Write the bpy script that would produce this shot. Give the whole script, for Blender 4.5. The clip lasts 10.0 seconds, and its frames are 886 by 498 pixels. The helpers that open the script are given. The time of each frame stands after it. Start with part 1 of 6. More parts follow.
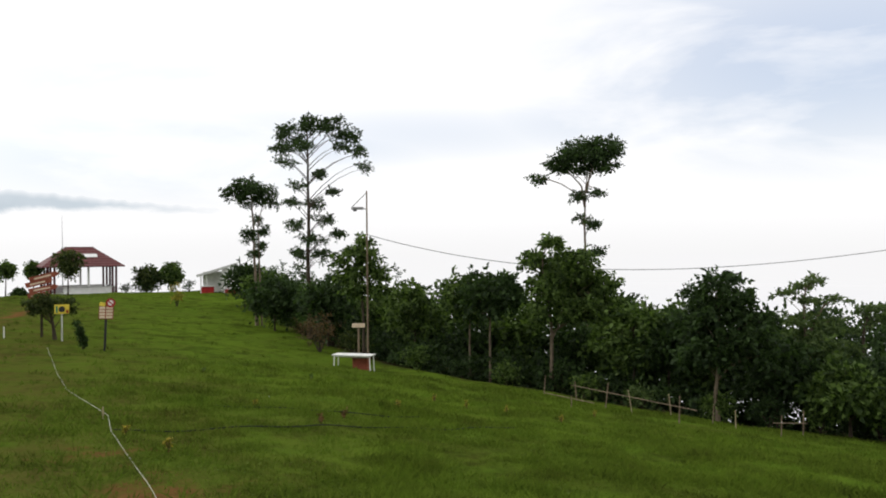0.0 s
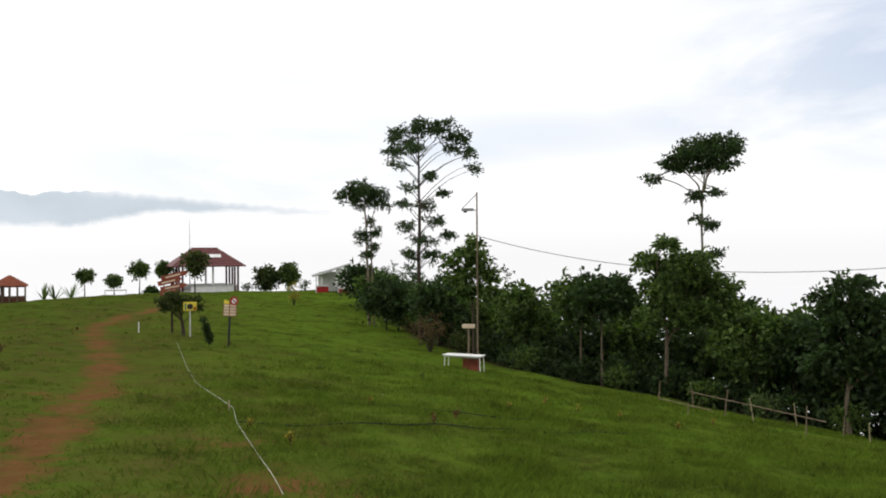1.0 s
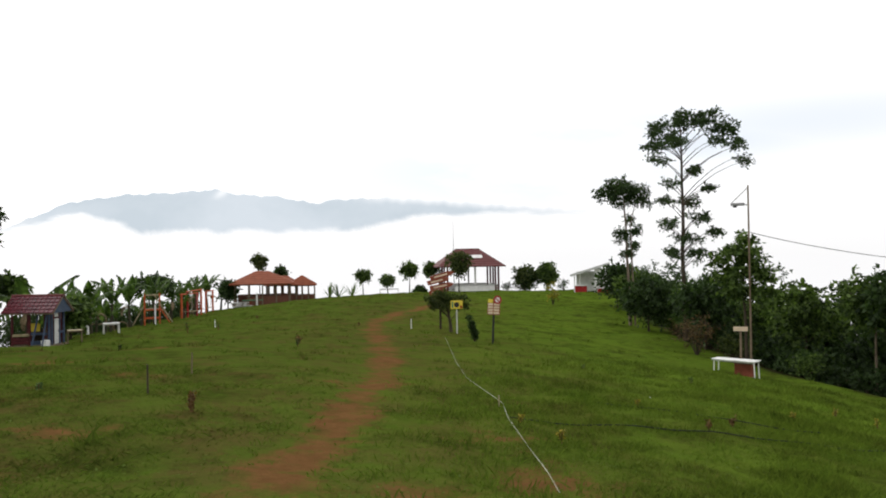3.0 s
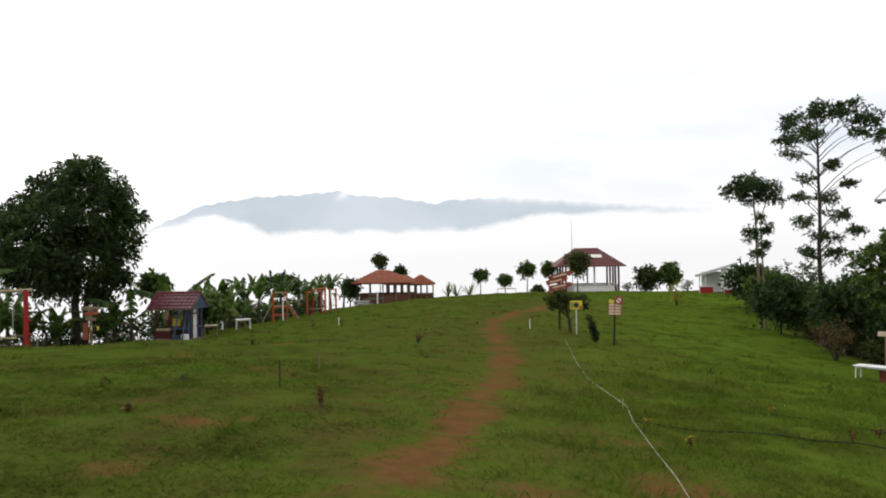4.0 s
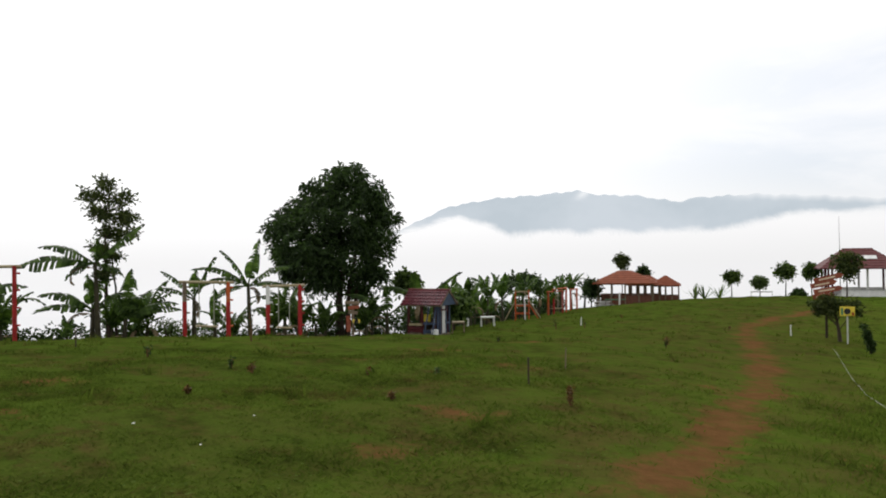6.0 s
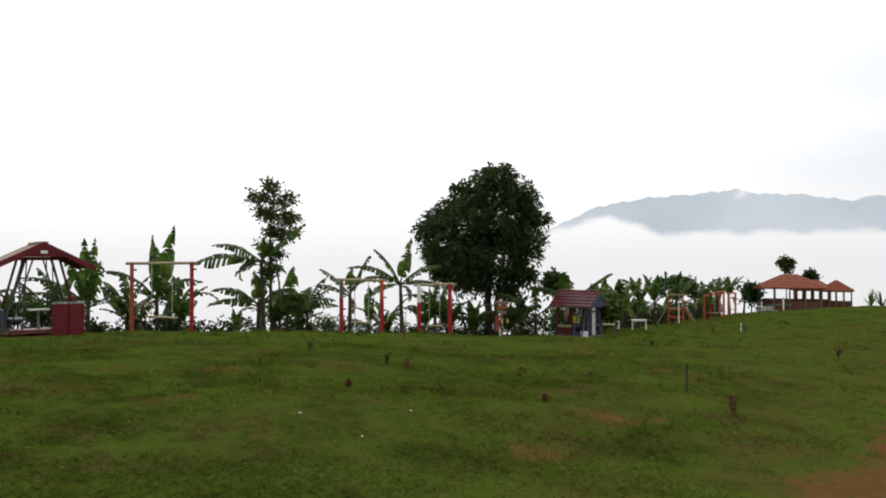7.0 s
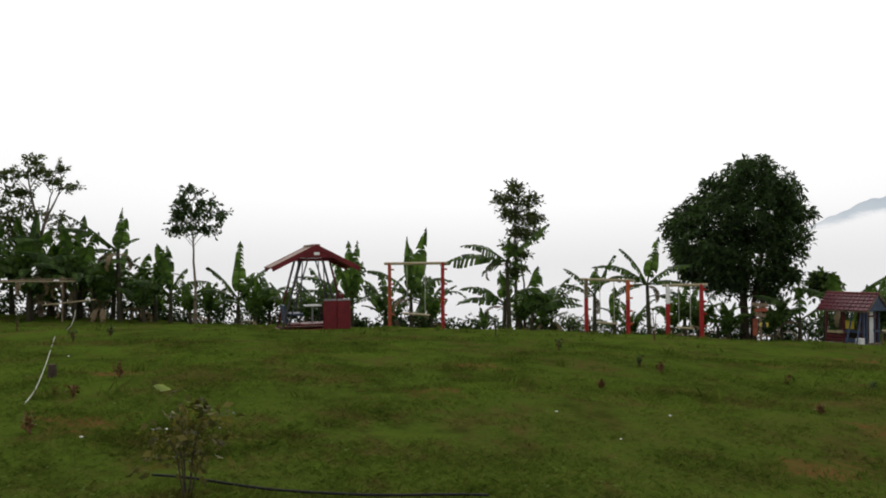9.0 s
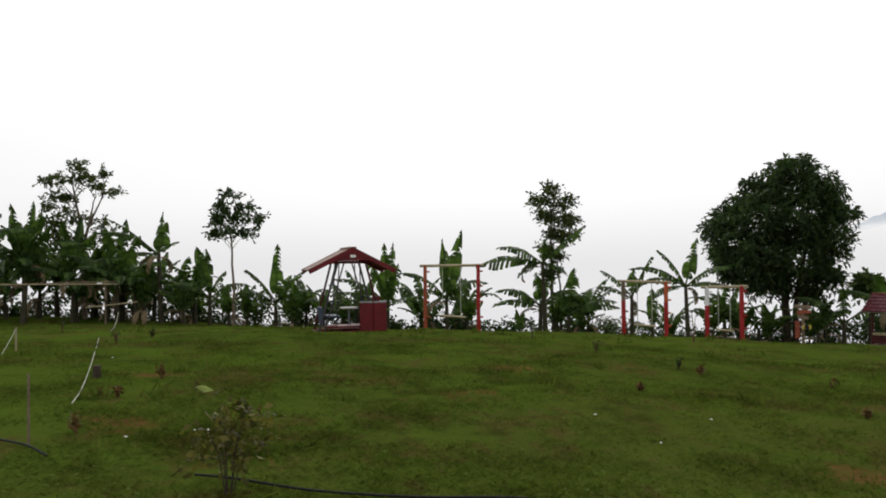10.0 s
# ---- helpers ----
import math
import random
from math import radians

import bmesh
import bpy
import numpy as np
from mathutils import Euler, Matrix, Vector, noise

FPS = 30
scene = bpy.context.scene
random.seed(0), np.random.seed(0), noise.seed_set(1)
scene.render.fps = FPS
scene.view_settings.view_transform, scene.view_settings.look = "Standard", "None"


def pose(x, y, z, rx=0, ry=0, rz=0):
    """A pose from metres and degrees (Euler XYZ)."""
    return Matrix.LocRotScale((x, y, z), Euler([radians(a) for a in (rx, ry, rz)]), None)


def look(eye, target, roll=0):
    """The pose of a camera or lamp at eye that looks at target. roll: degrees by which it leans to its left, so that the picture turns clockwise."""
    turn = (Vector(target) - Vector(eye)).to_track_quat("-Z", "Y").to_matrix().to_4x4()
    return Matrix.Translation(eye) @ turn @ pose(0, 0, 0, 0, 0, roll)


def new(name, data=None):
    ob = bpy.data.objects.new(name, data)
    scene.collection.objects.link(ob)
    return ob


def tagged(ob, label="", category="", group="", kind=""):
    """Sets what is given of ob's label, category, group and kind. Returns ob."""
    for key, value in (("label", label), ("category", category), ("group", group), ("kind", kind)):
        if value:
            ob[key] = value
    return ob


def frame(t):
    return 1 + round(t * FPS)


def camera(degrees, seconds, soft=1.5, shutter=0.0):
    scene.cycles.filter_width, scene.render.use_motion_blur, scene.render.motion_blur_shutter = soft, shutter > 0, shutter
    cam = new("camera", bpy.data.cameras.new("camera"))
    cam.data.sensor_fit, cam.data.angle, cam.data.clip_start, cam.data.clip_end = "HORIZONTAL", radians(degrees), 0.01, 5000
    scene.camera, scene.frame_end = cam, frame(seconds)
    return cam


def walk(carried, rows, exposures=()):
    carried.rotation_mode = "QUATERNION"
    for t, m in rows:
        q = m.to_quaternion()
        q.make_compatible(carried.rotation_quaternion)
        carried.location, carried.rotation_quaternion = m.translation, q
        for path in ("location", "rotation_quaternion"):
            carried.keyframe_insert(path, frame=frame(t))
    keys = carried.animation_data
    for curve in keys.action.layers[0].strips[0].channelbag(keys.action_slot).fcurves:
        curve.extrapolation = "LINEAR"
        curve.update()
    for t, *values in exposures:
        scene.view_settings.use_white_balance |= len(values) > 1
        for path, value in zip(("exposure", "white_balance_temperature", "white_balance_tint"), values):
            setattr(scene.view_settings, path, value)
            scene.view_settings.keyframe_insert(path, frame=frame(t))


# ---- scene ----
# ---- camera: turned about the holder at arm's length ----
cam = camera(59.7, 10.0, soft=1.9)
PATH = [
    (0, (-0.000, 0.373, 1.500), (-0.000, 10.373, 1.514), -0.47),
    (0.5, (-0.024, 0.373, 1.500), (-0.670, 10.352, 1.525), -0.32),
    (1, (-0.052, 0.370, 1.500), (-1.450, 10.271, 1.539), -0.35),
    (1.5, (-0.087, 0.363, 1.500), (-2.430, 10.084, 1.562), -0.64),
    (2, (-0.118, 0.354, 1.500), (-3.267, 9.845, 1.582), -1.13),
    (2.5, (-0.143, 0.345, 1.500), (-3.987, 9.576, 1.577), -1.02),
    (4, (-0.217, 0.304, 1.500), (-6.028, 8.442, 1.594), -0.98),
    (4.5, (-0.239, 0.287, 1.500), (-6.636, 7.973, 1.603), -0.65),
    (5, (-0.259, 0.269, 1.500), (-7.191, 7.475, 1.611), -0.64),
    (5.5, (-0.278, 0.249, 1.500), (-7.720, 6.928, 1.622), -0.72),
    (7, (-0.336, 0.164, 1.500), (-9.324, 4.544, 1.652), -0.11),
    (7.5, (-0.348, 0.135, 1.500), (-9.666, 3.762, 1.648), 0.26),
    (8, (-0.358, 0.106, 1.500), (-9.943, 2.952, 1.648), 0.06),
    (8.5, (-0.365, 0.077, 1.500), (-10.149, 2.137, 1.655), -0.20),
    (9, (-0.369, 0.054, 1.500), (-10.264, 1.494, 1.661), -0.33),
    (9.5, (-0.371, 0.042, 1.500), (-10.307, 1.160, 1.661), -0.33),
    (10, (-0.371, 0.037, 1.500), (-10.320, 1.029, 1.692), -0.50),
]
EXPOSURES = [(0.0, 0.05), (2.5, 0.12), (5.0, -0.02), (7.5, -0.16), (10.0, -0.27)]
walk(cam, [(t, look(eye, target, roll)) for t, eye, target, roll in PATH], EXPOSURES)

# ---- world: bright broken overcast over a valley full of cloud ----
SUN_AZ, SUN_EL = 78.0, 32.0          # bearing to the left of +y, elevation
world = bpy.data.worlds.new("overcast_sky")
scene.world = world
world.use_nodes = True
wn, wl = world.node_tree.nodes, world.node_tree.links
wn.clear()


def wnode(kind, **values):
    n = wn.new(kind)
    for key, value in values.items():
        n.inputs[key].default_value = value
    return n


def wmath(op, a, b=None, clamp=False):
    n = wn.new("ShaderNodeMath")
    n.operation, n.use_clamp = op, clamp
    for i, v in enumerate((a, b)):
        if v is None:
            continue
        if isinstance(v, (int, float)):
            n.inputs[i].default_value = v
        else:
            wl.new(v, n.inputs[i])
    return n.outputs[0]


sky = wn.new("ShaderNodeTexSky")
sky.sky_type, sky.sun_disc = "NISHITA", False
sky.sun_elevation, sky.sun_rotation = radians(SUN_EL), radians(-SUN_AZ)
sky.air_density, sky.dust_density = 1.0, 2.0
wgeo = wn.new("ShaderNodeTexCoord")
wsep = wn.new("ShaderNodeSeparateXYZ")
wl.new(wgeo.outputs["Generated"], wsep.inputs[0])
wmap = wn.new("ShaderNodeMapping")
wmap.inputs["Scale"].default_value = (1.0, 1.0, 3.6)
wl.new(wgeo.outputs["Generated"], wmap.inputs[0])
wnoise = wnode("ShaderNodeTexNoise", Scale=3.1, Detail=7.0, Roughness=0.55, Distortion=0.35)
wl.new(wmap.outputs[0], wnoise.inputs["Vector"])


def cloud_gap(az, el, wide, high):
    """1 at a bearing and elevation, falling to 0 at that many degrees from it."""
    a, e = radians(az), radians(el)
    side = wn.new("ShaderNodeVectorMath")
    side.operation = "DOT_PRODUCT"
    side.inputs[1].default_value = (math.cos(a), math.sin(a), 0)
    wl.new(wgeo.outputs["Generated"], side.inputs[0])
    ahead = wn.new("ShaderNodeVectorMath")
    ahead.operation = "DOT_PRODUCT"
    ahead.inputs[1].default_value = (-math.sin(a), math.cos(a), 0)
    wl.new(wgeo.outputs["Generated"], ahead.inputs[0])
    u = wmath("DIVIDE", side.outputs["Value"], math.sin(radians(wide)))
    v = wmath("DIVIDE", wmath("SUBTRACT", wsep.outputs[2], math.sin(e)), math.sin(radians(high)))
    d2 = wmath("ADD", wmath("MULTIPLY", u, u), wmath("MULTIPLY", v, v))
    near = wmath("SUBTRACT", 1.0, d2, True)
    return wmath("MULTIPLY", near, wmath("GREATER_THAN", ahead.outputs["Value"], 0.0))


gap = wmath("ADD", wmath("MULTIPLY", cloud_gap(-27, 12.5, 24, 9), 1.0), wmath("MULTIPLY", cloud_gap(2, 8.5, 16, 2.4), 0.55))
gap = wmath("ADD", gap, wmath("MULTIPLY", cloud_gap(24, 6.0, 24, 3.6), 0.7))
gap = wmath("ADD", gap, wmath("MULTIPLY", cloud_gap(26, 11.5, 20, 4.5), 0.45))
gap = wmath("MULTIPLY", gap, wmath("MULTIPLY", wmath("SUBTRACT", wnoise.outputs["Fac"], 0.30), 4.2, True), True)
# brighter where the hidden sun stands
glow = wn.new("ShaderNodeVectorMath")
glow.operation = "DOT_PRODUCT"
glow.inputs[1].default_value = (-math.sin(radians(SUN_AZ)) * math.cos(radians(SUN_EL)), math.cos(radians(SUN_AZ)) * math.cos(radians(SUN_EL)), math.sin(radians(SUN_EL)))
wl.new(wgeo.outputs["Generated"], glow.inputs[0])
bright = wmath("ADD", wmath("MULTIPLY", wmath("POWER", wmath("MAXIMUM", glow.outputs["Value"], 0.0), 3.0), 0.42), 1.0)
veil = wn.new("ShaderNodeMapRange")
veil.interpolation_type = "SMOOTHSTEP"
veil.inputs["From Min"].default_value, veil.inputs["From Max"].default_value = -0.02, 0.09
veil.inputs["To Min"].default_value, veil.inputs["To Max"].default_value = 0.90, 1.04
wl.new(wsep.outputs[2], veil.inputs["Value"])
bright = wmath("ADD", wmath("MULTIPLY", wmath("SUBTRACT", bright, 1.0), wmath("ADD", wmath("MULTIPLY", wsep.outputs[2], 3.5, True), 0.30, True)), 1.0)
bright = wmath("MULTIPLY", bright, veil.outputs[0])
white = wn.new("ShaderNodeVectorMath")
white.operation = "SCALE"
white.inputs[0].default_value = (1.0, 0.995, 1.0)
wl.new(bright, white.inputs["Scale"])
thin = wn.new("ShaderNodeVectorMath")
thin.operation = "MULTIPLY_ADD"
thin.inputs[1].default_value = (0.05, 0.05, 0.05)
thin.inputs[2].default_value = (0.50, 0.54, 0.63)
wl.new(sky.outputs[0], thin.inputs[0])
wmix = wn.new("ShaderNodeMix")
wmix.data_type = "RGBA"
wl.new(gap, wmix.inputs["Factor"])
wl.new(white.outputs[0], wmix.inputs["A"])
wl.new(thin.outputs[0], wmix.inputs["B"])
wbg = wnode("ShaderNodeBackground", Strength=1.0)
wl.new(wmix.outputs["Result"], wbg.inputs["Color"])
wout = wn.new("ShaderNodeOutputWorld")
wl.new(wbg.outputs[0], wout.inputs["Surface"])

sun = new("sun", bpy.data.lights.new("sun", "SUN"))
sun.data.energy, sun.data.angle, sun.data.color = 0.9, radians(18), (1.0, 0.95, 0.87)
sun.matrix_world = look((0, 0, 0), (math.sin(radians(SUN_AZ)) * math.cos(radians(SUN_EL)), -math.cos(radians(SUN_AZ)) * math.cos(radians(SUN_EL)), -math.sin(radians(SUN_EL))))


# ---- materials ----
def shade(name, low, high, rough=0.85, scale=6.0, metal=0.0, bump=0.15, island=False, detail=4.0):
    """Colour wanders between low and high at two scales, with fine relief."""
    m = bpy.data.materials.new(name)
    m.use_nodes = True
    n, k = m.node_tree.nodes, m.node_tree.links
    b = n["Principled BSDF"]
    b.inputs["Roughness"].default_value, b.inputs["Metallic"].default_value = rough, metal
    b.inputs["Specular IOR Level"].default_value = 0.25
    tc = n.new("ShaderNodeTexCoord")
    big, fine = n.new("ShaderNodeTexNoise"), n.new("ShaderNodeTexNoise")
    big.inputs["Scale"].default_value, fine.inputs["Scale"].default_value = scale, scale * 9
    big.inputs["Detail"].default_value = fine.inputs["Detail"].default_value = detail
    add = n.new("ShaderNodeMath")
    add.operation = "MULTIPLY_ADD"
    add.inputs[1].default_value = 0.6
    sub = n.new("ShaderNodeMath")
    sub.operation = "MULTIPLY_ADD"
    sub.inputs[1].default_value, sub.inputs[2].default_value = 1.0, -0.3
    for t in (big, fine):
        k.new(tc.outputs["Object"], t.inputs["Vector"])
    k.new(fine.outputs["Fac"], add.inputs[0])
    k.new(big.outputs["Fac"], add.inputs[2])
    k.new(add.outputs[0], sub.inputs[0])
    fac = sub.outputs[0]
    if island:
        isl = n.new("ShaderNodeNewGeometry")
        mx = n.new("ShaderNodeMath")
        mx.operation = "MULTIPLY_ADD"
        mx.inputs[1].default_value = 0.9
        hl = n.new("ShaderNodeMath")
        hl.operation = "MULTIPLY_ADD"
        hl.inputs[1].default_value, hl.inputs[2].default_value = 0.7, -0.3
        k.new(isl.outputs["Random Per Island"], mx.inputs[0])
        k.new(fac, hl.inputs[0])
        k.new(hl.outputs[0], mx.inputs[2])
        fac = mx.outputs[0]
    ramp = n.new("ShaderNodeValToRGB")
    ramp.color_ramp.elements[0].position, ramp.color_ramp.elements[1].position = 0.22, 0.78
    ramp.color_ramp.elements[0].color, ramp.color_ramp.elements[1].color = (*low, 1), (*high, 1)
    k.new(fac, ramp.inputs[0])
    k.new(ramp.outputs[0], b.inputs["Base Color"])
    if bump:
        bp = n.new("ShaderNodeBump")
        bp.inputs["Strength"].default_value, bp.inputs["Distance"].default_value = bump, 0.02
        k.new(fine.outputs["Fac"], bp.inputs["Height"])
        k.new(bp.outputs[0], b.inputs["Normal"])
    return m


def leafy(name, low, high, through_light=0.35, rough=0.55):
    m = shade(name, low, high, rough, 0.7, island=True, bump=0.0, detail=2.0)
    n, k = m.node_tree.nodes, m.node_tree.links
    n["Principled BSDF"].inputs["Specular IOR Level"].default_value = 0.12
    b, ramp = n["Principled BSDF"], next(x for x in n if x.type == "VALTORGB")
    tr, mix = n.new("ShaderNodeBsdfTranslucent"), n.new("ShaderNodeMixShader")
    tint = n.new("ShaderNodeVectorMath")
    tint.operation = "MULTIPLY"
    tint.inputs[1].default_value = (1.15, 1.3, 0.6)
    k.new(ramp.outputs[0], tint.inputs[0])
    k.new(tint.outputs[0], tr.inputs["Color"])
    mix.inputs[0].default_value = through_light
    k.new(b.outputs[0], mix.inputs[1])
    k.new(tr.outputs[0], mix.inputs[2])
    k.new(mix.outputs[0], n["Material Output"].inputs["Surface"])
    return m


BARK = shade("bark", (0.026, 0.020, 0.014), (0.075, 0.056, 0.038), 0.95, 5.0, bump=0.6)
BARK_PALE = shade("pale_bark", (0.08, 0.062, 0.042), (0.21, 0.165, 0.115), 0.95, 5.0, bump=0.5)
LEAF_DARK = leafy("dark_leaves", (0.018, 0.032, 0.012), (0.05, 0.085, 0.028))
LEAF_MID = leafy("green_leaves", (0.026, 0.046, 0.012), (0.115, 0.175, 0.045))
LEAF_PALE = leafy("pale_leaves", (0.05, 0.08, 0.03), (0.12, 0.17, 0.06))
LEAF_RED = leafy("bronze_leaves", (0.05, 0.035, 0.02), (0.13, 0.085, 0.045))
LEAF_BRONZE = leafy("bronze_green_leaves", (0.026, 0.040, 0.012), (0.085, 0.105, 0.034))
LEAF_SEED = leafy("seedling_leaves", (0.045, 0.045, 0.013), (0.155, 0.135, 0.040))
LEAF_TIP = leafy("tip_leaf", (0.22, 0.27, 0.10), (0.34, 0.38, 0.17))
LEAF_YELLOW = leafy("yellow_leaves", (0.12, 0.13, 0.02), (0.36, 0.28, 0.05))
BANANA_LEAF = leafy("banana_leaf", (0.028, 0.052, 0.014), (0.085, 0.14, 0.035), 0.4, 0.45)
BANANA_DRY = shade("dry_banana_leaf", (0.12, 0.09, 0.05), (0.25, 0.19, 0.11), 0.9, 4.0)
BANANA_STEM = shade("banana_stem", (0.022, 0.022, 0.011), (0.060, 0.050, 0.026), 0.7, 4.0, bump=0.3)
RED = shade("red_paint", (0.21, 0.010, 0.011), (0.38, 0.022, 0.02), 0.55, 5.0)
DARK_RED = shade("dark_red_paint", (0.085, 0.007, 0.010), (0.16, 0.012, 0.016), 0.55, 5.0)
MAROON = shade("maroon_paint", (0.04, 0.007, 0.008), (0.10, 0.016, 0.018), 0.6, 5.0)
NAVY = shade("grey_blue_paint", (0.022, 0.035, 0.065), (0.055, 0.08, 0.13), 0.55, 5.0)
RUST = shade("rust_orange_paint", (0.20, 0.04, 0.018), (0.36, 0.085, 0.035), 0.6, 5.0)
DARK_IRON = shade("dark_iron", (0.025, 0.024, 0.026), (0.07, 0.06, 0.06), 0.6, 5.0)
ROOF_BROWN = shade("brown_roof_sheet", (0.18, 0.125, 0.10), (0.36, 0.27, 0.22), 0.75, 4.0)
ORANGE = shade("orange_paint", (0.32, 0.052, 0.014), (0.50, 0.11, 0.03), 0.6, 5.0)
YELLOW = shade("yellow_paint", (0.55, 0.42, 0.03), (0.75, 0.60, 0.08), 0.6, 5.0)
WHITE = shade("white_paint", (0.60, 0.60, 0.58), (0.80, 0.80, 0.78), 0.6, 4.0)
CREAM = shade("cream_paint", (0.50, 0.38, 0.26), (0.72, 0.60, 0.44), 0.6, 7.0)
GREEN = shade("green_paint", (0.03, 0.15, 0.08), (0.06, 0.25, 0.13), 0.55, 5.0)
BLACK = shade("black_paint", (0.012, 0.012, 0.012), (0.03, 0.03, 0.03), 0.5, 5.0)
GREY_METAL = shade("grey_metal", (0.20, 0.20, 0.20), (0.36, 0.36, 0.36), 0.5, 5.0, metal=0.6)
BAMBOO = shade("bamboo", (0.20, 0.165, 0.09), (0.38, 0.32, 0.19), 0.6, 5.0)
WOOD = shade("weathered_wood", (0.10, 0.075, 0.05), (0.24, 0.18, 0.12), 0.9, 5.0, bump=0.4)
PLANK_RED = shade("red_brown_plank", (0.16, 0.04, 0.02), (0.32, 0.09, 0.05), 0.7, 6.0, bump=0.3)
ROOF_RED = shade("maroon_roof", (0.085, 0.022, 0.022), (0.165, 0.048, 0.045), 0.6, 4.0, island=True)
ROOF_TILE = shade("glazed_red_tile", (0.055, 0.012, 0.018), (0.12, 0.025, 0.032), 0.22, 4.0, bump=0.05)
ROOF_ORANGE = shade("terracotta_roof", (0.17, 0.048, 0.024), (0.32, 0.098, 0.045), 0.8, 3.0, island=True)
BRICK = shade("brick", (0.08, 0.035, 0.022), (0.18, 0.075, 0.05), 0.9, 8.0)
CONCRETE = shade("concrete", (0.40, 0.40, 0.39), (0.62, 0.62, 0.60), 0.9, 5.0, bump=0.3)
ROPE = shade("rope", (0.22, 0.23, 0.17), (0.50, 0.50, 0.41), 0.9, 8.0)
HOSE = shade("black_hose", (0.006, 0.006, 0.006), (0.014, 0.014, 0.014), 0.85, 8.0)
DRY = shade("dry_stalk", (0.07, 0.04, 0.016), (0.17, 0.095, 0.035), 0.9, 6.0)


# ---- the lie of the land ----
LAND = (-0.009, -1.637, -4.412, 3.699, -0.524, -2.087, -2.291, -2.382, 2.894, -2.816, -0.057, 3.461, 2.074, 3.03, 1.863)
RIM = [(-16, 58), (-9.5, 41), (-5.5, 32.5), (-1.5, 26), (2.5, 24), (6.5, 20.8), (9.5, 19.6), (17, 18), (21, 5), (17, -14), (-10, -20), (-26, -14),
       (-28.5, -6), (-27, 0), (-26, 8), (-25, 13.5), (-25, 17.5), (-33.5, 27.5), (-38, 35), (-43, 43), (-43, 52), (-36, 60), (-26, 66), (-17, 64)]
TRAIL = [(-1.5, 1.5), (-3.0, 3.3), (-3.55, 4.3), (-4.0, 5.2), (-4.9, 7.2), (-6.2, 10.0), (-8.1, 13.4), (-10.2, 17.0), (-13.0, 21.0), (-16.6, 26.4), (-18.6, 32.0), (-20.0, 38.0)]


# spots trodden bare: place and size
BARE = [(-2.2, 6.2, 0.9), (-3.2, 7.7, 0.6), (-1.3, 5.5, 0.7), (-2.7, 5.0, 0.6), (-9.4, 8.4, 0.5), (-7.0, 10.0, 0.4), (-12.0, 9.0, 0.6), (-10.6, 6.2, 0.4), (-7.4, 1.0, 0.45), (-6.4, -1.7, 0.4), (-9.6, 1.9, 0.5), (-13.5, 12.5, 0.6), (-9.0, -2.2, 0.5), (-5.4, 3.4, 0.4), (-6.2, 4.9, 0.5)]


def to_lines(x, y, pts, closed):
    """Distance from points to a line of points, and whether they lie inside it."""
    best, inside = np.full(x.shape, 1e9), np.zeros(x.shape, bool)
    for i in range(len(pts) if closed else len(pts) - 1):
        (ax, ay), (bx, by) = pts[i], pts[(i + 1) % len(pts)]
        t = np.clip(((x - ax) * (bx - ax) + (y - ay) * (by - ay)) / ((bx - ax) ** 2 + (by - ay) ** 2), 0, 1)
        best = np.minimum(best, np.hypot(x - ax - t * (bx - ax), y - ay - t * (by - ay)))
        if closed and ay != by:
            inside ^= ((ay > y) != (by > y)) & (x < (bx - ax) * (y - ay) / (by - ay) + ax)
    return best, inside


WAVES = np.random.default_rng(17).random((64, 64))


def mottle(x, y, size, shift=0):
    """Smooth random values from 0 to 1 over the plan, in cells of a given size."""
    u, v = np.asarray(x) / size + 13.7 * shift, np.asarray(y) / size + 7.3 * shift
    i, j = np.floor(u).astype(int), np.floor(v).astype(int)
    fu, fv = u - i, v - j
    fu, fv = fu * fu * (3 - 2 * fu), fv * fv * (3 - 2 * fv)
    a, b = WAVES[i % 64, j % 64] * (1 - fu) + WAVES[(i + 1) % 64, j % 64] * fu, WAVES[i % 64, (j + 1) % 64] * (1 - fu) + WAVES[(i + 1) % 64, (j + 1) % 64] * fu
    return a * (1 - fv) + b * fv


def heights(x, y):
    x, y = np.atleast_1d(np.asarray(x, float)), np.atleast_1d(np.asarray(y, float))
    u, v = np.clip(x, -45, 19) / 30, np.clip(y, -16, 66) / 30
    z, c = np.zeros(x.shape), 0
    for i in range(5):
        for j in range(5 - i):
            z += LAND[c] * u**i * v**j
            c += 1
    d, inside = to_lines(x, y, RIM, True)
    d = np.where(inside, 0, d)
    z = np.where(inside, z, np.minimum(z, -0.3))
    steep = 0.62 - 0.34 * np.clip((x + 14) / 6, 0, 1) * np.clip((y - 12) / 6, 0, 1) * np.clip((70 - d) / 60, 0, 1)
    z -= np.minimum(steep * (np.sqrt(d * d + 9) - 3), 60)
    z -= 0.16 * np.exp(-((x + 22) ** 2 + (y - 15) ** 2) / 36) + 0.12 * np.exp(-((x + 26) ** 2 + (y + 8) ** 2) / 64)
    z -= 0.07 * np.exp(-((x + 18.4) ** 2 + (y + 0.2) ** 2) / 6)
    z += 0.035 * (mottle(x, y, 1.5) - 0.5) + 0.04 * (mottle(x, y, 0.62, 1) - 0.5)
    z += 0.035 * np.sin(x * 1.3 + 0.7 * y) * np.sin(y * 0.9 - 0.4 * x) + 0.02 * np.sin(x * 3.1) * np.sin(y * 2.7 + x)
    return z


def ground_z(x, y):
    return float(heights(x, y)[0])


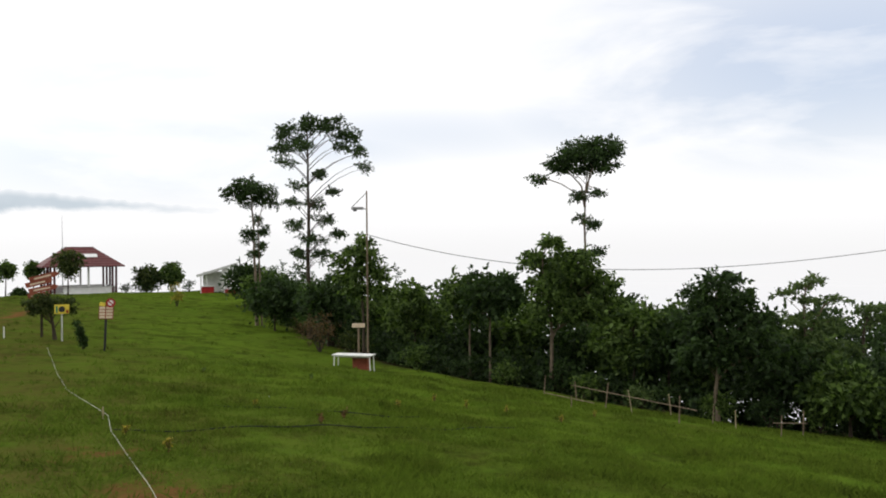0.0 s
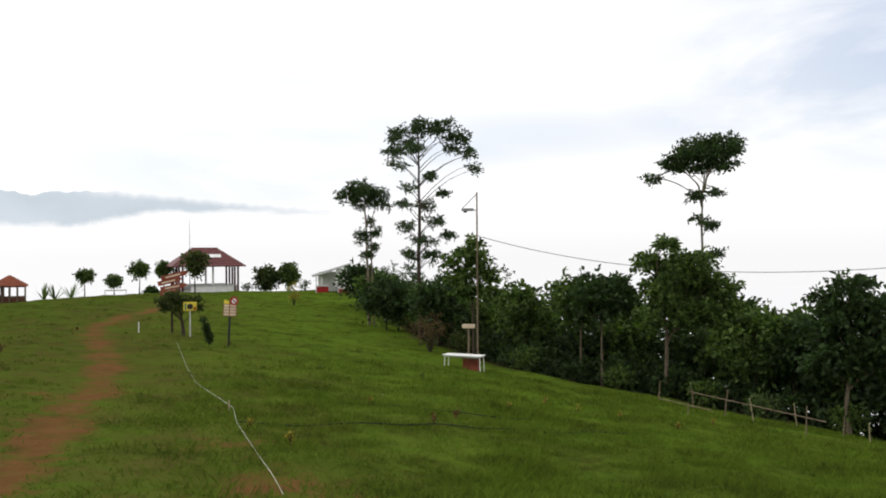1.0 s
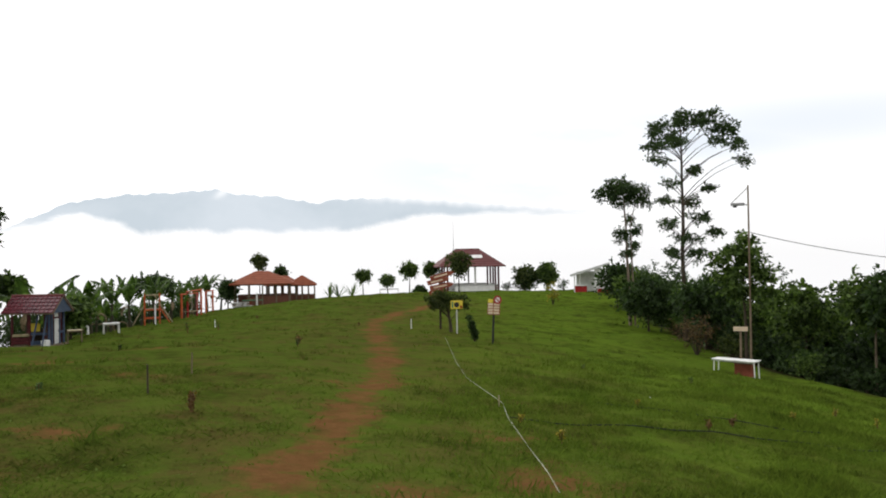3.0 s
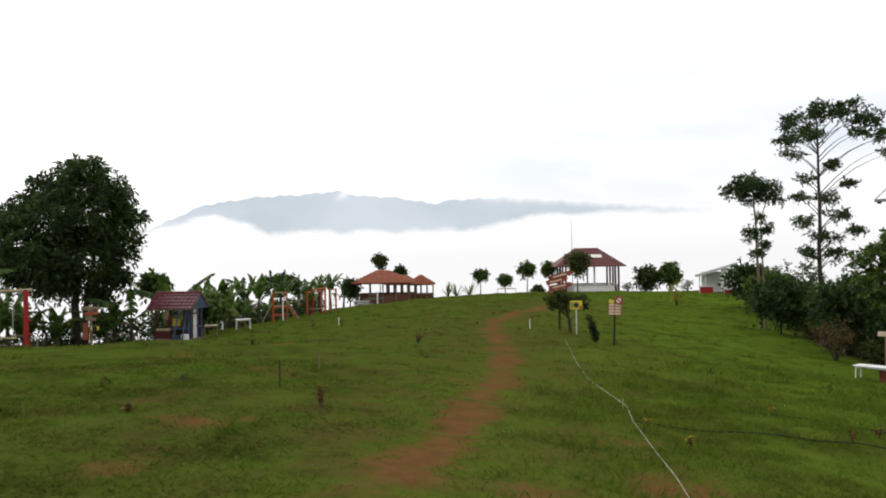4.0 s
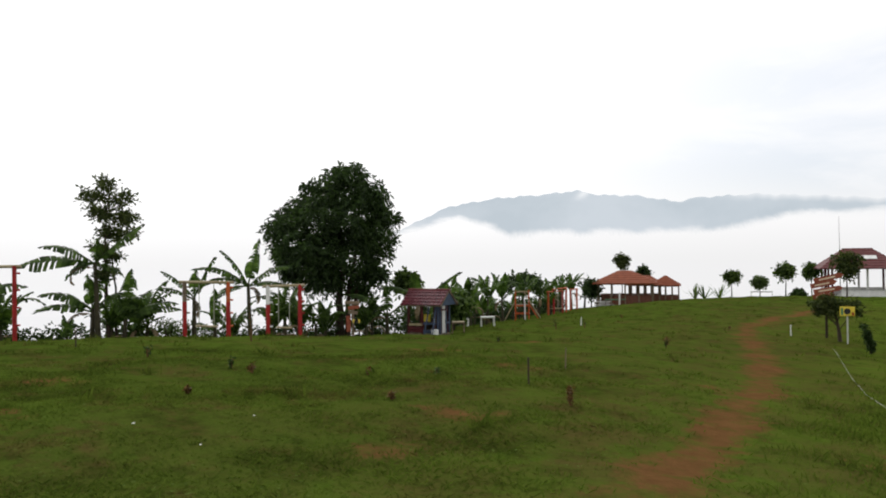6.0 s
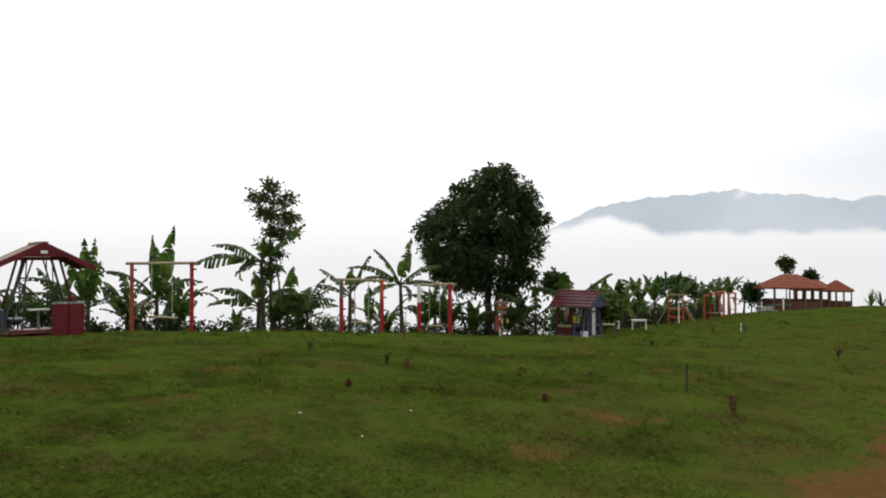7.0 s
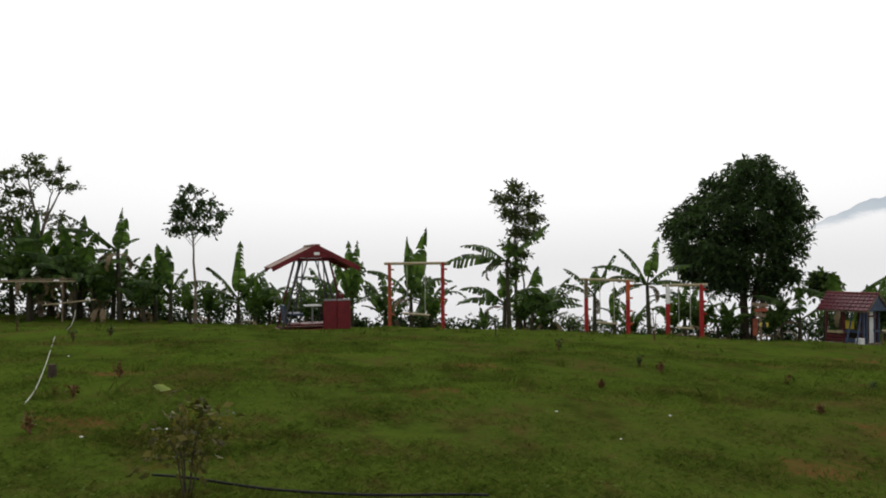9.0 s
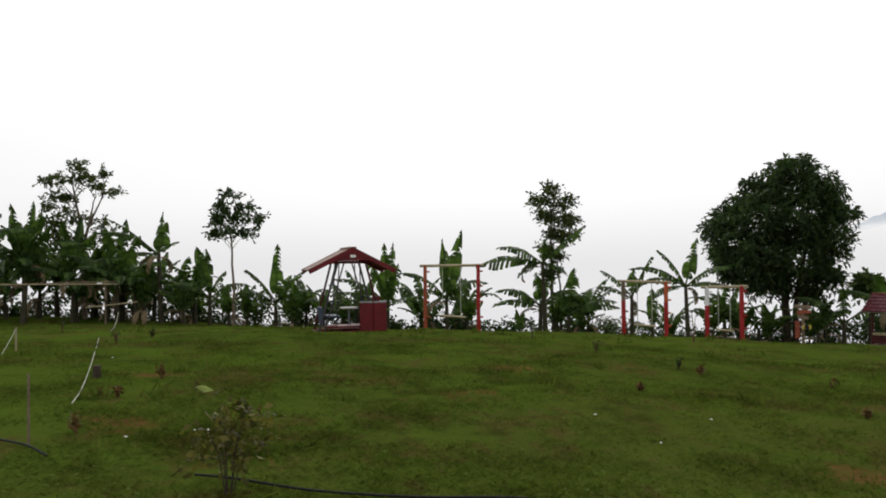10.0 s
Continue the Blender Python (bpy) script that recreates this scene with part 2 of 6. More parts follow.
def spot(az, far):
    """The place on the ground at a bearing (degrees to the left of +y) and a distance."""
    x, y = -far * math.sin(radians(az)), far * math.cos(radians(az))
    return Vector((x, y, ground_z(x, y)))


# ---- mesh helpers ----
def fast_mesh(name, verts, faces):
    """A mesh from arrays: verts n x 3, faces m x 3 or m x 4."""
    verts, faces = np.asarray(verts, np.float32), np.asarray(faces, np.int32)
    me = bpy.data.meshes.new(name)
    me.vertices.add(len(verts))
    me.vertices.foreach_set("co", verts.ravel())
    me.loops.add(faces.size)
    me.loops.foreach_set("vertex_index", faces.ravel())
    me.polygons.add(len(faces))
    me.polygons.foreach_set("loop_start", np.arange(0, faces.size, faces.shape[1], dtype=np.int32))
    me.update(calc_edges=True)
    me.validate()
    return me


def part(name, bm, material, parent=None, label=""):
    """Links a bmesh or a mesh as one object, under a thing or a part."""
    if isinstance(bm, bpy.types.Mesh):
        me = bm
    else:
        me = bpy.data.meshes.new(name)
        bm.normal_update()
        bm.to_mesh(me)
        bm.free()
    if not me.materials:
        me.materials.append(material)
    ob = new(name, me)
    if parent:
        ob.parent = parent
    if label:
        ob["label"] = label
    return ob


def thing(name, place, label, category, group="", turn=0.0):
    ob = new(name)
    ob.empty_display_size = 0.2
    ob.matrix_world = Matrix.Translation(place) @ pose(0, 0, 0, 0, 0, turn)
    return tagged(ob, label, category, group)


def box(bm, cx, cy, cz, sx, sy, sz, m=None, bevel=0.012):
    """A bevelled block about a centre."""
    made = bmesh.ops.create_cube(bm, size=1.0, matrix=(m or Matrix()) @ Matrix.Translation((cx, cy, cz)) @ Matrix.Diagonal((sx, sy, sz, 1)))
    if bevel:
        edges = list({e for v in made["verts"] for e in v.link_edges})
        bmesh.ops.bevel(bm, geom=edges, offset=min(bevel, 0.3 * min(sx, sy, sz)), segments=1, affect="EDGES")
    return bm


def block(cx, cy, cz, sx, sy, sz, m=None, bevel=0.012):
    return box(bmesh.new(), cx, cy, cz, sx, sy, sz, m, bevel)


def tube_arrays(path, radii, sides=7):
    """Verts and quads of a tube along a path."""
    path, radii = np.asarray(path, float), np.asarray(radii, float)
    way = np.gradient(path, axis=0)
    way /= np.linalg.norm(way, axis=1)[:, None] + 1e-9
    ref = np.where(np.abs(way[:, 2:3]) > 0.9, [[1.0, 0, 0]], [[0, 0, 1.0]])
    a = np.cross(way, ref)
    a /= np.linalg.norm(a, axis=1)[:, None] + 1e-9
    b = np.cross(way, a)
    ang = np.linspace(0, 2 * np.pi, sides, endpoint=False)
    ring = path[:, None] + radii[:, None, None] * (np.cos(ang)[None, :, None] * a[:, None] + np.sin(ang)[None, :, None] * b[:, None])
    n = len(path)
    i, j = np.meshgrid(np.arange(n - 1), np.arange(sides), indexing="ij")
    quads = np.stack([i * sides + j, i * sides + (j + 1) % sides, (i + 1) * sides + (j + 1) % sides, (i + 1) * sides + j], -1).reshape(-1, 4)
    return ring.reshape(-1, 3), quads


def joined(pieces):
    verts, faces, n = [], [], 0
    for v, f in pieces:
        verts.append(v)
        faces.append(np.asarray(f) + n)
        n += len(v)
    return np.concatenate(verts), np.concatenate(faces)


def tube(name, path, radii, material, parent=None, sides=7, label=""):
    if isinstance(radii, (int, float)):
        radii = [radii] * len(path)
    me = fast_mesh(name, *tube_arrays(path, radii, sides))
    for p in me.polygons:
        p.use_smooth = True
    return part(name, me, material, parent, label)


def rod(name, a, b, r, material, parent, r2=None, sides=8, label=""):
    """A round post or bar with closed ends."""
    a, b = Vector(a), Vector(b)
    bm = bmesh.new()
    m = Matrix.Translation((a + b) / 2) @ (b - a).to_track_quat("Z", "Y").to_matrix().to_4x4()
    bmesh.ops.create_cone(bm, cap_ends=True, segments=sides, radius1=r, radius2=r if r2 is None else r2, depth=(b - a).length, matrix=m)
    return part(name, bm, material, parent, label)


def beam(name, a, b, wide, high, material, parent, label=""):
    """A squared timber from a to b."""
    a, b = Vector(a), Vector(b)
    m = Matrix.Translation((a + b) / 2) @ (b - a).to_track_quat("Z", "Y").to_matrix().to_4x4()
    return part(name, block(0, 0, 0, wide, high, (b - a).length, m), material, parent, label)


def leaf_arrays(centres, ways, size, rng, wide=0.6, fold=0.18):
    """A folded four-cornered leaf at each centre, pointing along its way."""
    n = len(centres)
    ways = ways / (np.linalg.norm(ways, axis=1)[:, None] + 1e-9)
    side = np.cross(ways, rng.normal(size=(n, 3)))
    side /= np.linalg.norm(side, axis=1)[:, None] + 1e-9
    up = np.cross(side, ways)
    s = (size * rng.uniform(0.65, 1.3, n))[:, None]
    mid = centres + ways * s * 0.45 + up * s * fold
    v = np.stack([centres, mid + side * s * wide * 0.5, centres + ways * s, mid - side * s * wide * 0.5], 1).reshape(-1, 3)
    return v, np.arange(4 * n).reshape(-1, 4)


def sprays(centres, radius, twigs, per, size, rng, droop=0.15, wide=0.6, flat=1.0):
    """Leaves along twigs that fan out from each centre."""
    c = len(centres)
    d = rng.normal(size=(c, twigs, 3))
    d[..., 2] = d[..., 2] * 0.8 * flat + 0.15
    d /= np.linalg.norm(d, axis=-1, keepdims=True)
    reach = radius * rng.uniform(0.55, 1.15, (c, twigs, 1, 1))
    s = np.linspace(0.25, 1.0, per)[None, None, :, None]
    p = np.asarray(centres)[:, None, None] + d[:, :, None] * reach * s
    p[..., 2] -= droop * radius * s[..., 0] ** 2
    p = p + rng.normal(scale=0.05 * radius, size=p.shape)
    w = d[:, :, None] * 0.8 + rng.normal(scale=0.55, size=p.shape)
    w[..., 2] -= droop
    return leaf_arrays(p.reshape(-1, 3), w.reshape(-1, 3), size, rng, wide)


# ---- ground: one sheet out to the horizon ----
def axis_steps(low, high, step, reach):
    core = np.arange(low, high + step / 2, step)
    grow = step * 1.32 ** np.arange(1, 60)
    out = np.cumsum(grow)
    out = out[out < reach]
    return np.concatenate([low - out[::-1], core, high + out])


gx, gy = axis_steps(-46, 22, 0.22, 4300), axis_steps(-18, 68, 0.22, 4300)
mx, my = np.meshgrid(gx, gy, indexing="ij")
mz = heights(mx.ravel(), my.ravel())
far_trail, _ = to_lines(mx.ravel(), my.ravel(), TRAIL, False)
along_w = 0.27 + 0.06 * np.sin(my.ravel() * 0.9) + 0.007 * my.ravel().clip(0, 40) + 0.2 * np.clip((7 - my.ravel()) / 4, 0, 1)
trail_dirt = np.clip(0.92 - far_trail / along_w * 0.46 + 0.5 * (mottle(mx.ravel(), my.ravel(), 0.7, 3) - 0.5) * (far_trail < 3 * along_w), 0, 1)
for px, py, pr in BARE:
    trail_dirt = np.maximum(trail_dirt, 0.74 * np.exp(-((mx.ravel() - px) ** 2 + (my.ravel() - py) ** 2) / pr**2))
idx = np.arange(len(gx) * len(gy)).reshape(len(gx), len(gy))
quads = np.stack([idx[:-1, :-1], idx[1:, :-1], idx[1:, 1:], idx[:-1, 1:]], -1).reshape(-1, 4)
ground_mesh = fast_mesh("ground", np.stack([mx.ravel(), my.ravel(), mz - 0.03 * trail_dirt], -1), quads)
for poly in ground_mesh.polygons:
    poly.use_smooth = True
dirt = ground_mesh.attributes.new("dirt", "FLOAT", "POINT")
dirt.data.foreach_set("value", trail_dirt.astype(np.float32))
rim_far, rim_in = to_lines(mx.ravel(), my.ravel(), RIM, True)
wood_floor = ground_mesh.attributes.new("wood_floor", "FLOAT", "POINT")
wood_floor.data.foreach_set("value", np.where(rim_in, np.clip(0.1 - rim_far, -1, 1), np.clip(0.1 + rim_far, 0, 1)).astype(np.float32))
wear = ground_mesh.attributes.new("wear", "FLOAT", "POINT")
wear.data.foreach_set("value", np.exp(-(far_trail / 3.8) ** 2).astype(np.float32))


def lawn_material(name, blades):
    """Grass colour that wanders from lush to worn; the bare trail shows where the dirt is worn in."""
    m = bpy.data.materials.new(name)
    m.use_nodes = True
    n, k = m.node_tree.nodes, m.node_tree.links
    b = n["Principled BSDF"]
    b.inputs["Roughness"].default_value = 0.9
    b.inputs["Specular IOR Level"].default_value = 0.0
    tc = n.new("ShaderNodeNewGeometry")

    def tex(scale, detail, rough=0.55):
        t = n.new("ShaderNodeTexNoise")
        t.inputs["Scale"].default_value, t.inputs["Detail"].default_value, t.inputs["Roughness"].default_value = scale, detail, rough
        k.new(tc.outputs["Position"], t.inputs["Vector"])
        return t.outputs["Fac"]

    def calc(op, a, c, clamp=False):
        x = n.new("ShaderNodeMath")
        x.operation, x.use_clamp = op, clamp
        for i, v in enumerate((a, c)):
            if isinstance(v, (int, float)):
                x.inputs[i].default_value = v
            else:
                k.new(v, x.inputs[i])
        return x.outputs[0]

    def blend(f, a, c):
        x = n.new("ShaderNodeMix")
        x.data_type = "RGBA"
        k.new(f, x.inputs["Factor"])
        for s, v in (("A", a), ("B", c)):
            if isinstance(v, tuple):
                x.inputs[s].default_value = (*v, 1)
            else:
                k.new(v, x.inputs[s])
        return x.outputs["Result"]

    sep = n.new("ShaderNodeSeparateXYZ")
    k.new(tc.outputs["Position"], sep.inputs[0])
    # lush on the slope by the wood, worn short on the play side
    lush = calc("MULTIPLY", calc("ADD", calc("ADD", calc("MULTIPLY", sep.outputs[0], 0.11), calc("MULTIPLY", sep.outputs[1], 0.05)), 0.55), 1.0, True)
    lush = calc("ADD", lush, calc("MULTIPLY", calc("SUBTRACT", tex(0.22, 3), 0.5), 0.9), True)
    grass = blend(lush, (0.060, 0.092, 0.013), (0.081, 0.128, 0.013))
    patch = calc("MULTIPLY", calc("SUBTRACT", tex(0.8, 7, 0.75), 0.48), 7.0, True)
    grass = blend(calc("MULTIPLY", patch, 0.85), grass, (0.022, 0.031, 0.005))
    broad = calc("MULTIPLY", calc("SUBTRACT", tex(0.17, 5, 0.6), 0.47), 7.0, True)
    grass = blend(calc("MULTIPLY", broad, 0.25), grass, (0.030, 0.040, 0.009))
    fresh = calc("MULTIPLY", calc("SUBTRACT", tex(0.9, 6, 0.65), 0.51), 9.0, True)
    grass = blend(calc("MULTIPLY", fresh, calc("ADD", 0.16, calc("MULTIPLY", lush, 0.42))), grass, (0.068, 0.124, 0.012))
    worn = calc("MULTIPLY", calc("SUBTRACT", calc("ADD", calc("MULTIPLY", tex(1.1, 5, 0.7), 0.7), calc("MULTIPLY", tex(5.5, 5, 0.75), 0.4)), 0.555), 11.0, True)
    worn = calc("MULTIPLY", worn, calc("SUBTRACT", 0.95, calc("MULTIPLY", lush, 0.72)), True)
    grass = blend(calc("MULTIPLY", worn, 0.72), grass, (0.082, 0.054, 0.021))
    speck = calc("MULTIPLY", calc("SUBTRACT", tex(7.0, 6, 0.75), 0.43), 4.5, True)
    grass = blend(calc("MULTIPLY", speck, calc("ADD", 0.35, calc("MULTIPLY", lush, 0.25))), grass, (0.074, 0.112, 0.015))
    tuft = calc("MULTIPLY", calc("SUBTRACT", tex(2.3, 6, 0.72), 0.52), 6.0, True)
    grass = blend(calc("MULTIPLY", tuft, 0.70), grass, (0.020, 0.030, 0.005))
    if blades:
        gi = calc("MULTIPLY", calc("SUBTRACT", tc.outputs["Random Per Island"], 0.4), 0.55, True)
        grass = blend(gi, grass, (0.118, 0.155, 0.022))
        gd = calc("MULTIPLY", calc("SUBTRACT", 0.30, tc.outputs["Random Per Island"]), 1.2, True)
        grass = blend(gd, grass, (0.042, 0.054, 0.010))
        lift = n.new("ShaderNodeVectorMath")
        lift.operation = "SCALE"
        lift.inputs["Scale"].default_value = 1.3
        k.new(grass, lift.inputs[0])
        grass = lift.outputs[0]
        k.new(grass, b.inputs["Base Color"])
        tr, mix = n.new("ShaderNodeBsdfTranslucent"), n.new("ShaderNodeMixShader")
        mix.inputs[0].default_value = 0.45
        k.new(grass, tr.inputs["Color"])
        k.new(b.outputs[0], mix.inputs[1])
        k.new(tr.outputs[0], mix.inputs[2])
        k.new(mix.outputs[0], n["Material Output"].inputs["Surface"])
        return m
    at = n.new("ShaderNodeAttribute")
    at.attribute_name = "dirt"
    skirt = n.new("ShaderNodeAttribute")
    skirt.attribute_name = "wear"
    thin_grass = calc("MULTIPLY", skirt.outputs["Fac"], calc("MULTIPLY", calc("SUBTRACT", tex(1.3, 6, 0.7), 0.36), 3.6, True), True)
    grass = blend(calc("MULTIPLY", thin_grass, 0.6), grass, (0.086, 0.064, 0.022))
    ragged = calc("ADD", at.outputs["Fac"], calc("MULTIPLY", calc("SUBTRACT", tex(2.2, 8, 0.75), 0.5), 2.3))
    bare = calc("MULTIPLY", calc("SUBTRACT", ragged, 0.40), 2.2, True)
    soil = blend(tex(5.0, 6, 0.7), (0.070, 0.036, 0.014), (0.19, 0.098, 0.038))
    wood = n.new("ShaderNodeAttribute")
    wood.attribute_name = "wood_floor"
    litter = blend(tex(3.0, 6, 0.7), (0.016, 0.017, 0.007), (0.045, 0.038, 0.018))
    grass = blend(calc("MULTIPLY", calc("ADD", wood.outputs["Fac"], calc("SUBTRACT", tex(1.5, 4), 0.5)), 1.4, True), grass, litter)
    k.new(blend(bare, grass, soil), b.inputs["Base Color"])
    bp = n.new("ShaderNodeBump")
    bp.inputs["Strength"].default_value, bp.inputs["Distance"].default_value = 0.7, 0.05
    k.new(calc("ADD", tex(22.0, 4, 0.7), calc("MULTIPLY", tex(4.0, 4), 1.5)), bp.inputs["Height"])
    k.new(bp.outputs[0], b.inputs["Normal"])
    return m


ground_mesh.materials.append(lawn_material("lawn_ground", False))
ground = tagged(new("ground", ground_mesh), "grassy hilltop with a bare reddish earth footpath", "ground", kind="structure")

# ---- cloud filling the valley, and the far range that stands out of it ----
cr, ca = np.concatenate([np.linspace(75, 400, 14), np.geomspace(480, 4700, 16)]), np.linspace(0, 2 * np.pi, 97)
mr, ma = np.meshgrid(cr, ca, indexing="ij")
cz = -34 + 5 * np.sin(mr * 0.013 + 3 * ma) * np.sin(5 * ma + mr * 0.004) + 2.5 * np.sin(11 * ma + mr * 0.02)
ci = np.arange(mr.size).reshape(mr.shape)
cq = np.stack([ci[:-1, :-1], ci[1:, :-1], ci[1:, 1:], ci[:-1, 1:]], -1).reshape(-1, 4)
CLOUD = shade("glowing_valley_cloud", (0.66, 0.665, 0.69), (0.71, 0.71, 0.73), 1.0, 0.01, bump=0.0)
cn, ck = CLOUD.node_tree.nodes, CLOUD.node_tree.links
cgeo, clen, cmap = cn.new("ShaderNodeNewGeometry"), cn.new("ShaderNodeVectorMath"), cn.new("ShaderNodeMapRange")
clen.operation = "LENGTH"
cmap.interpolation_type = "SMOOTHSTEP"
cmap.inputs["From Min"].default_value, cmap.inputs["From Max"].default_value = 90.0, 900.0
# with distance the cloud turns to its own glow, matched to the sky
ctr, cmix = cn.new("ShaderNodeEmission"), cn.new("ShaderNodeMixShader")
cglow, ctint = cn.new("ShaderNodeAttribute"), cn.new("ShaderNodeVectorMath")
cglow.attribute_name = "glow"
ctint.operation = "SCALE"
ctint.inputs[0].default_value = (0.905, 0.90, 0.908)
ck.new(cglow.outputs["Fac"], ctint.inputs["Scale"])
ck.new(ctint.outputs[0], ctr.inputs["Color"])
ck.new(cgeo.outputs["Position"], clen.inputs[0])
ck.new(clen.outputs["Value"], cmap.inputs["Value"])
ck.new(cmap.outputs[0], cmix.inputs[0])
ck.new(cn["Principled BSDF"].outputs[0], cmix.inputs[1])
ck.new(ctr.outputs[0], cmix.inputs[2])
ck.new(cmix.outputs[0], cn["Material Output"].inputs["Surface"])
cloud_mesh = fast_mesh("cloud_sea", np.stack([(-mr * np.sin(ma)).ravel(), (mr * np.cos(ma)).ravel(), cz.ravel()], -1), cq)
cloud_mesh.materials.append(CLOUD)
# sunlight on the cloud is put into its emission, stronger toward the sun
sunward = np.clip(np.cos(ma - radians(SUN_AZ)) * math.cos(radians(SUN_EL)), 0, 1) ** 3
cloud_mesh.attributes.new("glow", "FLOAT", "POINT").data.foreach_set("value", (1 + 0.126 * sunward).ravel().astype(np.float32))
tagged(new("cloud_sea", cloud_mesh), "white morning cloud filling the valley below the hill", "cloud", kind="structure")

# haze is put into the colour: the range gives off its own blue-grey
RANGE_M = bpy.data.materials.new("range_haze_glow")
RANGE_M.use_nodes = True
rn, rk = RANGE_M.node_tree.nodes, RANGE_M.node_tree.links
rn.clear()
rgeo, rsep = rn.new("ShaderNodeNewGeometry"), rn.new("ShaderNodeSeparateXYZ")
rk.new(rgeo.outputs["Position"], rsep.inputs[0])
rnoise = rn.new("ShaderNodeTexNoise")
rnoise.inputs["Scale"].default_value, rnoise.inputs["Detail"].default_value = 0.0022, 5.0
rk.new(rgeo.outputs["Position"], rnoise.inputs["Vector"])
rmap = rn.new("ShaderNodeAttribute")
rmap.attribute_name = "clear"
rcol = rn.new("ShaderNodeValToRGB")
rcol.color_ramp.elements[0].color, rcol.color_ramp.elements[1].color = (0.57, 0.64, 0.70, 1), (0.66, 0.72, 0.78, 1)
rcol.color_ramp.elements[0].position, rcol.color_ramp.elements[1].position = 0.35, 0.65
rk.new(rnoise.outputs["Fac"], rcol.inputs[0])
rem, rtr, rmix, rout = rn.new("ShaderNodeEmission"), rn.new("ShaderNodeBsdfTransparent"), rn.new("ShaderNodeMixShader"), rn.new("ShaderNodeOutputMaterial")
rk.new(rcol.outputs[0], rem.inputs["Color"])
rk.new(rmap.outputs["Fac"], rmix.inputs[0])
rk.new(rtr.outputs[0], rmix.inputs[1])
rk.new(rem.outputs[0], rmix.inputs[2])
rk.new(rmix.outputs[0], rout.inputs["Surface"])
RIDGE = [(10, 190), (14, 212), (18.7, 238), (23, 262), (26.8, 288), (30.9, 309), (34.9, 302), (36.2, 283), (39.1, 322), (41.6, 330), (43.3, 357), (45.8, 339), (49.1, 326), (52.7, 284), (55.9, 176), (60, 70), (64, 0)]
ra, rd = np.linspace(10, 64, 541), np.linspace(0, 1, 41)
rr_a, rr_d = np.meshgrid(ra, rd, indexing="ij")
crest = np.interp(rr_a, [a for a, _ in RIDGE], [h for _, h in RIDGE])
crest = crest + 3 * np.sin(rr_a * 3.1) + 2 * np.sin(rr_a * 7.3 + 1)
rise = crest * np.sin(np.pi * 0.5 * rr_d) * (1 + 0.05 * np.sin(rr_a * 9 + rr_d * 8) * (1 - rr_d))
rfar = 3650 + 500 * rr_d
ri = np.arange(rr_a.size).reshape(rr_a.shape)
rq = np.stack([ri[:-1, :-1], ri[1:, :-1], ri[1:, 1:], ri[:-1, 1:]], -1).reshape(-1, 4)
rv = np.stack([(-rfar * np.sin(np.radians(rr_a))).ravel(), (rfar * np.cos(np.radians(rr_a))).ravel(), rise.ravel()], -1)
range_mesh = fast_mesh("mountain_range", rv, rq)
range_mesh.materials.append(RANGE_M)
# opacity fades each part into cloud at its foot and over its end
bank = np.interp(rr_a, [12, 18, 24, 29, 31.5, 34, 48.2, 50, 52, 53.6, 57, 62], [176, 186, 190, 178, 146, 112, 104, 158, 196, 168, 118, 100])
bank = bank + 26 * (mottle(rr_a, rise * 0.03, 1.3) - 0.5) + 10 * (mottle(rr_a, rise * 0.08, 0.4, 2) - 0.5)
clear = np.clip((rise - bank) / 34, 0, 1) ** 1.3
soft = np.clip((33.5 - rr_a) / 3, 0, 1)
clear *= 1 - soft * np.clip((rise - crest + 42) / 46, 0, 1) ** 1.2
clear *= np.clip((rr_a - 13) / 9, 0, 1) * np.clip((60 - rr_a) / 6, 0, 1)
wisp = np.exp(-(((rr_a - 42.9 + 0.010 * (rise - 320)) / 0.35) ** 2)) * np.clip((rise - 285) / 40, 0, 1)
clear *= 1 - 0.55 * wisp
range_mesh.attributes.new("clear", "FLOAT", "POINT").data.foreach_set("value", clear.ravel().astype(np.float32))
tagged(new("mountain_range", range_mesh), "far mountain range in painted blue-grey haze, rising out of cloud", "mountain", kind="structure")


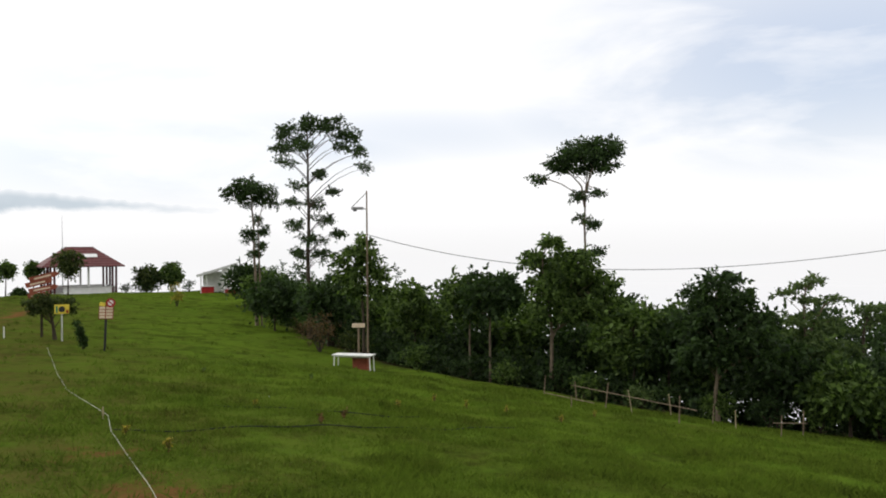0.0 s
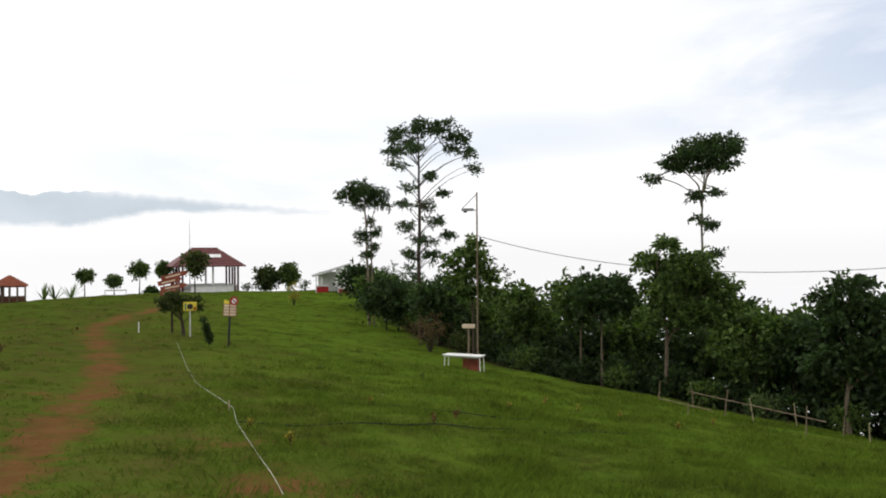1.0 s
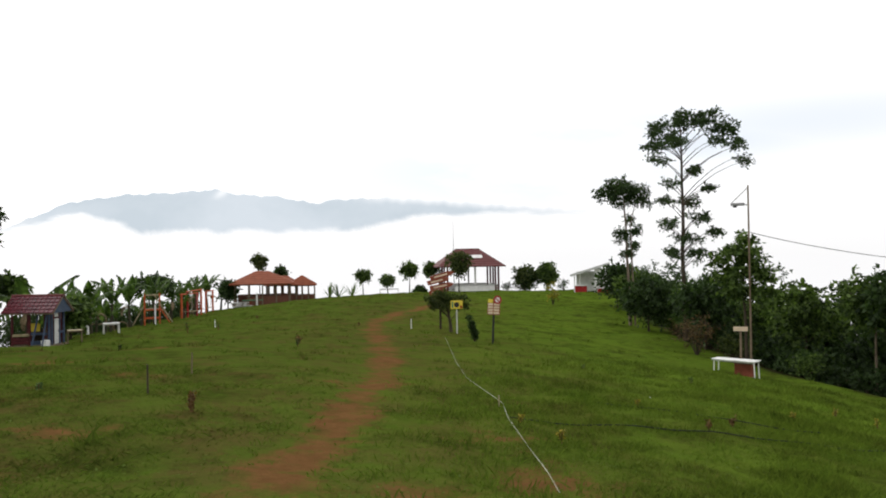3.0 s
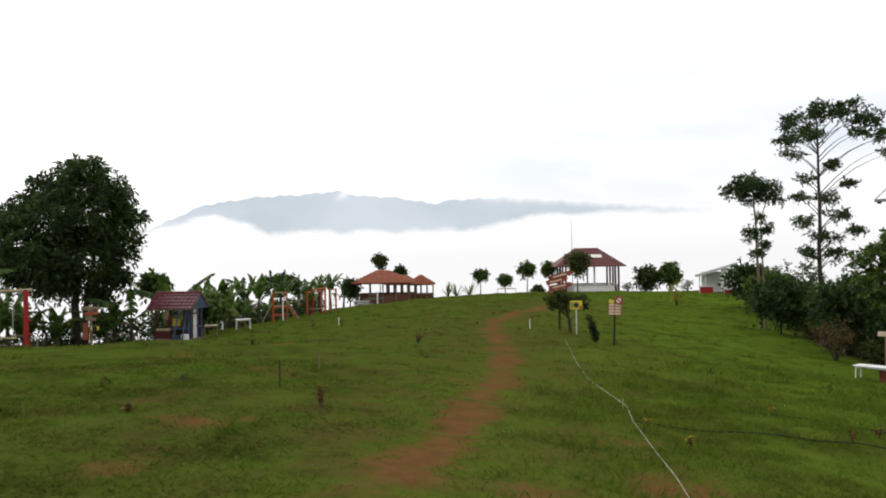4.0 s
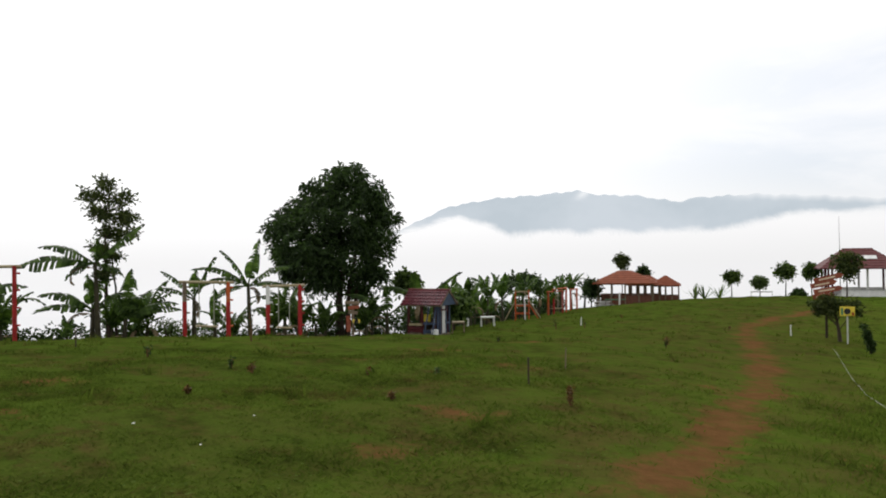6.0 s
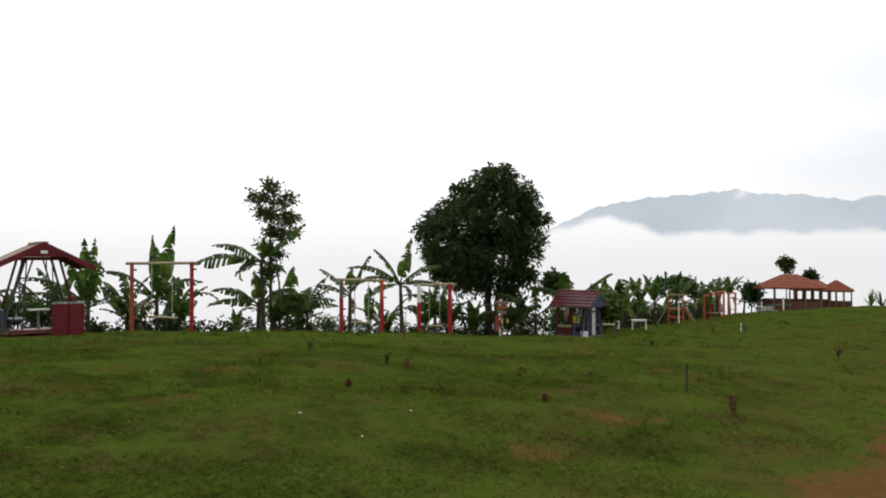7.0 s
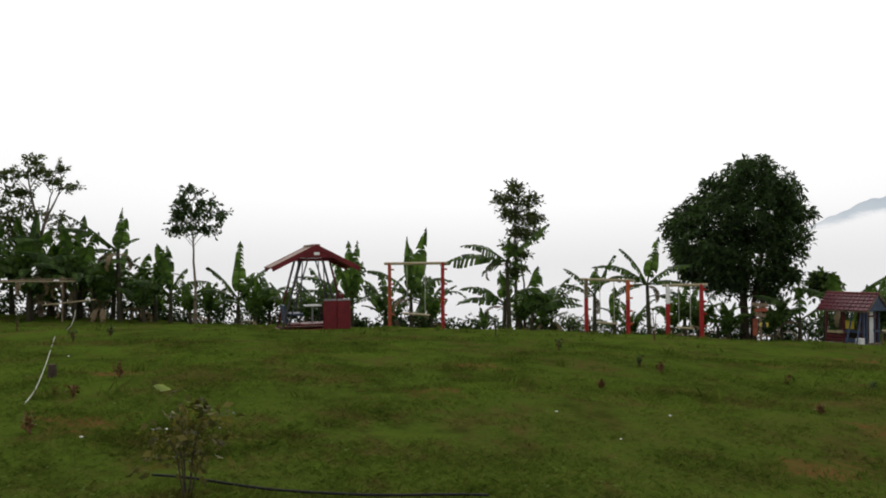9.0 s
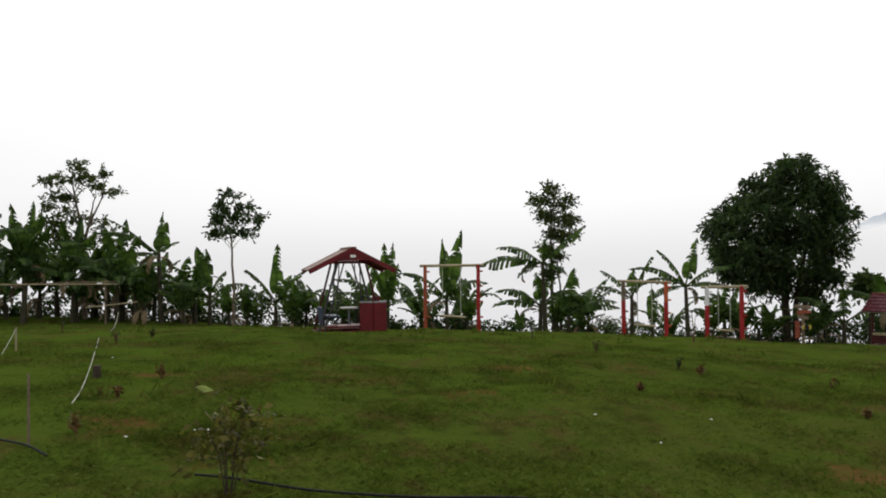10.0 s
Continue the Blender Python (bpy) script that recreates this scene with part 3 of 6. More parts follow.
# ---- trees ----
def tree(name, place, height, wide, low, bark, leaves, label, seed, clumps=26, twigs=9, per=7, leaf=0.16, reach=0.55, trunk=0.07,
         limbs=12, droop=0.25, group="trees"):
    """A tapered trunk with limbs that carry sprays of leaves. low: where the crown begins; wide: the crown's width."""
    rng = np.random.default_rng(seed)
    root = thing(name, place, label, "tree", group)
    height, low = height - place.z, low - place.z   # both are given as levels, the same as the ground's
    clumps = int(clumps * 1.5)
    r = wide / 2
    mid, half = (low + height) / 2, (height - low) / 2
    d = rng.normal(size=(clumps, 3))
    d /= np.linalg.norm(d, axis=1)[:, None]
    q = rng.uniform(0.35, 1.0, (clumps, 1)) ** 0.6
    c = d * q
    inner = max(r - reach * 0.75, 0.1 * r), max(half - reach * 0.6, 0.1 * half)
    c = np.stack([c[:, 0] * inner[0], c[:, 1] * inner[0], mid + c[:, 2] * inner[1]], -1)
    top = low + 0.75 * (height - low)
    bend = rng.normal(scale=0.006 * height, size=(7, 2)).cumsum(0)
    k = np.linspace(0, 1, 7)
    line = np.stack([bend[:, 0] * k, bend[:, 1] * k, -0.25 + k * (top + 0.25)], -1)
    radii = trunk * (1.12 - 0.85 * k)
    radii[0] *= 1.35
    pieces = [tube_arrays(line, radii, 8)]
    for i in range(min(limbs, clumps)):
        z0 = min(max(low * 0.85, c[i, 2] - 0.45 * np.hypot(*(c[i, :2] - line[-1, :2])) - 0.2), top * 0.98)
        b0 = np.array([np.interp(z0, line[:, 2], line[:, 0]), np.interp(z0, line[:, 2], line[:, 1]), z0])
        k = np.linspace(0, 1, 5)[:, None]
        bow = b0 + (c[i] - b0) * k
        bow[:, 2] += 0.18 * np.linalg.norm(c[i] - b0) * np.sin(np.pi * k[:, 0]) * rng.uniform(-0.6, 0.5)
        pieces.append(tube_arrays(bow, trunk * np.linspace(0.42, 0.10, 5), 5))
    me = fast_mesh("trunk", *joined(pieces))
    for p in me.polygons:
        p.use_smooth = True
    part("trunk", me, bark, root)
    part("crown", fast_mesh("crown", *sprays(c, reach, twigs, per, leaf, rng, droop)), leaves, root)
    return root


def padded_tree(name, az, far, stems, pads, bark, leaves, label, seed, thick=0.06, leaf=0.12, reach=0.26, fill=1.0, twigs=7, per=6, droop=0.2, wide=0.55, deep=0.7, flat=0.7, group="trees"):
    """A tree whose foliage hangs in pads. stems: lines of (sideways, level); pads: (sideways, level, half width, half height)."""
    rng = np.random.default_rng(seed)
    place = spot(az, far)
    root = thing(name, place, label, "tree", group, az)
    broad = max(abs(u) + r for u, _, r, _ in pads)
    pieces, lines = [], []
    for n, stem in enumerate(stems):
        k = np.linspace(0, len(stem) - 1, 10)
        off = 0.0 if n == 0 else rng.normal(0, 0.12 * broad)
        u = np.interp(k, range(len(stem)), [a for a, _ in stem]) + rng.normal(0, 0.012, 10)
        z = np.interp(k, range(len(stem)), [b for _, b in stem]) - place.z
        if n == 0 or z[0] < 0.6:
            z[0] = -0.25
        line = np.stack([u, off * np.linspace(0, 1, 10), z], -1)
        lines.append(line)
        r = thick * (1.15 - 0.8 * np.linspace(0, 1, 10)) * (1 if n == 0 else 0.7)
        if n == 0:
            r[0] *= 1.4
        pieces.append(tube_arrays(line, r, 8))
    got = []
    for u, z, ru, rz in pads:
        z -= place.z
        gap = math.sqrt(max(0.0, 1 - (u / broad) ** 2))
        w = rng.uniform(-0.45, 0.45) * broad * gap * deep
        rw = max(ru, 0.45 * broad * gap * deep)
        n = max(4, int(fill * 1.5 * (ru * rz + rw * rz) / reach**2))
        d = rng.normal(size=(n, 3))
        d /= np.linalg.norm(d, axis=1)[:, None]
        c = d * rng.uniform(0.05, 1, (n, 1)) ** 0.42 * [max(ru - reach * 0.3, 0.5 * ru), rw, max(rz - reach * 0.25, 0.5 * rz)] + [u, w, z]
        got.append(sprays(c, reach, twigs, per, leaf, rng, droop, wide, flat))
        for end in c[:2 if ru < 0.5 else 3]:
            line = min(lines, key=lambda one: np.min(np.hypot(one[:, 0] - u, one[:, 2] - z + 0.3 * ru)))
            z0 = min(max(z - 0.55 * abs(end[0] - np.interp(z, line[:, 2], line[:, 0])) - 0.25, line[0, 2] + 0.3), line[-1, 2])
            b0 = np.array([np.interp(z0, line[:, 2], line[:, i]) if i < 2 else z0 for i in range(3)])
            k = np.linspace(0, 1, 5)[:, None]
            bow = b0 + (end - b0) * k
            bow[:, 2] += 0.10 * np.linalg.norm(end - b0) * np.sin(np.pi * k[:, 0])
            pieces.append(tube_arrays(bow, np.linspace(min(max(0.25 * thick, 0.012), 0.022), 0.005, 5), 5))
    me = fast_mesh("trunk", *joined(pieces))
    for f in me.polygons:
        f.use_smooth = True
    part("trunk", me, bark, root)
    part("crown", fast_mesh("crown", *joined(got)), leaves, root)
    return root


def shrub(name, place, wide, high, leaves, label, seed, clumps=14, leaf=0.09, twigs=8, per=6, group="shrubs", bark=None, category="shrub", stem=0.025):
    rng = np.random.default_rng(seed)
    root = thing(name, place, label, category, group)
    d = rng.normal(size=(clumps, 3))
    d /= np.linalg.norm(d, axis=1)[:, None]
    c = d * rng.uniform(0.2, 1, (clumps, 1)) ** 0.5 * [wide * 0.33, wide * 0.33, high * 0.3] + [0, 0, high * 0.52]
    for i in range(min(6, clumps)):
        tube("stem", np.array([[0, 0, -0.1], 0.5 * c[i] + [0, 0, 0.05], c[i]]), [stem, stem * 0.7, stem * 0.3], bark or BARK, root, 5)
    part("foliage", fast_mesh("foliage", *sprays(c, min(wide, high) * 0.34, twigs, per, leaf, rng)), leaves, root)
    return root


# the wood that edges the slope: top and foot of each crown as levels
padded_tree("tall_tree", 9.85, 34.4,[[(0.08, -0.8), (0.01, 0.89), (0.06, 2.92), (0.04, 4.95), (0.02, 6.65)]],
            [(-0.61, 6.67, 0.87, 0.56), (0.23, 7.02, 0.78, 0.45), (1.07, 7.09, 0.87, 0.42), (1.82, 6.71, 0.61, 0.49), (-1.08, 6.09, 0.56, 0.31), (-0.20, 5.97, 0.69, 0.24), (2.21, 5.86, 0.45, 0.35), (2.44, 5.22, 0.35, 0.24), (1.43, 6.12, 0.49, 0.21), (-0.87, 5.32, 0.49, 0.17), (0.51, 4.92, 0.38, 0.21), (-0.38, 4.36, 0.42, 0.16), (0.96, 4.15, 0.38, 0.21), (-0.60, 3.56, 0.49, 0.17), (0.40, 3.63, 0.56, 0.23), (-0.47, 2.62, 0.42, 0.24), (0.70, 2.92, 0.59, 0.24), (1.33, 2.27, 0.38, 0.21), (0.19, 2.04, 0.69, 0.26), (-0.28, 1.44, 0.49, 0.26), (0.60, 1.39, 0.59, 0.26)],
            BARK, LEAF_DARK, "tall slender tree with a flat airy crown and a drooping limb", 1, thick=0.085, leaf=0.11, reach=0.26, fill=1.7, deep=0.8)
padded_tree("tall_tree", 14.0, 38.4,[[(0.37, -1.76), (0.3, 0.85), (0.23, 2.53), (0.15, 4.02), (0.06, 4.95)], [(0.6, -1.4), (0.49, 0.85), (0.45, 2.72), (0.69, 3.84)]],
            [(-0.03, 4.80, 0.78, 0.39), (-0.66, 4.29, 0.74, 0.39), (0.10, 4.42, 1.0, 0.38), (0.60, 4.49, 0.78, 0.43), (1.06, 3.93, 0.50, 0.35), (0.06, 3.93, 0.87, 0.31), (0.04, 2.25, 0.35, 0.43), (0.63, 2.53, 0.31, 0.35), (0.25, 1.45, 0.39, 0.31), (0.41, 3.09, 0.23, 0.23), (0.55, 1.78, 0.27, 0.27)],
            BARK_PALE, LEAF_DARK, "slender tree with a dense rounded crown and a bare pale trunk", 2, thick=0.06, leaf=0.11, reach=0.27, fill=2.2)
padded_tree("tall_tree", -10.2, 30.3,[[(-0.01, -3.83), (0.08, -1.29), (0.06, 1.34), (0.06, 2.92), (0.12, 4.32)], [(0.12, 3.62), (0.26, 4.31), (0.52, 5.0)], [(0.06, 3.09), (-0.09, 3.97), (-0.6, 4.51)]],
            [(0.10, 5.46, 0.90, 0.40), (0.78, 5.26, 0.76, 0.50), (-0.60, 5.04, 0.72, 0.43), (0.15, 5.05, 1.1, 0.38), (1.21, 5.42, 0.40, 0.29), (-1.21, 4.79, 0.50, 0.25), (-1.74, 4.22, 0.58, 0.16), (-0.08, 4.67, 0.99, 0.32), (0.86, 4.56, 0.47, 0.22), (-0.18, 3.53, 0.32, 0.18), (0.51, 3.61, 0.25, 0.13), (0.33, 2.42, 0.32, 0.20), (-0.10, 2.66, 0.18, 0.11), (0.55, 1.37, 0.32, 0.16)],
            BARK_PALE, LEAF_DARK, "tall bare-trunked tree with a dense spreading crown", 3, thick=0.06, leaf=0.12, reach=0.28, fill=2.4)
padded_tree("broadleaf_tree", 5.9, 27.6,[[(0.05, -2.01), (-0.01, -0.37), (-0.02, 0.99), (0.01, 1.68)]],
            [(0.04, 1.81, 0.39, 0.22), (-0.33, 1.41, 0.42, 0.28), (0.35, 1.33, 0.45, 0.28), (-0.81, 1.17, 0.33, 0.20), (0.00, 0.86, 0.67, 0.33), (0.62, 0.71, 0.39, 0.28), (-0.54, 0.59, 0.47, 0.28), (-0.00, 0.24, 0.70, 0.31), (0.68, 0.19, 0.31, 0.20)],
            BARK, LEAF_MID, "young broadleaf tree beside the lamp pole", 4, thick=0.045, leaf=0.16, reach=0.32, fill=2.7, droop=0.35)
padded_tree("broadleaf_tree", -8.0, 25.6,[[(-0.08, -3.31), (-0.07, -1.75), (-0.09, -0.71), (-0.3, 0.33), (-0.37, 1.23)], [(-0.06, -1.45), (0.21, -0.71), (0.58, 0.33), (0.66, 1.07)]],
            [(-0.02, 1.79, 0.40, 0.21), (-0.62, 1.15, 0.49, 0.34), (0.22, 1.15, 0.61, 0.34), (0.88, 1.29, 0.58, 0.27), (0.45, 0.75, 1.1, 0.45), (0.7, -0.15, 1.2, 0.45), (-0.23, 0.33, 0.76, 0.43), (0.73, 0.26, 0.73, 0.46), (1.53, 0.40, 0.64, 0.43), (-0.60, -0.49, 0.43, 0.30), (0.50, -0.63, 0.69, 0.27), (1.91, -0.25, 0.46, 0.40), (1.30, -0.55, 0.53, 0.30)],
            BARK_PALE, LEAF_MID, "broadleaf tree with a wide crown and forked pale trunk", 5, thick=0.06, leaf=0.16, reach=0.34, fill=3.0, droop=0.35)
padded_tree("broadleaf_tree", -19.4, 22.3,[[(-0.1, -3.14), (-0.12, -2.21), (-0.07, -1.23), (-0.04, -0.12)]],
            [(-0.04, 0.68, 0.60, 0.27), (-0.51, 0.25, 0.48, 0.35), (0.44, 0.20, 0.58, 0.35), (-0.04, -0.18, 0.88, 0.45), (-0.57, -0.62, 0.58, 0.42), (0.59, -0.59, 0.69, 0.45), (1.04, -0.34, 0.35, 0.27), (-0.05, -1.23, 0.88, 0.45), (-0.70, -1.31, 0.42, 0.37), (0.86, -1.25, 0.53, 0.40)],
            BARK_PALE, LEAF_DARK, "dense dark broadleaf tree at the wood's edge", 6, thick=0.055, leaf=0.15, reach=0.33, fill=3.4, droop=0.35)
padded_tree("broadleaf_tree", -25.6, 25.5,[[(-0.32, -2.88), (-0.35, -1.52), (-0.42, -0.31), (-0.35, 0.37)], [(-0.37, -1.25), (0.13, -0.16), (0.49, -0.04)]],
            [(-0.05, 0.54, 0.30, 0.12), (-0.45, 0.35, 0.39, 0.14), (-0.98, 0.16, 0.42, 0.12), (-0.24, -0.06, 0.55, 0.15), (0.44, -0.07, 0.46, 0.12), (-0.61, -0.58, 0.67, 0.24), (0.18, -0.83, 0.61, 0.33), (-0.37, -1.25, 0.83, 0.42), (0.36, -1.49, 0.76, 0.42)],
            BARK_PALE, LEAF_PALE, "open pale-leaved tree with layered branches", 7, thick=0.045, leaf=0.13, reach=0.26, fill=1.7, flat=0.4)
padded_tree("broadleaf_tree", -30.0, 27.5,[[(-0.89, -1.97), (-0.86, -1.11), (-0.76, -0.61)]],
            [(-0.69, -0.40, 0.56, 0.11), (-0.39, -0.29, 0.39, 0.08), (-1.07, -0.52, 0.36, 0.10), (-0.63, -0.75, 0.49, 0.13), (-0.21, -0.67, 0.33, 0.20), (-1.07, -1.12, 0.39, 0.16)],
            BARK, LEAF_PALE, "flat-topped feathery tree among darker ones", 8, thick=0.05, leaf=0.12, reach=0.24, fill=1.6, flat=0.35)
tree("broadleaf_tree", spot(2.1, 29.5), 0.6, 3.0, -2.0, BARK, LEAF_MID, "leafy green tree in the wood", 9, 30, 9, 7, 0.18, 0.6, 0.045)
tree("broadleaf_tree", spot(-1.9, 27.2), 0.9, 2.9, -1.0, BARK_PALE, LEAF_MID, "leafy tree with a straight pale trunk", 10, 32, 9, 7, 0.18, 0.55, 0.045)
tree("broadleaf_tree", spot(-3.4, 26.2), 1.0, 2.8, -0.9, BARK_PALE, LEAF_DARK, "leafy tree with a crooked pale trunk", 11, 32, 9, 7, 0.18, 0.55, 0.045)
tree("broadleaf_tree", spot(12.2, 36.5), 0.8, 3.2, -1.9, BARK, LEAF_DARK, "bushy dark tree at the wood's edge", 12, 34, 9, 7, 0.19, 0.6, 0.045)
tree("broadleaf_tree", spot(14.3, 46.5), 1.2, 2.8, -1.3, BARK, LEAF_DARK, "bushy tree beside the white shed", 13, 30, 9, 7, 0.22, 0.6, 0.045)
tree("broadleaf_tree", spot(13.0, 43.5), 0.6, 2.8, -1.6, BARK, LEAF_MID, "bushy tree at the head of the slope", 24, 26, 9, 7, 0.22, 0.6, 0.045)
tree("broadleaf_tree", spot(8.4, 32.0), 0.7, 3.0, -2.0, BARK, LEAF_DARK, "bushy dark tree in the wood", 14, 32, 9, 7, 0.19, 0.6, 0.045)
tree("broadleaf_tree", spot(-13.6, 24.8), 0.2, 3.0, -2.4, BARK, LEAF_MID, "leafy green tree in the wood", 15, 32, 9, 7, 0.18, 0.6, 0.045)
tree("broadleaf_tree", spot(-16.0, 24.6), -0.1, 2.6, -2.5, BARK, LEAF_DARK, "leafy dark tree in the wood", 25, 30, 9, 7, 0.18, 0.6, 0.045)
tree("broadleaf_tree", spot(-23.0, 23.4), -0.7, 2.8, -2.9, BARK, LEAF_DARK, "low bushy tree at the wood's edge", 16, 30, 9, 7, 0.17, 0.55, 0.045)
tree("broadleaf_tree", spot(-27.3, 22.6), -1.3, 2.8, -3.0, BARK, LEAF_MID, "low spreading tree at the wood's edge", 17, 30, 9, 7, 0.17, 0.55, 0.05)
tree("broadleaf_tree", spot(-33.0, 23.0), -0.2, 3.4, -2.9, BARK, LEAF_DARK, "leafy tree at the wood's edge", 18, 30, 9, 7, 0.17, 0.6, 0.045)
for n, (az, far, high, wide) in enumerate([(0, 34, 0.3, 3.6), (-6, 33, 0.5, 3.8), (-12.0, 32, 0.2, 3.8), (-17, 30, -0.2, 3.6), (-22, 29, -0.4, 3.6), (4.2, 33, 0.4, 3.4), (-27, 31, -0.3, 4.0), (10.6, 40, 0.3, 3.6), (-31, 34, 0.0, 4.0), (6.5, 36, 0.2, 3.6), (-2.5, 29.5, -0.4, 3.0), (-5.5, 29.0, -0.2, 3.0), (-9.5, 28.5, -0.6, 3.2), (-12.5, 27.5, -0.9, 3.0), (-15.5, 27.0, -0.8, 3.0), (-18.0, 26.0, -1.0, 3.0), (-21.5, 25.5, -1.0, 3.0), (-25.0, 27.0, -0.9, 3.2), (-29, 25.5, -1.4, 3.0), (1.0, 31.5, -0.2, 3.0)]):
    tree("broadleaf_tree", spot(az, far), high, wide, -3.4, BARK, LEAF_MID if n % 2 else LEAF_DARK, "leafy tree standing deeper in the wood", 30 + n, 34, 8, 6, 0.22, 0.75, 0.055)
shrub("reddish_shrub", spot(9.0, 29.2), 2.0, 1.6, LEAF_RED, "bronze-leaved shrub at the wood's edge", 50, 18)

# low growth under the trees
rng = np.random.default_rng(77)
edge = [(-14.5, 55), (-9, 43), (-5.2, 33.8), (-1.2, 27.6), (2.6, 25.6), (6.6, 22.4), (9.5, 21.0), (17, 19.5)]
spots = []
for (ax, ay), (bx, by) in zip(edge[:-1], edge[1:]):
    steps = int(math.hypot(bx - ax, by - ay) * 30)
    for s in rng.uniform(0, 1, steps):
        off = abs(rng.normal(0, 2.6)) + 0.1
        length = math.hypot(bx - ax, by - ay)
        nx, ny = (by - ay) / length, -(bx - ax) / length
        x, y = ax + s * (bx - ax) + abs(ny) * off * 0.9, ay + s * (by - ay) + abs(nx) * off * 0.5 + off * 0.6
        spots.append((x, y, ground_z(x, y) + rng.uniform(0.05, 1.0) ** 1.2 * (0.75 + 0.45 * off)))
under = sprays(np.array(spots), 0.55, 8, 6, 0.17, rng, 0.2)
under_ob = part("undergrowth", fast_mesh("undergrowth", *under), LEAF_DARK)
tagged(under_ob, "dark tangled undergrowth along the wood's edge", "undergrowth", kind="stuff")

for n, (x, y, w, h, m) in enumerate([(-8.3, 41.5, 1.6, 1.0, LEAF_DARK), (-6.6, 36.5, 1.5, 0.9, LEAF_MID), (-4.6, 32.3, 1.5, 1.1, LEAF_DARK), (-3.4, 29.6, 1.3, 1.0, LEAF_BRONZE), (-1.0, 26.8, 1.2, 0.9, LEAF_MID), (0.6, 26.0, 1.0, 0.8, LEAF_DARK),
        (2.0, 25.2, 1.2, 0.8, LEAF_MID), (4.2, 23.6, 1.2, 0.9, LEAF_MID), (5.6, 22.4, 1.1, 0.8, LEAF_PALE), (7.4, 21.3, 1.3, 0.9, LEAF_MID), (8.6, 20.8, 1.4, 1.0, LEAF_DARK), (9.8, 20.4, 1.4, 1.1, LEAF_MID), (11.2, 20.1, 1.5, 1.2, LEAF_MID), (12.8, 19.6, 1.5, 1.0, LEAF_PALE), (-7.6, 39.0, 1.3, 0.9, LEAF_MID)]):
    shrub("wood_shrub", Vector((x, y, ground_z(x, y))), w, h, m, "leafy shrub at the foot of the wood", 150 + n, 14, 0.11)

# trees of the play side
padded_tree("mango_tree", 60.8, 29.4,[[(0.06, -1.19), (0.04, 0.01), (0.13, 0.94), (0.08, 2.28)], [(0.33, -1.2), (0.34, 0.0), (0.51, 1.07), (0.84, 2.55)], [(0.66, -0.55), (0.63, 0.26), (0.83, 1.2)]],
            [(0.28, 4.58, 0.80, 0.55), (-0.59, 4.13, 0.90, 0.61), (1.10, 3.93, 0.90, 0.64), (-1.35, 3.48, 0.90, 0.55), (1.62, 3.20, 0.58, 0.58), (0.21, 3.08, 1.74, 1.16), (-1.88, 2.67, 0.78, 0.61), (1.30, 2.21, 0.92, 0.72), (-0.78, 2.01, 1.59, 1.01), (-2.04, 1.89, 0.64, 0.49), (-1.57, 1.17, 0.75, 0.43), (0.26, 1.07, 1.45, 0.67), (1.30, 1.12, 0.60, 0.44), (0.89, 0.50, 0.49, 0.32), (-0.61, 0.80, 0.81, 0.32), (-1.91, 3.21, 0.49, 0.35)],
            BARK, LEAF_DARK, "large dense round-crowned dark green tree with several stems", 60, thick=0.14, leaf=0.19, reach=0.40, fill=2.6, twigs=9, per=7, droop=0.6, wide=0.36, deep=0.95, flat=0.9)
padded_tree("slim_tree", 99.2, 26.4,[[(-0.02, -0.33), (-0.04, 1.16), (-0.11, 2.27), (-0.18, 3.26)]],
            [(-0.20, 3.82, 0.42, 0.18), (-0.56, 3.44, 0.42, 0.21), (0.22, 3.51, 0.42, 0.21), (-0.20, 3.14, 0.55, 0.23), (-0.68, 2.95, 0.39, 0.21), (0.34, 3.02, 0.47, 0.23), (0.76, 3.08, 0.23, 0.18), (-0.20, 2.64, 0.52, 0.21), (-0.68, 2.58, 0.31, 0.16), (0.40, 2.58, 0.34, 0.18)],
            BARK_PALE, LEAF_DARK, "slim young tree with a small round crown", 61, thick=0.042, leaf=0.13, reach=0.26, fill=1.4, droop=0.3)
padded_tree("bronze_tree", 108.9, 28.3,[[(0.03, -0.18), (-0.0, 1.2), (-0.05, 2.44), (-0.2, 3.44), (-0.37, 4.31)], [(-0.03, 2.07), (0.14, 2.95), (0.31, 3.83)], [(-0.0, 2.44), (0.26, 3.2), (0.6, 3.96)]],
            [(-0.31, 4.75, 0.50, 0.20), (-0.81, 4.29, 0.53, 0.25), (-0.08, 4.38, 0.53, 0.25), (0.49, 4.53, 0.42, 0.17), (0.78, 3.97, 0.39, 0.22), (0.26, 4.14, 0.39, 0.17), (-0.64, 3.74, 0.59, 0.22), (-1.03, 3.54, 0.39, 0.22), (-0.37, 3.19, 0.56, 0.25), (-0.81, 2.93, 0.53, 0.31), (-0.48, 2.44, 0.61, 0.33), (0.49, 2.95, 0.39, 0.22), (0.66, 2.45, 0.45, 0.31)],
            BARK_PALE, LEAF_BRONZE, "open tree with bronze young leaves and bare pale limbs", 62, thick=0.065, leaf=0.12, reach=0.27, fill=1.35)
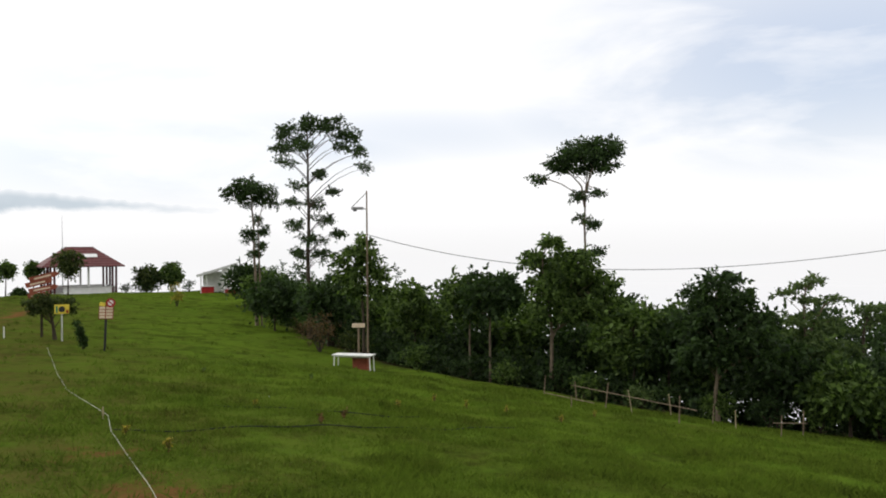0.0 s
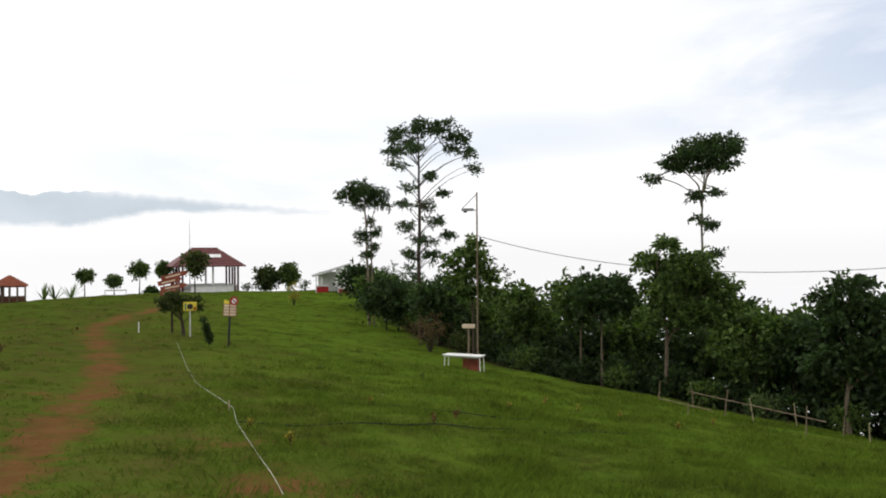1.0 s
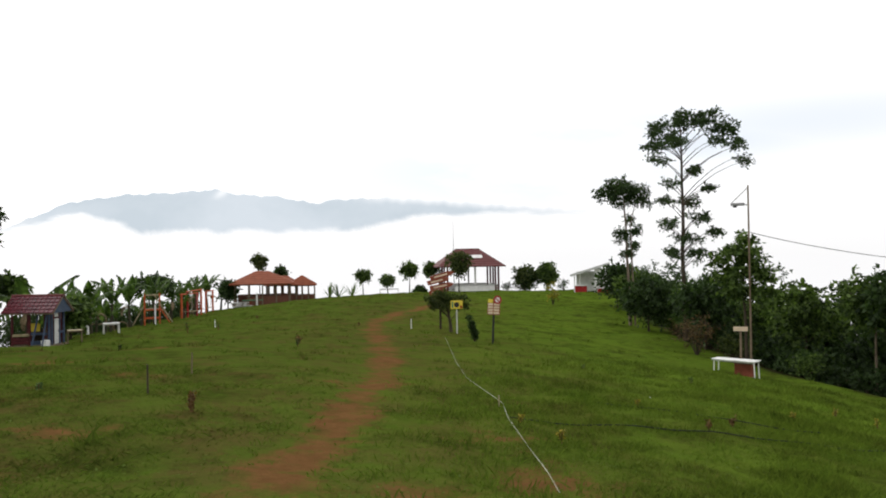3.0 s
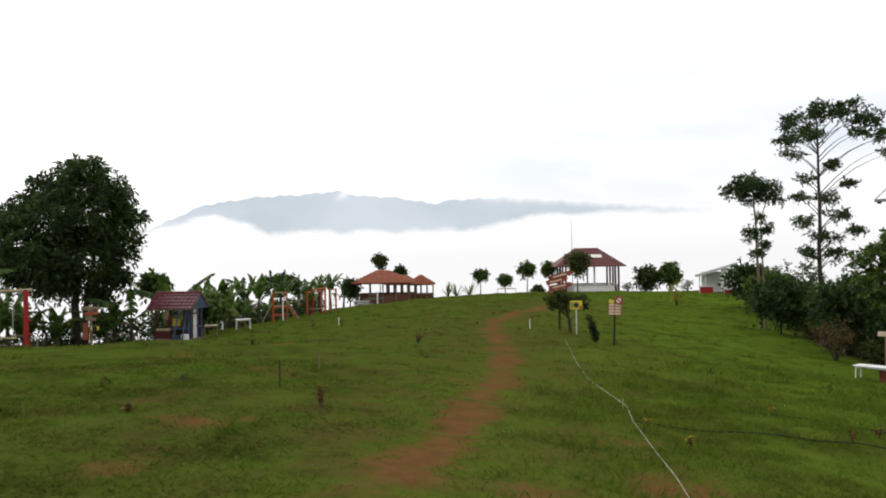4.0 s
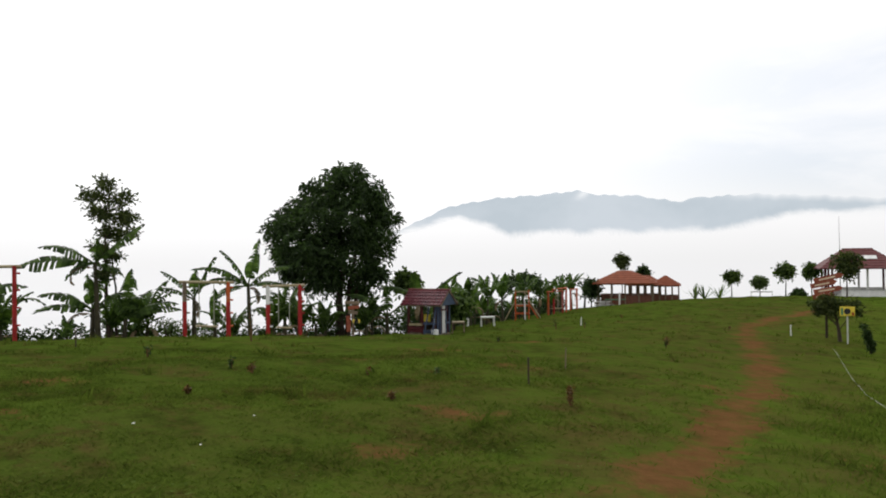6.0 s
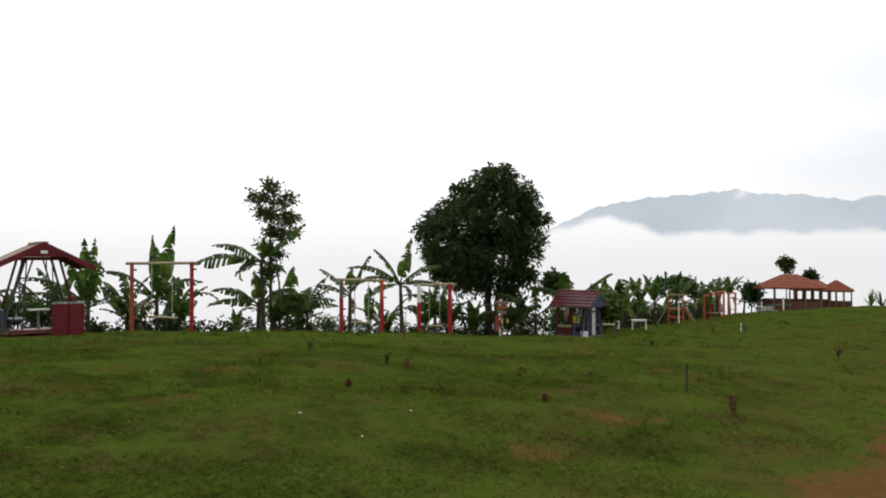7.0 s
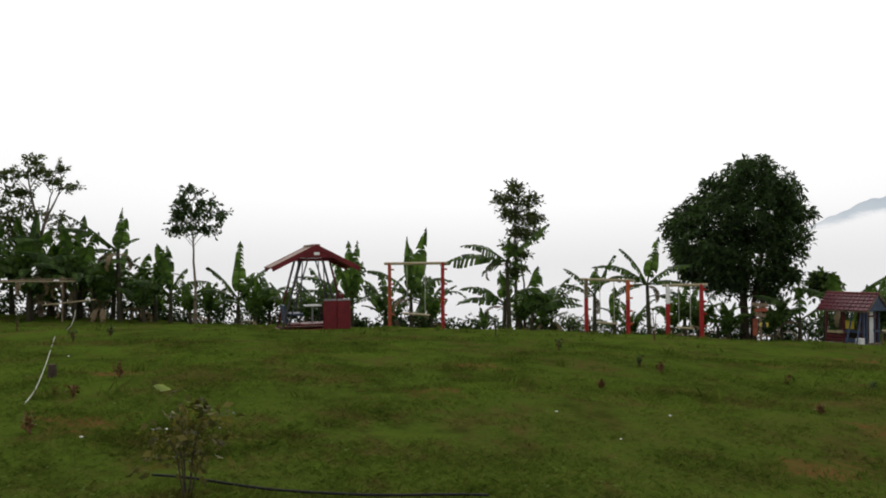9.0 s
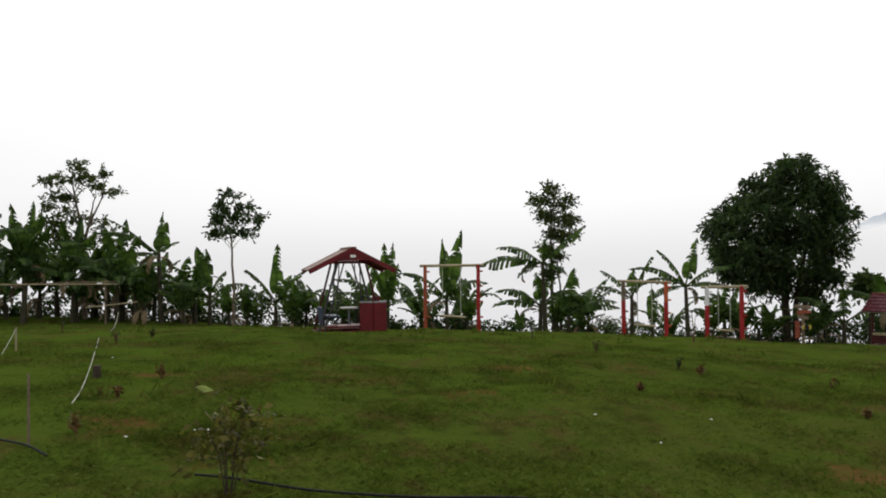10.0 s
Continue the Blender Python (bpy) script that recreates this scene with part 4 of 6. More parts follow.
padded_tree("leafy_tree", 76.4, 26.6,[[(0.03, -0.76), (-0.01, 0.5), (-0.04, 1.76), (-0.01, 3.02)], [(0.28, -0.76), (0.27, 0.62), (0.15, 1.76)]],
            [(0.02, 3.97, 0.42, 0.21), (-0.41, 3.65, 0.45, 0.24), (0.39, 3.53, 0.45, 0.26), (-0.16, 3.08, 0.47, 0.31), (0.46, 2.96, 0.45, 0.31), (0.09, 2.46, 0.47, 0.31), (0.64, 2.33, 0.31, 0.26), (-0.16, 2.01, 0.34, 0.26), (0.15, 1.70, 0.38, 0.30), (-0.05, 1.20, 0.36, 0.30)],
            BARK, LEAF_BRONZE, "upright leafy tree among banana plants", 63, thick=0.06, leaf=0.12, reach=0.27, fill=2.3)
# small trees along the crest; lighter leaves on some stand in for haze
for n, (az, far, high, wide, low, mat) in enumerate([(25.75, 55.4, 1.85, 2.3, -0.1, LEAF_BRONZE), (20.9, 62.4, 0.95, 2.5, -1.6, LEAF_BRONZE), (20.6, 62.8, 0.7, 2.2, -1.5, LEAF_DARK), (19.3, 62.4, 1.0, 2.2, -0.9, LEAF_MID), (19.2, 62.9, 0.5, 1.9, -1.2, LEAF_MID), (32.8, 64.4, 0.4, 1.4, -0.55, LEAF_MID),
        (29.4, 63.4, 1.1, 1.7, -0.3, LEAF_MID), (27.8, 66.0, 1.0, 1.5, -0.4, LEAF_MID), (31.0, 66.0, -0.2, 1.3, -0.9, LEAF_PALE), (40.2, 66.0, 1.95, 1.4, 0.4, LEAF_BRONZE), (38.7, 68.0, 0.8, 1.2, -0.4, LEAF_DARK), (47.6, 47.5, 0.85, 3.0, -0.6, LEAF_DARK), (55.8, 30.5, 1.1, 0.6, 0.2, LEAF_MID), (28.6, 60.0, -0.9, 1.1, -1.7, LEAF_DARK), (42.4, 59.0, 0.2, 1.8, -1.6, LEAF_DARK), (52.4, 31.0, 0.4, 1.9, -1.0, LEAF_MID)]):
    tree("small_tree", spot(az, far), high, wide, low, BARK, mat, "small round-headed tree on the hill's crest", 70 + n, 20, 9, 6, 0.2, 0.5, 0.05)
shrub("yellow_shrub", spot(18.9, 46.4), 0.9, 1.5, LEAF_YELLOW, "thin shrub with pale yellow-green leaf tips", 84, 10)
padded_tree("round_shrub", 26.85, 27.4, [[(0.23, -1.07), (0.18, -0.71), (0.08, -0.32), (-0.01, -0.06)]],
            [(-0.47, -0.05, 0.21, 0.15), (-0.14, 0.09, 0.32, 0.20), (-0.11, -0.22, 0.40, 0.17), (0.28, -0.09, 0.33, 0.23), (0.64, -0.27, 0.23, 0.15), (0.62, -0.01, 0.21, 0.13), (-0.34, -0.30, 0.24, 0.09)],
            BARK, LEAF_BRONZE, "rounded bronze-green shrub on a short leaning trunk", 85, thick=0.05, leaf=0.075, reach=0.2, fill=4.0, group="shrubs")
padded_tree("column_shrub", 24.76, 24.8, [[(0.05, -1.2), (-0.02, -0.79), (-0.1, -0.47)]],
            [(-0.10, -0.52, 0.07, 0.08), (-0.04, -0.72, 0.10, 0.15), (0.02, -0.96, 0.10, 0.17), (0.05, -1.13, 0.08, 0.07)],
            BARK, LEAF_DARK, "narrow dark leaning column-shaped shrub", 86, thick=0.03, leaf=0.06, reach=0.12, fill=4.0, deep=1.0, group="shrubs")
shrub("rim_shrub", spot(72.6, 26.2), 1.3, 0.8, LEAF_PALE, "grey-green twiggy shrub on the hill's rim", 93, 14, 0.07)
shrub("low_shrub", spot(20.9, 62.1), 2.2, 1.7, LEAF_DARK, "dense dark shrub on the hill's crest", 89, 18, 0.14)
shrub("low_shrub", spot(22.2, 62.5), 1.2, 0.8, LEAF_DARK, "low dark shrub beside the pavilion", 87, 10)
shrub("low_shrub", spot(18.1, 60.0), 1.3, 0.9, LEAF_DARK, "low dark shrub beside the white shed", 88, 10)


def agave(place, seed):
    rng = np.random.default_rng(seed)
    root = thing("agave", place, "spiky agave rosette on the crest", "agave", "agaves")
    for i in range(14):
        k, turn, lift = np.linspace(0, 1, 5), rng.uniform(0, 2 * np.pi), rng.uniform(0.5, 1.4)
        w = 0.06 * np.array([0.8, 1.0, 0.9, 0.55, 0.05])
        out, up = 1.3 * k * math.cos(lift), 1.3 * k * math.sin(lift)
        mid = np.stack([out * math.cos(turn), out * math.sin(turn), up], -1)
        side = np.array([-math.sin(turn), math.cos(turn), 0])
        v = np.concatenate([mid - side * w[:, None], mid + side * w[:, None]])
        part("leaf", fast_mesh("leaf", v, [(j, j + 1, j + 6, j + 5) for j in range(4)]), LEAF_PALE, root)


for n, (az, far) in enumerate([(33.6, 62.0), (34.6, 62.5), (35.2, 62.3)]):
    agave(spot(az, far), 120 + n)


# ---- banana plants ----
def banana_blade(seed, length, wide, arch, torn, rise=68):
    """One arched blade with a midrib, torn into strips along its edges; it grows along +x and bends down."""
    rng = np.random.default_rng(seed)
    n = 15
    s = np.linspace(0, 1, n + 1)
    pitch = np.radians(rise) - arch * s**1.6
    step = length / n
    x = np.concatenate([[0], np.cumsum(np.cos(pitch[:-1]) * step)])
    z = np.concatenate([[0], np.cumsum(np.sin(pitch[:-1]) * step)])
    half = wide / 2 * np.clip(np.sin(np.pi * np.clip((s - 0.10) / 0.9, 0, 1) ** 0.75), 0, 1) ** 0.66 * (0.84 + 0.16 * np.sin(7 * s + seed))
    verts, faces = [], []
    for side in (-1, 1):
        for i in range(2, n):
            gone = rng.random() < torn
            a, b = (0.14, 0.80) if gone else (0.0, 1.0)
            sag = (0.38 + 0.35 * rng.random() if gone else 0.22) * half[i]
            lag = 0.06 * length * (0.5 + rng.random() * 0.6)
            xa, xb = x[i] + (x[i + 1] - x[i]) * a, x[i] + (x[i + 1] - x[i]) * b
            za, zb = z[i] + (z[i + 1] - z[i]) * a, z[i] + (z[i + 1] - z[i]) * b
            w0, w1 = half[i] * (1 - 0.12 * gone), half[i + 1] * (1 - 0.2 * gone)
            k = len(verts)
            verts += [(x[i], 0, z[i]), (x[i + 1], 0, z[i + 1]), (xb + lag * 0.5, side * w1 * 0.55, zb + 0.10 * w1), (xa + lag * 0.5, side * w0 * 0.55, za + 0.10 * w0), (xb + lag, side * w1, zb - sag), (xa + lag, side * w0, za - sag)]
            faces += [(k, k + 1, k + 2, k + 3), (k + 3, k + 2, k + 4, k + 5)]
    rib = tube_arrays(np.stack([x, 0 * x, z - 0.01], -1), np.linspace(0.032, 0.006, n + 1), 5)
    return joined([(np.array(verts), np.array(faces)), rib])


BLADES = []
for n, (length, wide, arch, torn) in enumerate([(1.9, 0.54, 1.3, 0.3), (2.0, 0.52, 1.9, 0.45), (1.8, 0.56, 0.9, 0.3), (1.9, 0.50, 2.4, 0.55), (1.7, 0.55, 0.5, 0.2), (2.1, 0.48, 1.6, 0.7)]):
    blade_mesh = fast_mesh("leaf", *banana_blade(200 + n, length, wide, arch, torn))
    blade_mesh.materials.append(BANANA_LEAF)
    BLADES.append(blade_mesh)
DRY_BLADE = fast_mesh("dry_leaf", *banana_blade(210, 1.5, 0.3, 3.0, 0.7))
DRY_BLADE.materials.append(BANANA_DRY)


def banana(place, high, seed, leaves=8, size=1.0, label="banana plant with broad torn leaves"):
    """high: the height of the stem, from which the blades fan out."""
    rng = np.random.default_rng(seed)
    high = high * 0.62
    root = thing("banana_plant", place, label, "banana plant", "banana plants along the rim", rng.uniform(0, 360))
    k = np.linspace(0, 1, 6)
    lean = rng.normal(scale=0.05, size=2)
    line = np.stack([lean[0] * high * k, lean[1] * high * k, -0.15 + (high + 0.15) * k], -1)
    tube("stem", line, 0.088 * size * (1.2 - 0.55 * k), BANANA_STEM, root, 8)
    tip = Vector(line[-1])
    for i in range(leaves):
        upright = i < 1 + (seed % 3 == 0)
        ob = part("leaf", BLADES[(4 if rng.random() < 0.5 else 2) if upright else int(rng.integers(0, 6))], BANANA_LEAF, root)
        turn = 360 * i / leaves * 2.4 + rng.uniform(-25, 25)
        lift = rng.uniform(-24, -8) if upright else rng.uniform(-22, 18)
        s = size * rng.uniform(0.8, 1.1)
        ob.matrix_basis = Matrix.Translation(tip - Vector((0, 0, rng.uniform(0, 0.15)))) @ pose(0, 0, 0, 0, 0, turn) @ pose(0, 0, 0, 0, lift, 0) @ Matrix.Scale(s, 4)
    for i in range(int(rng.integers(1, 3))):
        ob = part("dry_leaf", DRY_BLADE, BANANA_DRY, root)
        ob.matrix_basis = Matrix.Translation(tip - Vector((0, 0, 0.25))) @ pose(0, 0, 0, 0, 0, rng.uniform(0, 360)) @ pose(0, 0, 0, 0, 45, 0) @ Matrix.Scale(size * 0.8, 4)
    return root


# bearing, distance, stem height, leaves, size
for n, (az, far, high, leaves, size) in enumerate([
        (117.5, 27, 1.9, 8, 0.9), (115.0, 28, 2.3, 9, 1.0), (112.5, 27, 2.1, 8, 0.9), (110.5, 29.5, 2.0, 8, 0.9), (107.5, 28, 2.0, 8, 0.9), (105.8, 27.5, 1.6, 7, 0.8),
        (101.9, 28, 1.3, 7, 0.8), (94.2, 28, 0.9, 7, 0.7),
        (90.5, 27.5, 1.0, 7, 0.8), (86.0, 27.4, 1.0, 7, 0.8), (82.6, 27.6, 1.2, 7, 0.8),
        (73.9, 26.6, 0.9, 7, 0.7), 
        (64.6, 27.0, 0.9, 7, 0.75), (62.4, 28.0, 0.7, 5, 0.6), (58.4, 28.6, 0.8, 5, 0.6), 
        (52.6, 34, 1.6, 8, 1.0), (51.2, 36, 1.7, 8, 1.0), (50.0, 38, 2.0, 8, 1.05), (48.8, 41, 1.9, 8, 1.0), (47.2, 44, 2.0, 8, 1.05), (46.2, 48, 2.0, 8, 1.0), (45.4, 51, 2.0, 8, 1.0),
        (44.6, 54, 2.2, 8, 1.1), (43.8, 58, 2.2, 8, 1.1), (42.9, 60, 1.9, 7, 1.0), (116.3, 29.0, 1.7, 8, 0.9), (113.8, 29.5, 1.6, 8, 0.9), (111.6, 28.3, 1.3, 8, 0.85), (109.4, 27.6, 1.2, 8, 0.85), (108.2, 29.0, 2.2, 8, 0.9), (106.6, 28.6, 1.8, 8, 0.9), (104.6, 28.4, 1.3, 8, 0.85), (102.8, 28.0, 1.0, 7, 0.8)]):
    banana(spot(az, far), high, 300 + n, leaves, size * (1.15 if az > 53 else 0.85))
    if (n % 3 and not 59 < az < 74) or 40 < az < 53:
        banana(spot(az + (0.9 if n % 4 else -0.9), far + 1.2), high * 0.5, 400 + n, leaves - 2, size * (0.9 if az > 53 else 0.7), "young banana plant beside a taller one")


def grown_banana(az, far, high, leaves, seed, label, dry=1, thick=0.07):
    """A banana plant grown leaf by leaf: turn in plan (0 is sideways), tilt, rise at the foot, length, bend, width."""
    rng = np.random.default_rng(seed)
    root = thing("banana_plant", spot(az, far), label, "banana plant", "banana plants along the rim", az)
    k = np.linspace(0, 1, 6)
    line = np.stack([rng.normal(0, 0.03) * high * k, rng.normal(0, 0.03) * high * k, -0.15 + (high + 0.15) * k], -1)
    tube("stem", line, thick * (1.2 - 0.5 * k), BANANA_STEM, root, 8)
    tip = Vector(line[-1])
    for n, (turn, tilt, rise, length, bend, wide) in enumerate(leaves):
        me = fast_mesh("leaf", *banana_blade(seed * 20 + n, length, wide, bend, (0.10 if bend < 0.45 else 0.32) + 0.3 * rng.random(), rise))
        ob = part("leaf", me, BANANA_LEAF, root)
        ob.matrix_basis = Matrix.Translation(tip - Vector((0, 0, rng.uniform(0, 0.12)))) @ pose(0, 0, 0, 0, tilt, 0) @ pose(0, 0, 0, 0, 0, turn + rng.uniform(-8, 8)) @ pose(0, 0, 0, 34 * math.cos(radians(turn)), 0, 0)
    for n in range(dry):
        ob = part("dry_leaf", DRY_BLADE, BANANA_DRY, root)
        ob.matrix_basis = Matrix.Translation(tip - Vector((0, 0, 0.2))) @ pose(0, 0, 0, 0, 0, rng.uniform(0, 360)) @ pose(0, 0, 0, 0, 50, 0) @ Matrix.Scale(0.75, 4)


grown_banana(84.05, 26.6, 1.2, [(250, -12, 86, 2.1, 0.2, 0.35), (270, 14, 86, 2.4, 0.3, 0.6), (90, 0, 86, 1.7, 0.3, 0.5), (180, 0, 62, 2.0, 1.3, 0.4), (190, 0, 35, 1.2, 1.0, 0.35), (350, 0, 50, 1.6, 1.4, 0.5), (300, 20, 60, 1.3, 1.2, 0.55)], 31, "banana plant with tall upright leaves behind a swing")
grown_banana(88.4, 26.8, 0.9, [(270, -4, 87, 2.2, 0.25, 0.6), (90, 5, 87, 2.3, 0.2, 0.5), (285, 18, 78, 1.6, 0.3, 0.62), (340, 10, 50, 1.2, 0.9, 0.4), (250, -28, 84, 2.0, 0.3, 0.35), (175, 0, 55, 2.2, 1.2, 0.35), (185, 0, 40, 1.9, 1.0, 0.35)], 32, "banana plant with broad paddle leaves behind the gondola swing", 0)
grown_banana(96.4, 27.3, 0.9, [(270, 2, 88, 2.0, 0.15, 0.55), (330, 22, 70, 1.8, 0.5, 0.6), (200, -22, 75, 1.8, 0.4, 0.5), (0, 10, 45, 1.7, 1.4, 0.4), (180, 0, 40, 1.5, 1.2, 0.45), (270, 30, 70, 1.3, 0.6, 0.5)], 33, "banana plant with one leaf standing straight up", 0)
grown_banana(100.9, 27.3, 1.0, [(270, -14, 86, 1.8, 0.3, 0.5), (90, -3, 86, 1.7, 0.2, 0.45), (185, 0, 50, 1.7, 1.6, 0.45), (180, 0, 30, 1.4, 1.2, 0.4), (0, 0, 50, 1.5, 1.5, 0.45), (300, 24, 70, 1.2, 0.5, 0.4)], 34, "banana plant with leaves bunched upright", 1)
grown_banana(104.1, 27.2, 2.3, [(180, -8, 62, 1.9, 0.35, 0.3), (180, 0, 45, 2.1, 1.1, 0.35), (90, 6, 88, 1.5, 0.1, 0.3), (270, 14, 86, 1.2, 0.4, 0.55), (0, 0, 45, 0.8, 0.6, 0.3), (200, 0, 10, 1.2, 0.9, 0.4)], 35, "tall banana plant with long arching leaves and dry ones hanging", 3, 0.085)
grown_banana(76.9, 26.0, 2.4, [(180, 0, 12, 2.2, 0.8, 0.72), (185, 0, 40, 1.7, 0.9, 0.55), (180, 0, -20, 1.1, 0.9, 0.5), (0, 0, -10, 1.0, 1.0, 0.5), (180, 0, 0, 0.8, 1.3, 0.3), (0, 0, 52, 1.9, 0.2, 0.45), (270, 10, 70, 1.0, 0.8, 0.45)], 36, "banana plant with one great arching leaf", 1, 0.075)
grown_banana(77.3, 26.3, 1.0, [(180, 0, 50, 1.7, 1.4, 0.5), (195, 0, 25, 1.7, 1.2, 0.45), (270, -10, 80, 1.2, 0.6, 0.5), (150, 0, 40, 1.2, 1.0, 0.45), (270, 16, 84, 1.5, 0.3, 0.55), (10, 0, 45, 1.3, 1.1, 0.5)], 37, "low banana plant beside a leafy tree", 1)
grown_banana(75.3, 26.2, 0.7, [(270, 6, 86, 1.6, 0.25, 0.75), (0, 0, 45, 1.7, 1.2, 0.45), (350, 0, 30, 1.7, 1.0, 0.45), (60, 10, 70, 1.3, 0.6, 0.5), (270, -14, 84, 0.9, 0.3, 0.5)], 38, "low banana plant with a broad upright leaf", 0)
grown_banana(78.8, 26.2, 0.15, [(270, -8, 86, 0.8, 0.2, 0.3), (90, 12, 80, 0.7, 0.3, 0.28), (180, 0, 60, 0.6, 0.8, 0.25)], 43, "banana sucker standing in the low bushes", 0, 0.05)
grown_banana(70.8, 26.4, 1.3, [(0, 0, 74, 1.7, 0.2, 0.32), (180, 0, 60, 1.4, 0.5, 0.34), (185, 0, 40, 1.3, 0.9, 0.3), (270, 4, 86, 1.0, 0.2, 0.4)], 39, "slim banana plant with few narrow leaves", 1)
grown_banana(69.4, 26.6, 0.4, [(270, 0, 88, 1.3, 0.1, 0.45), (90, 10, 80, 1.0, 0.3, 0.35), (180, 0, 40, 0.8, 0.9, 0.3)], 40, "young banana plant with an upright leaf", 0, 0.07)
grown_banana(67.0, 26.4, 1.8, [(180, 0, 68, 1.7, 0.5, 0.34), (180, 0, 45, 1.9, 1.2, 0.36), (190, 0, 30, 1.8, 1.9, 0.36), (270, 14, 86, 1.6, 0.2, 0.5), (0, 0, 55, 1.6, 1.2, 0.4), (350, 0, 20, 1.3, 1.3, 0.4), (200, -6, 5, 1.2, 1.2, 0.4)], 41, "banana plant with narrow arching leaves beside the round tree", 1)
grown_banana(57.3, 28.2, 0.8, [(180, 0, 60, 1.8, 1.3, 0.4), (0, 0, 45, 1.7, 1.2, 0.45), (270, 0, 80, 1.2, 0.5, 0.5), (185, 0, 30, 1.7, 1.2, 0.45)], 42, "low banana plant behind the playhouse", 1)
grown_banana(54.9, 28.6, 1.2, [(0, 0, 50, 2.0, 0.3, 0.35), (180, 0, 45, 1.7, 1.2, 0.4), (0, 0, 25, 1.6, 1.0, 0.4), (270, -20, 80, 1.3, 0.4, 0.45)], 44, "banana plant with a long slanting leaf", 1)

for n, (az, far, high) in enumerate([(105.2, 27.4, 0.9), (102.6, 27.0, 0.8), (99.6, 27.2, 0.7), (98.3, 27.6, 0.6), (95.2, 27.0, 0.5), (93.0, 27.6, 0.8), (91.6, 26.8, 0.6), (89.6, 26.9, 0.4), (85.4, 26.8, 0.5), (82.6, 26.6, 0.7), (76.1, 26.6, 0.6), (74.6, 26.4, 0.4), (68.2, 26.8, 0.3), (65.4, 26.8, 0.5), (63.6, 27.4, 0.5), (61.8, 27.6, 0.4), (58.8, 27.8, 0.6)]):
    banana(spot(az, far), high, 450 + n, 8, 0.95 if az > 104 else 0.72, "low bushy banana plant on the rim")
for n, (az, far, high) in enumerate([(117.2, 27.2, 2.5), (115.2, 27.0, 2.2), (112.4, 27.2, 1.9), (109.6, 27.4, 1.5), (106.9, 27.2, 1.4)]):
    grown_banana(az, far, high, [(270, -12, 86, 1.9, 0.3, 0.5), (90, 8, 87, 2.0, 0.2, 0.45), (285, 24, 76, 1.7, 0.4, 0.55), (175, 0, 55, 1.9, 1.2, 0.45), (0, 0, 50, 1.8, 1.3, 0.45), (200, -30, 60, 1.6, 0.8, 0.5), (270, 4, 20, 1.4, 1.2, 0.5), (10, 0, 5, 1.3, 1.1, 0.45)], 46 + n, "tall banana plant crowded among others", 2)

# low bushes along the rim behind the play things
rng = np.random.default_rng(88)
rim_line = [(-25.5, -16), (-28.5, -9), (-28.3, -4), (-27, 1), (-26.3, 8), (-25.5, 14), (-26.5, 18.5), (-34, 28.5), (-38.5, 36), (-43, 44)]
spots = []
for (ax, ay), (bx, by) in zip(rim_line[:-1], rim_line[1:]):
    for s in rng.uniform(0, 1, int(math.hypot(bx - ax, by - ay) * (27 if ay < 0 else 24))):
        off = abs(rng.normal(0, 0.9))
        x, y = ax + s * (bx - ax) - off, ay + s * (by - ay) + 0.25 * off
        tall = 0.62 if 0.5 < y < 14 else 1.15
        spots.append((x, y, ground_z(x, y) - 0.1 + rng.uniform(0.0, 1.0) ** 1.4 * tall))
low_bush = part("rim_bushes", fast_mesh("rim_bushes", *sprays(np.array(spots), 0.38, 8, 6, 0.12, rng, 0.2)), LEAF_DARK)
tagged(low_bush, "low dark bushes along the hill's rim", "bushes", kind="stuff")


# ---- buildings on the crest ----
def hip_roof(name, wide, deep, ridge, low, high, material, parent, courses=7, thick=0.06):
    """A hipped roof laid in overlapping courses, with an underside."""
    bm = bmesh.new()
    rx, ry = ridge / 2, 0.05
    corners = ((-1, -1), (1, -1), (1, 1), (-1, 1))

    def ring(a, z):
        return [bm.verts.new((sx * (wide / 2 + (rx - wide / 2) * a), sy * (deep / 2 + (ry - deep / 2) * a), z)) for sx, sy in corners]

    rings = [ring(0, low - thick)]
    for c in range(courses):
        rings.append(ring(c / courses, low + (high - low) * c / courses + 0.035))
        rings.append(ring((c + 1) / courses - 0.002, low + (high - low) * (c + 1) / courses))
    for one, two in zip(rings[:-1], rings[1:]):
        for k in range(4):
            bm.faces.new((one[k], one[(k + 1) % 4], two[(k + 1) % 4], two[k]))
    bm.faces.new(rings[0][::-1])
    bm.faces.new(rings[-1])
    return part(name, bm, material, parent)


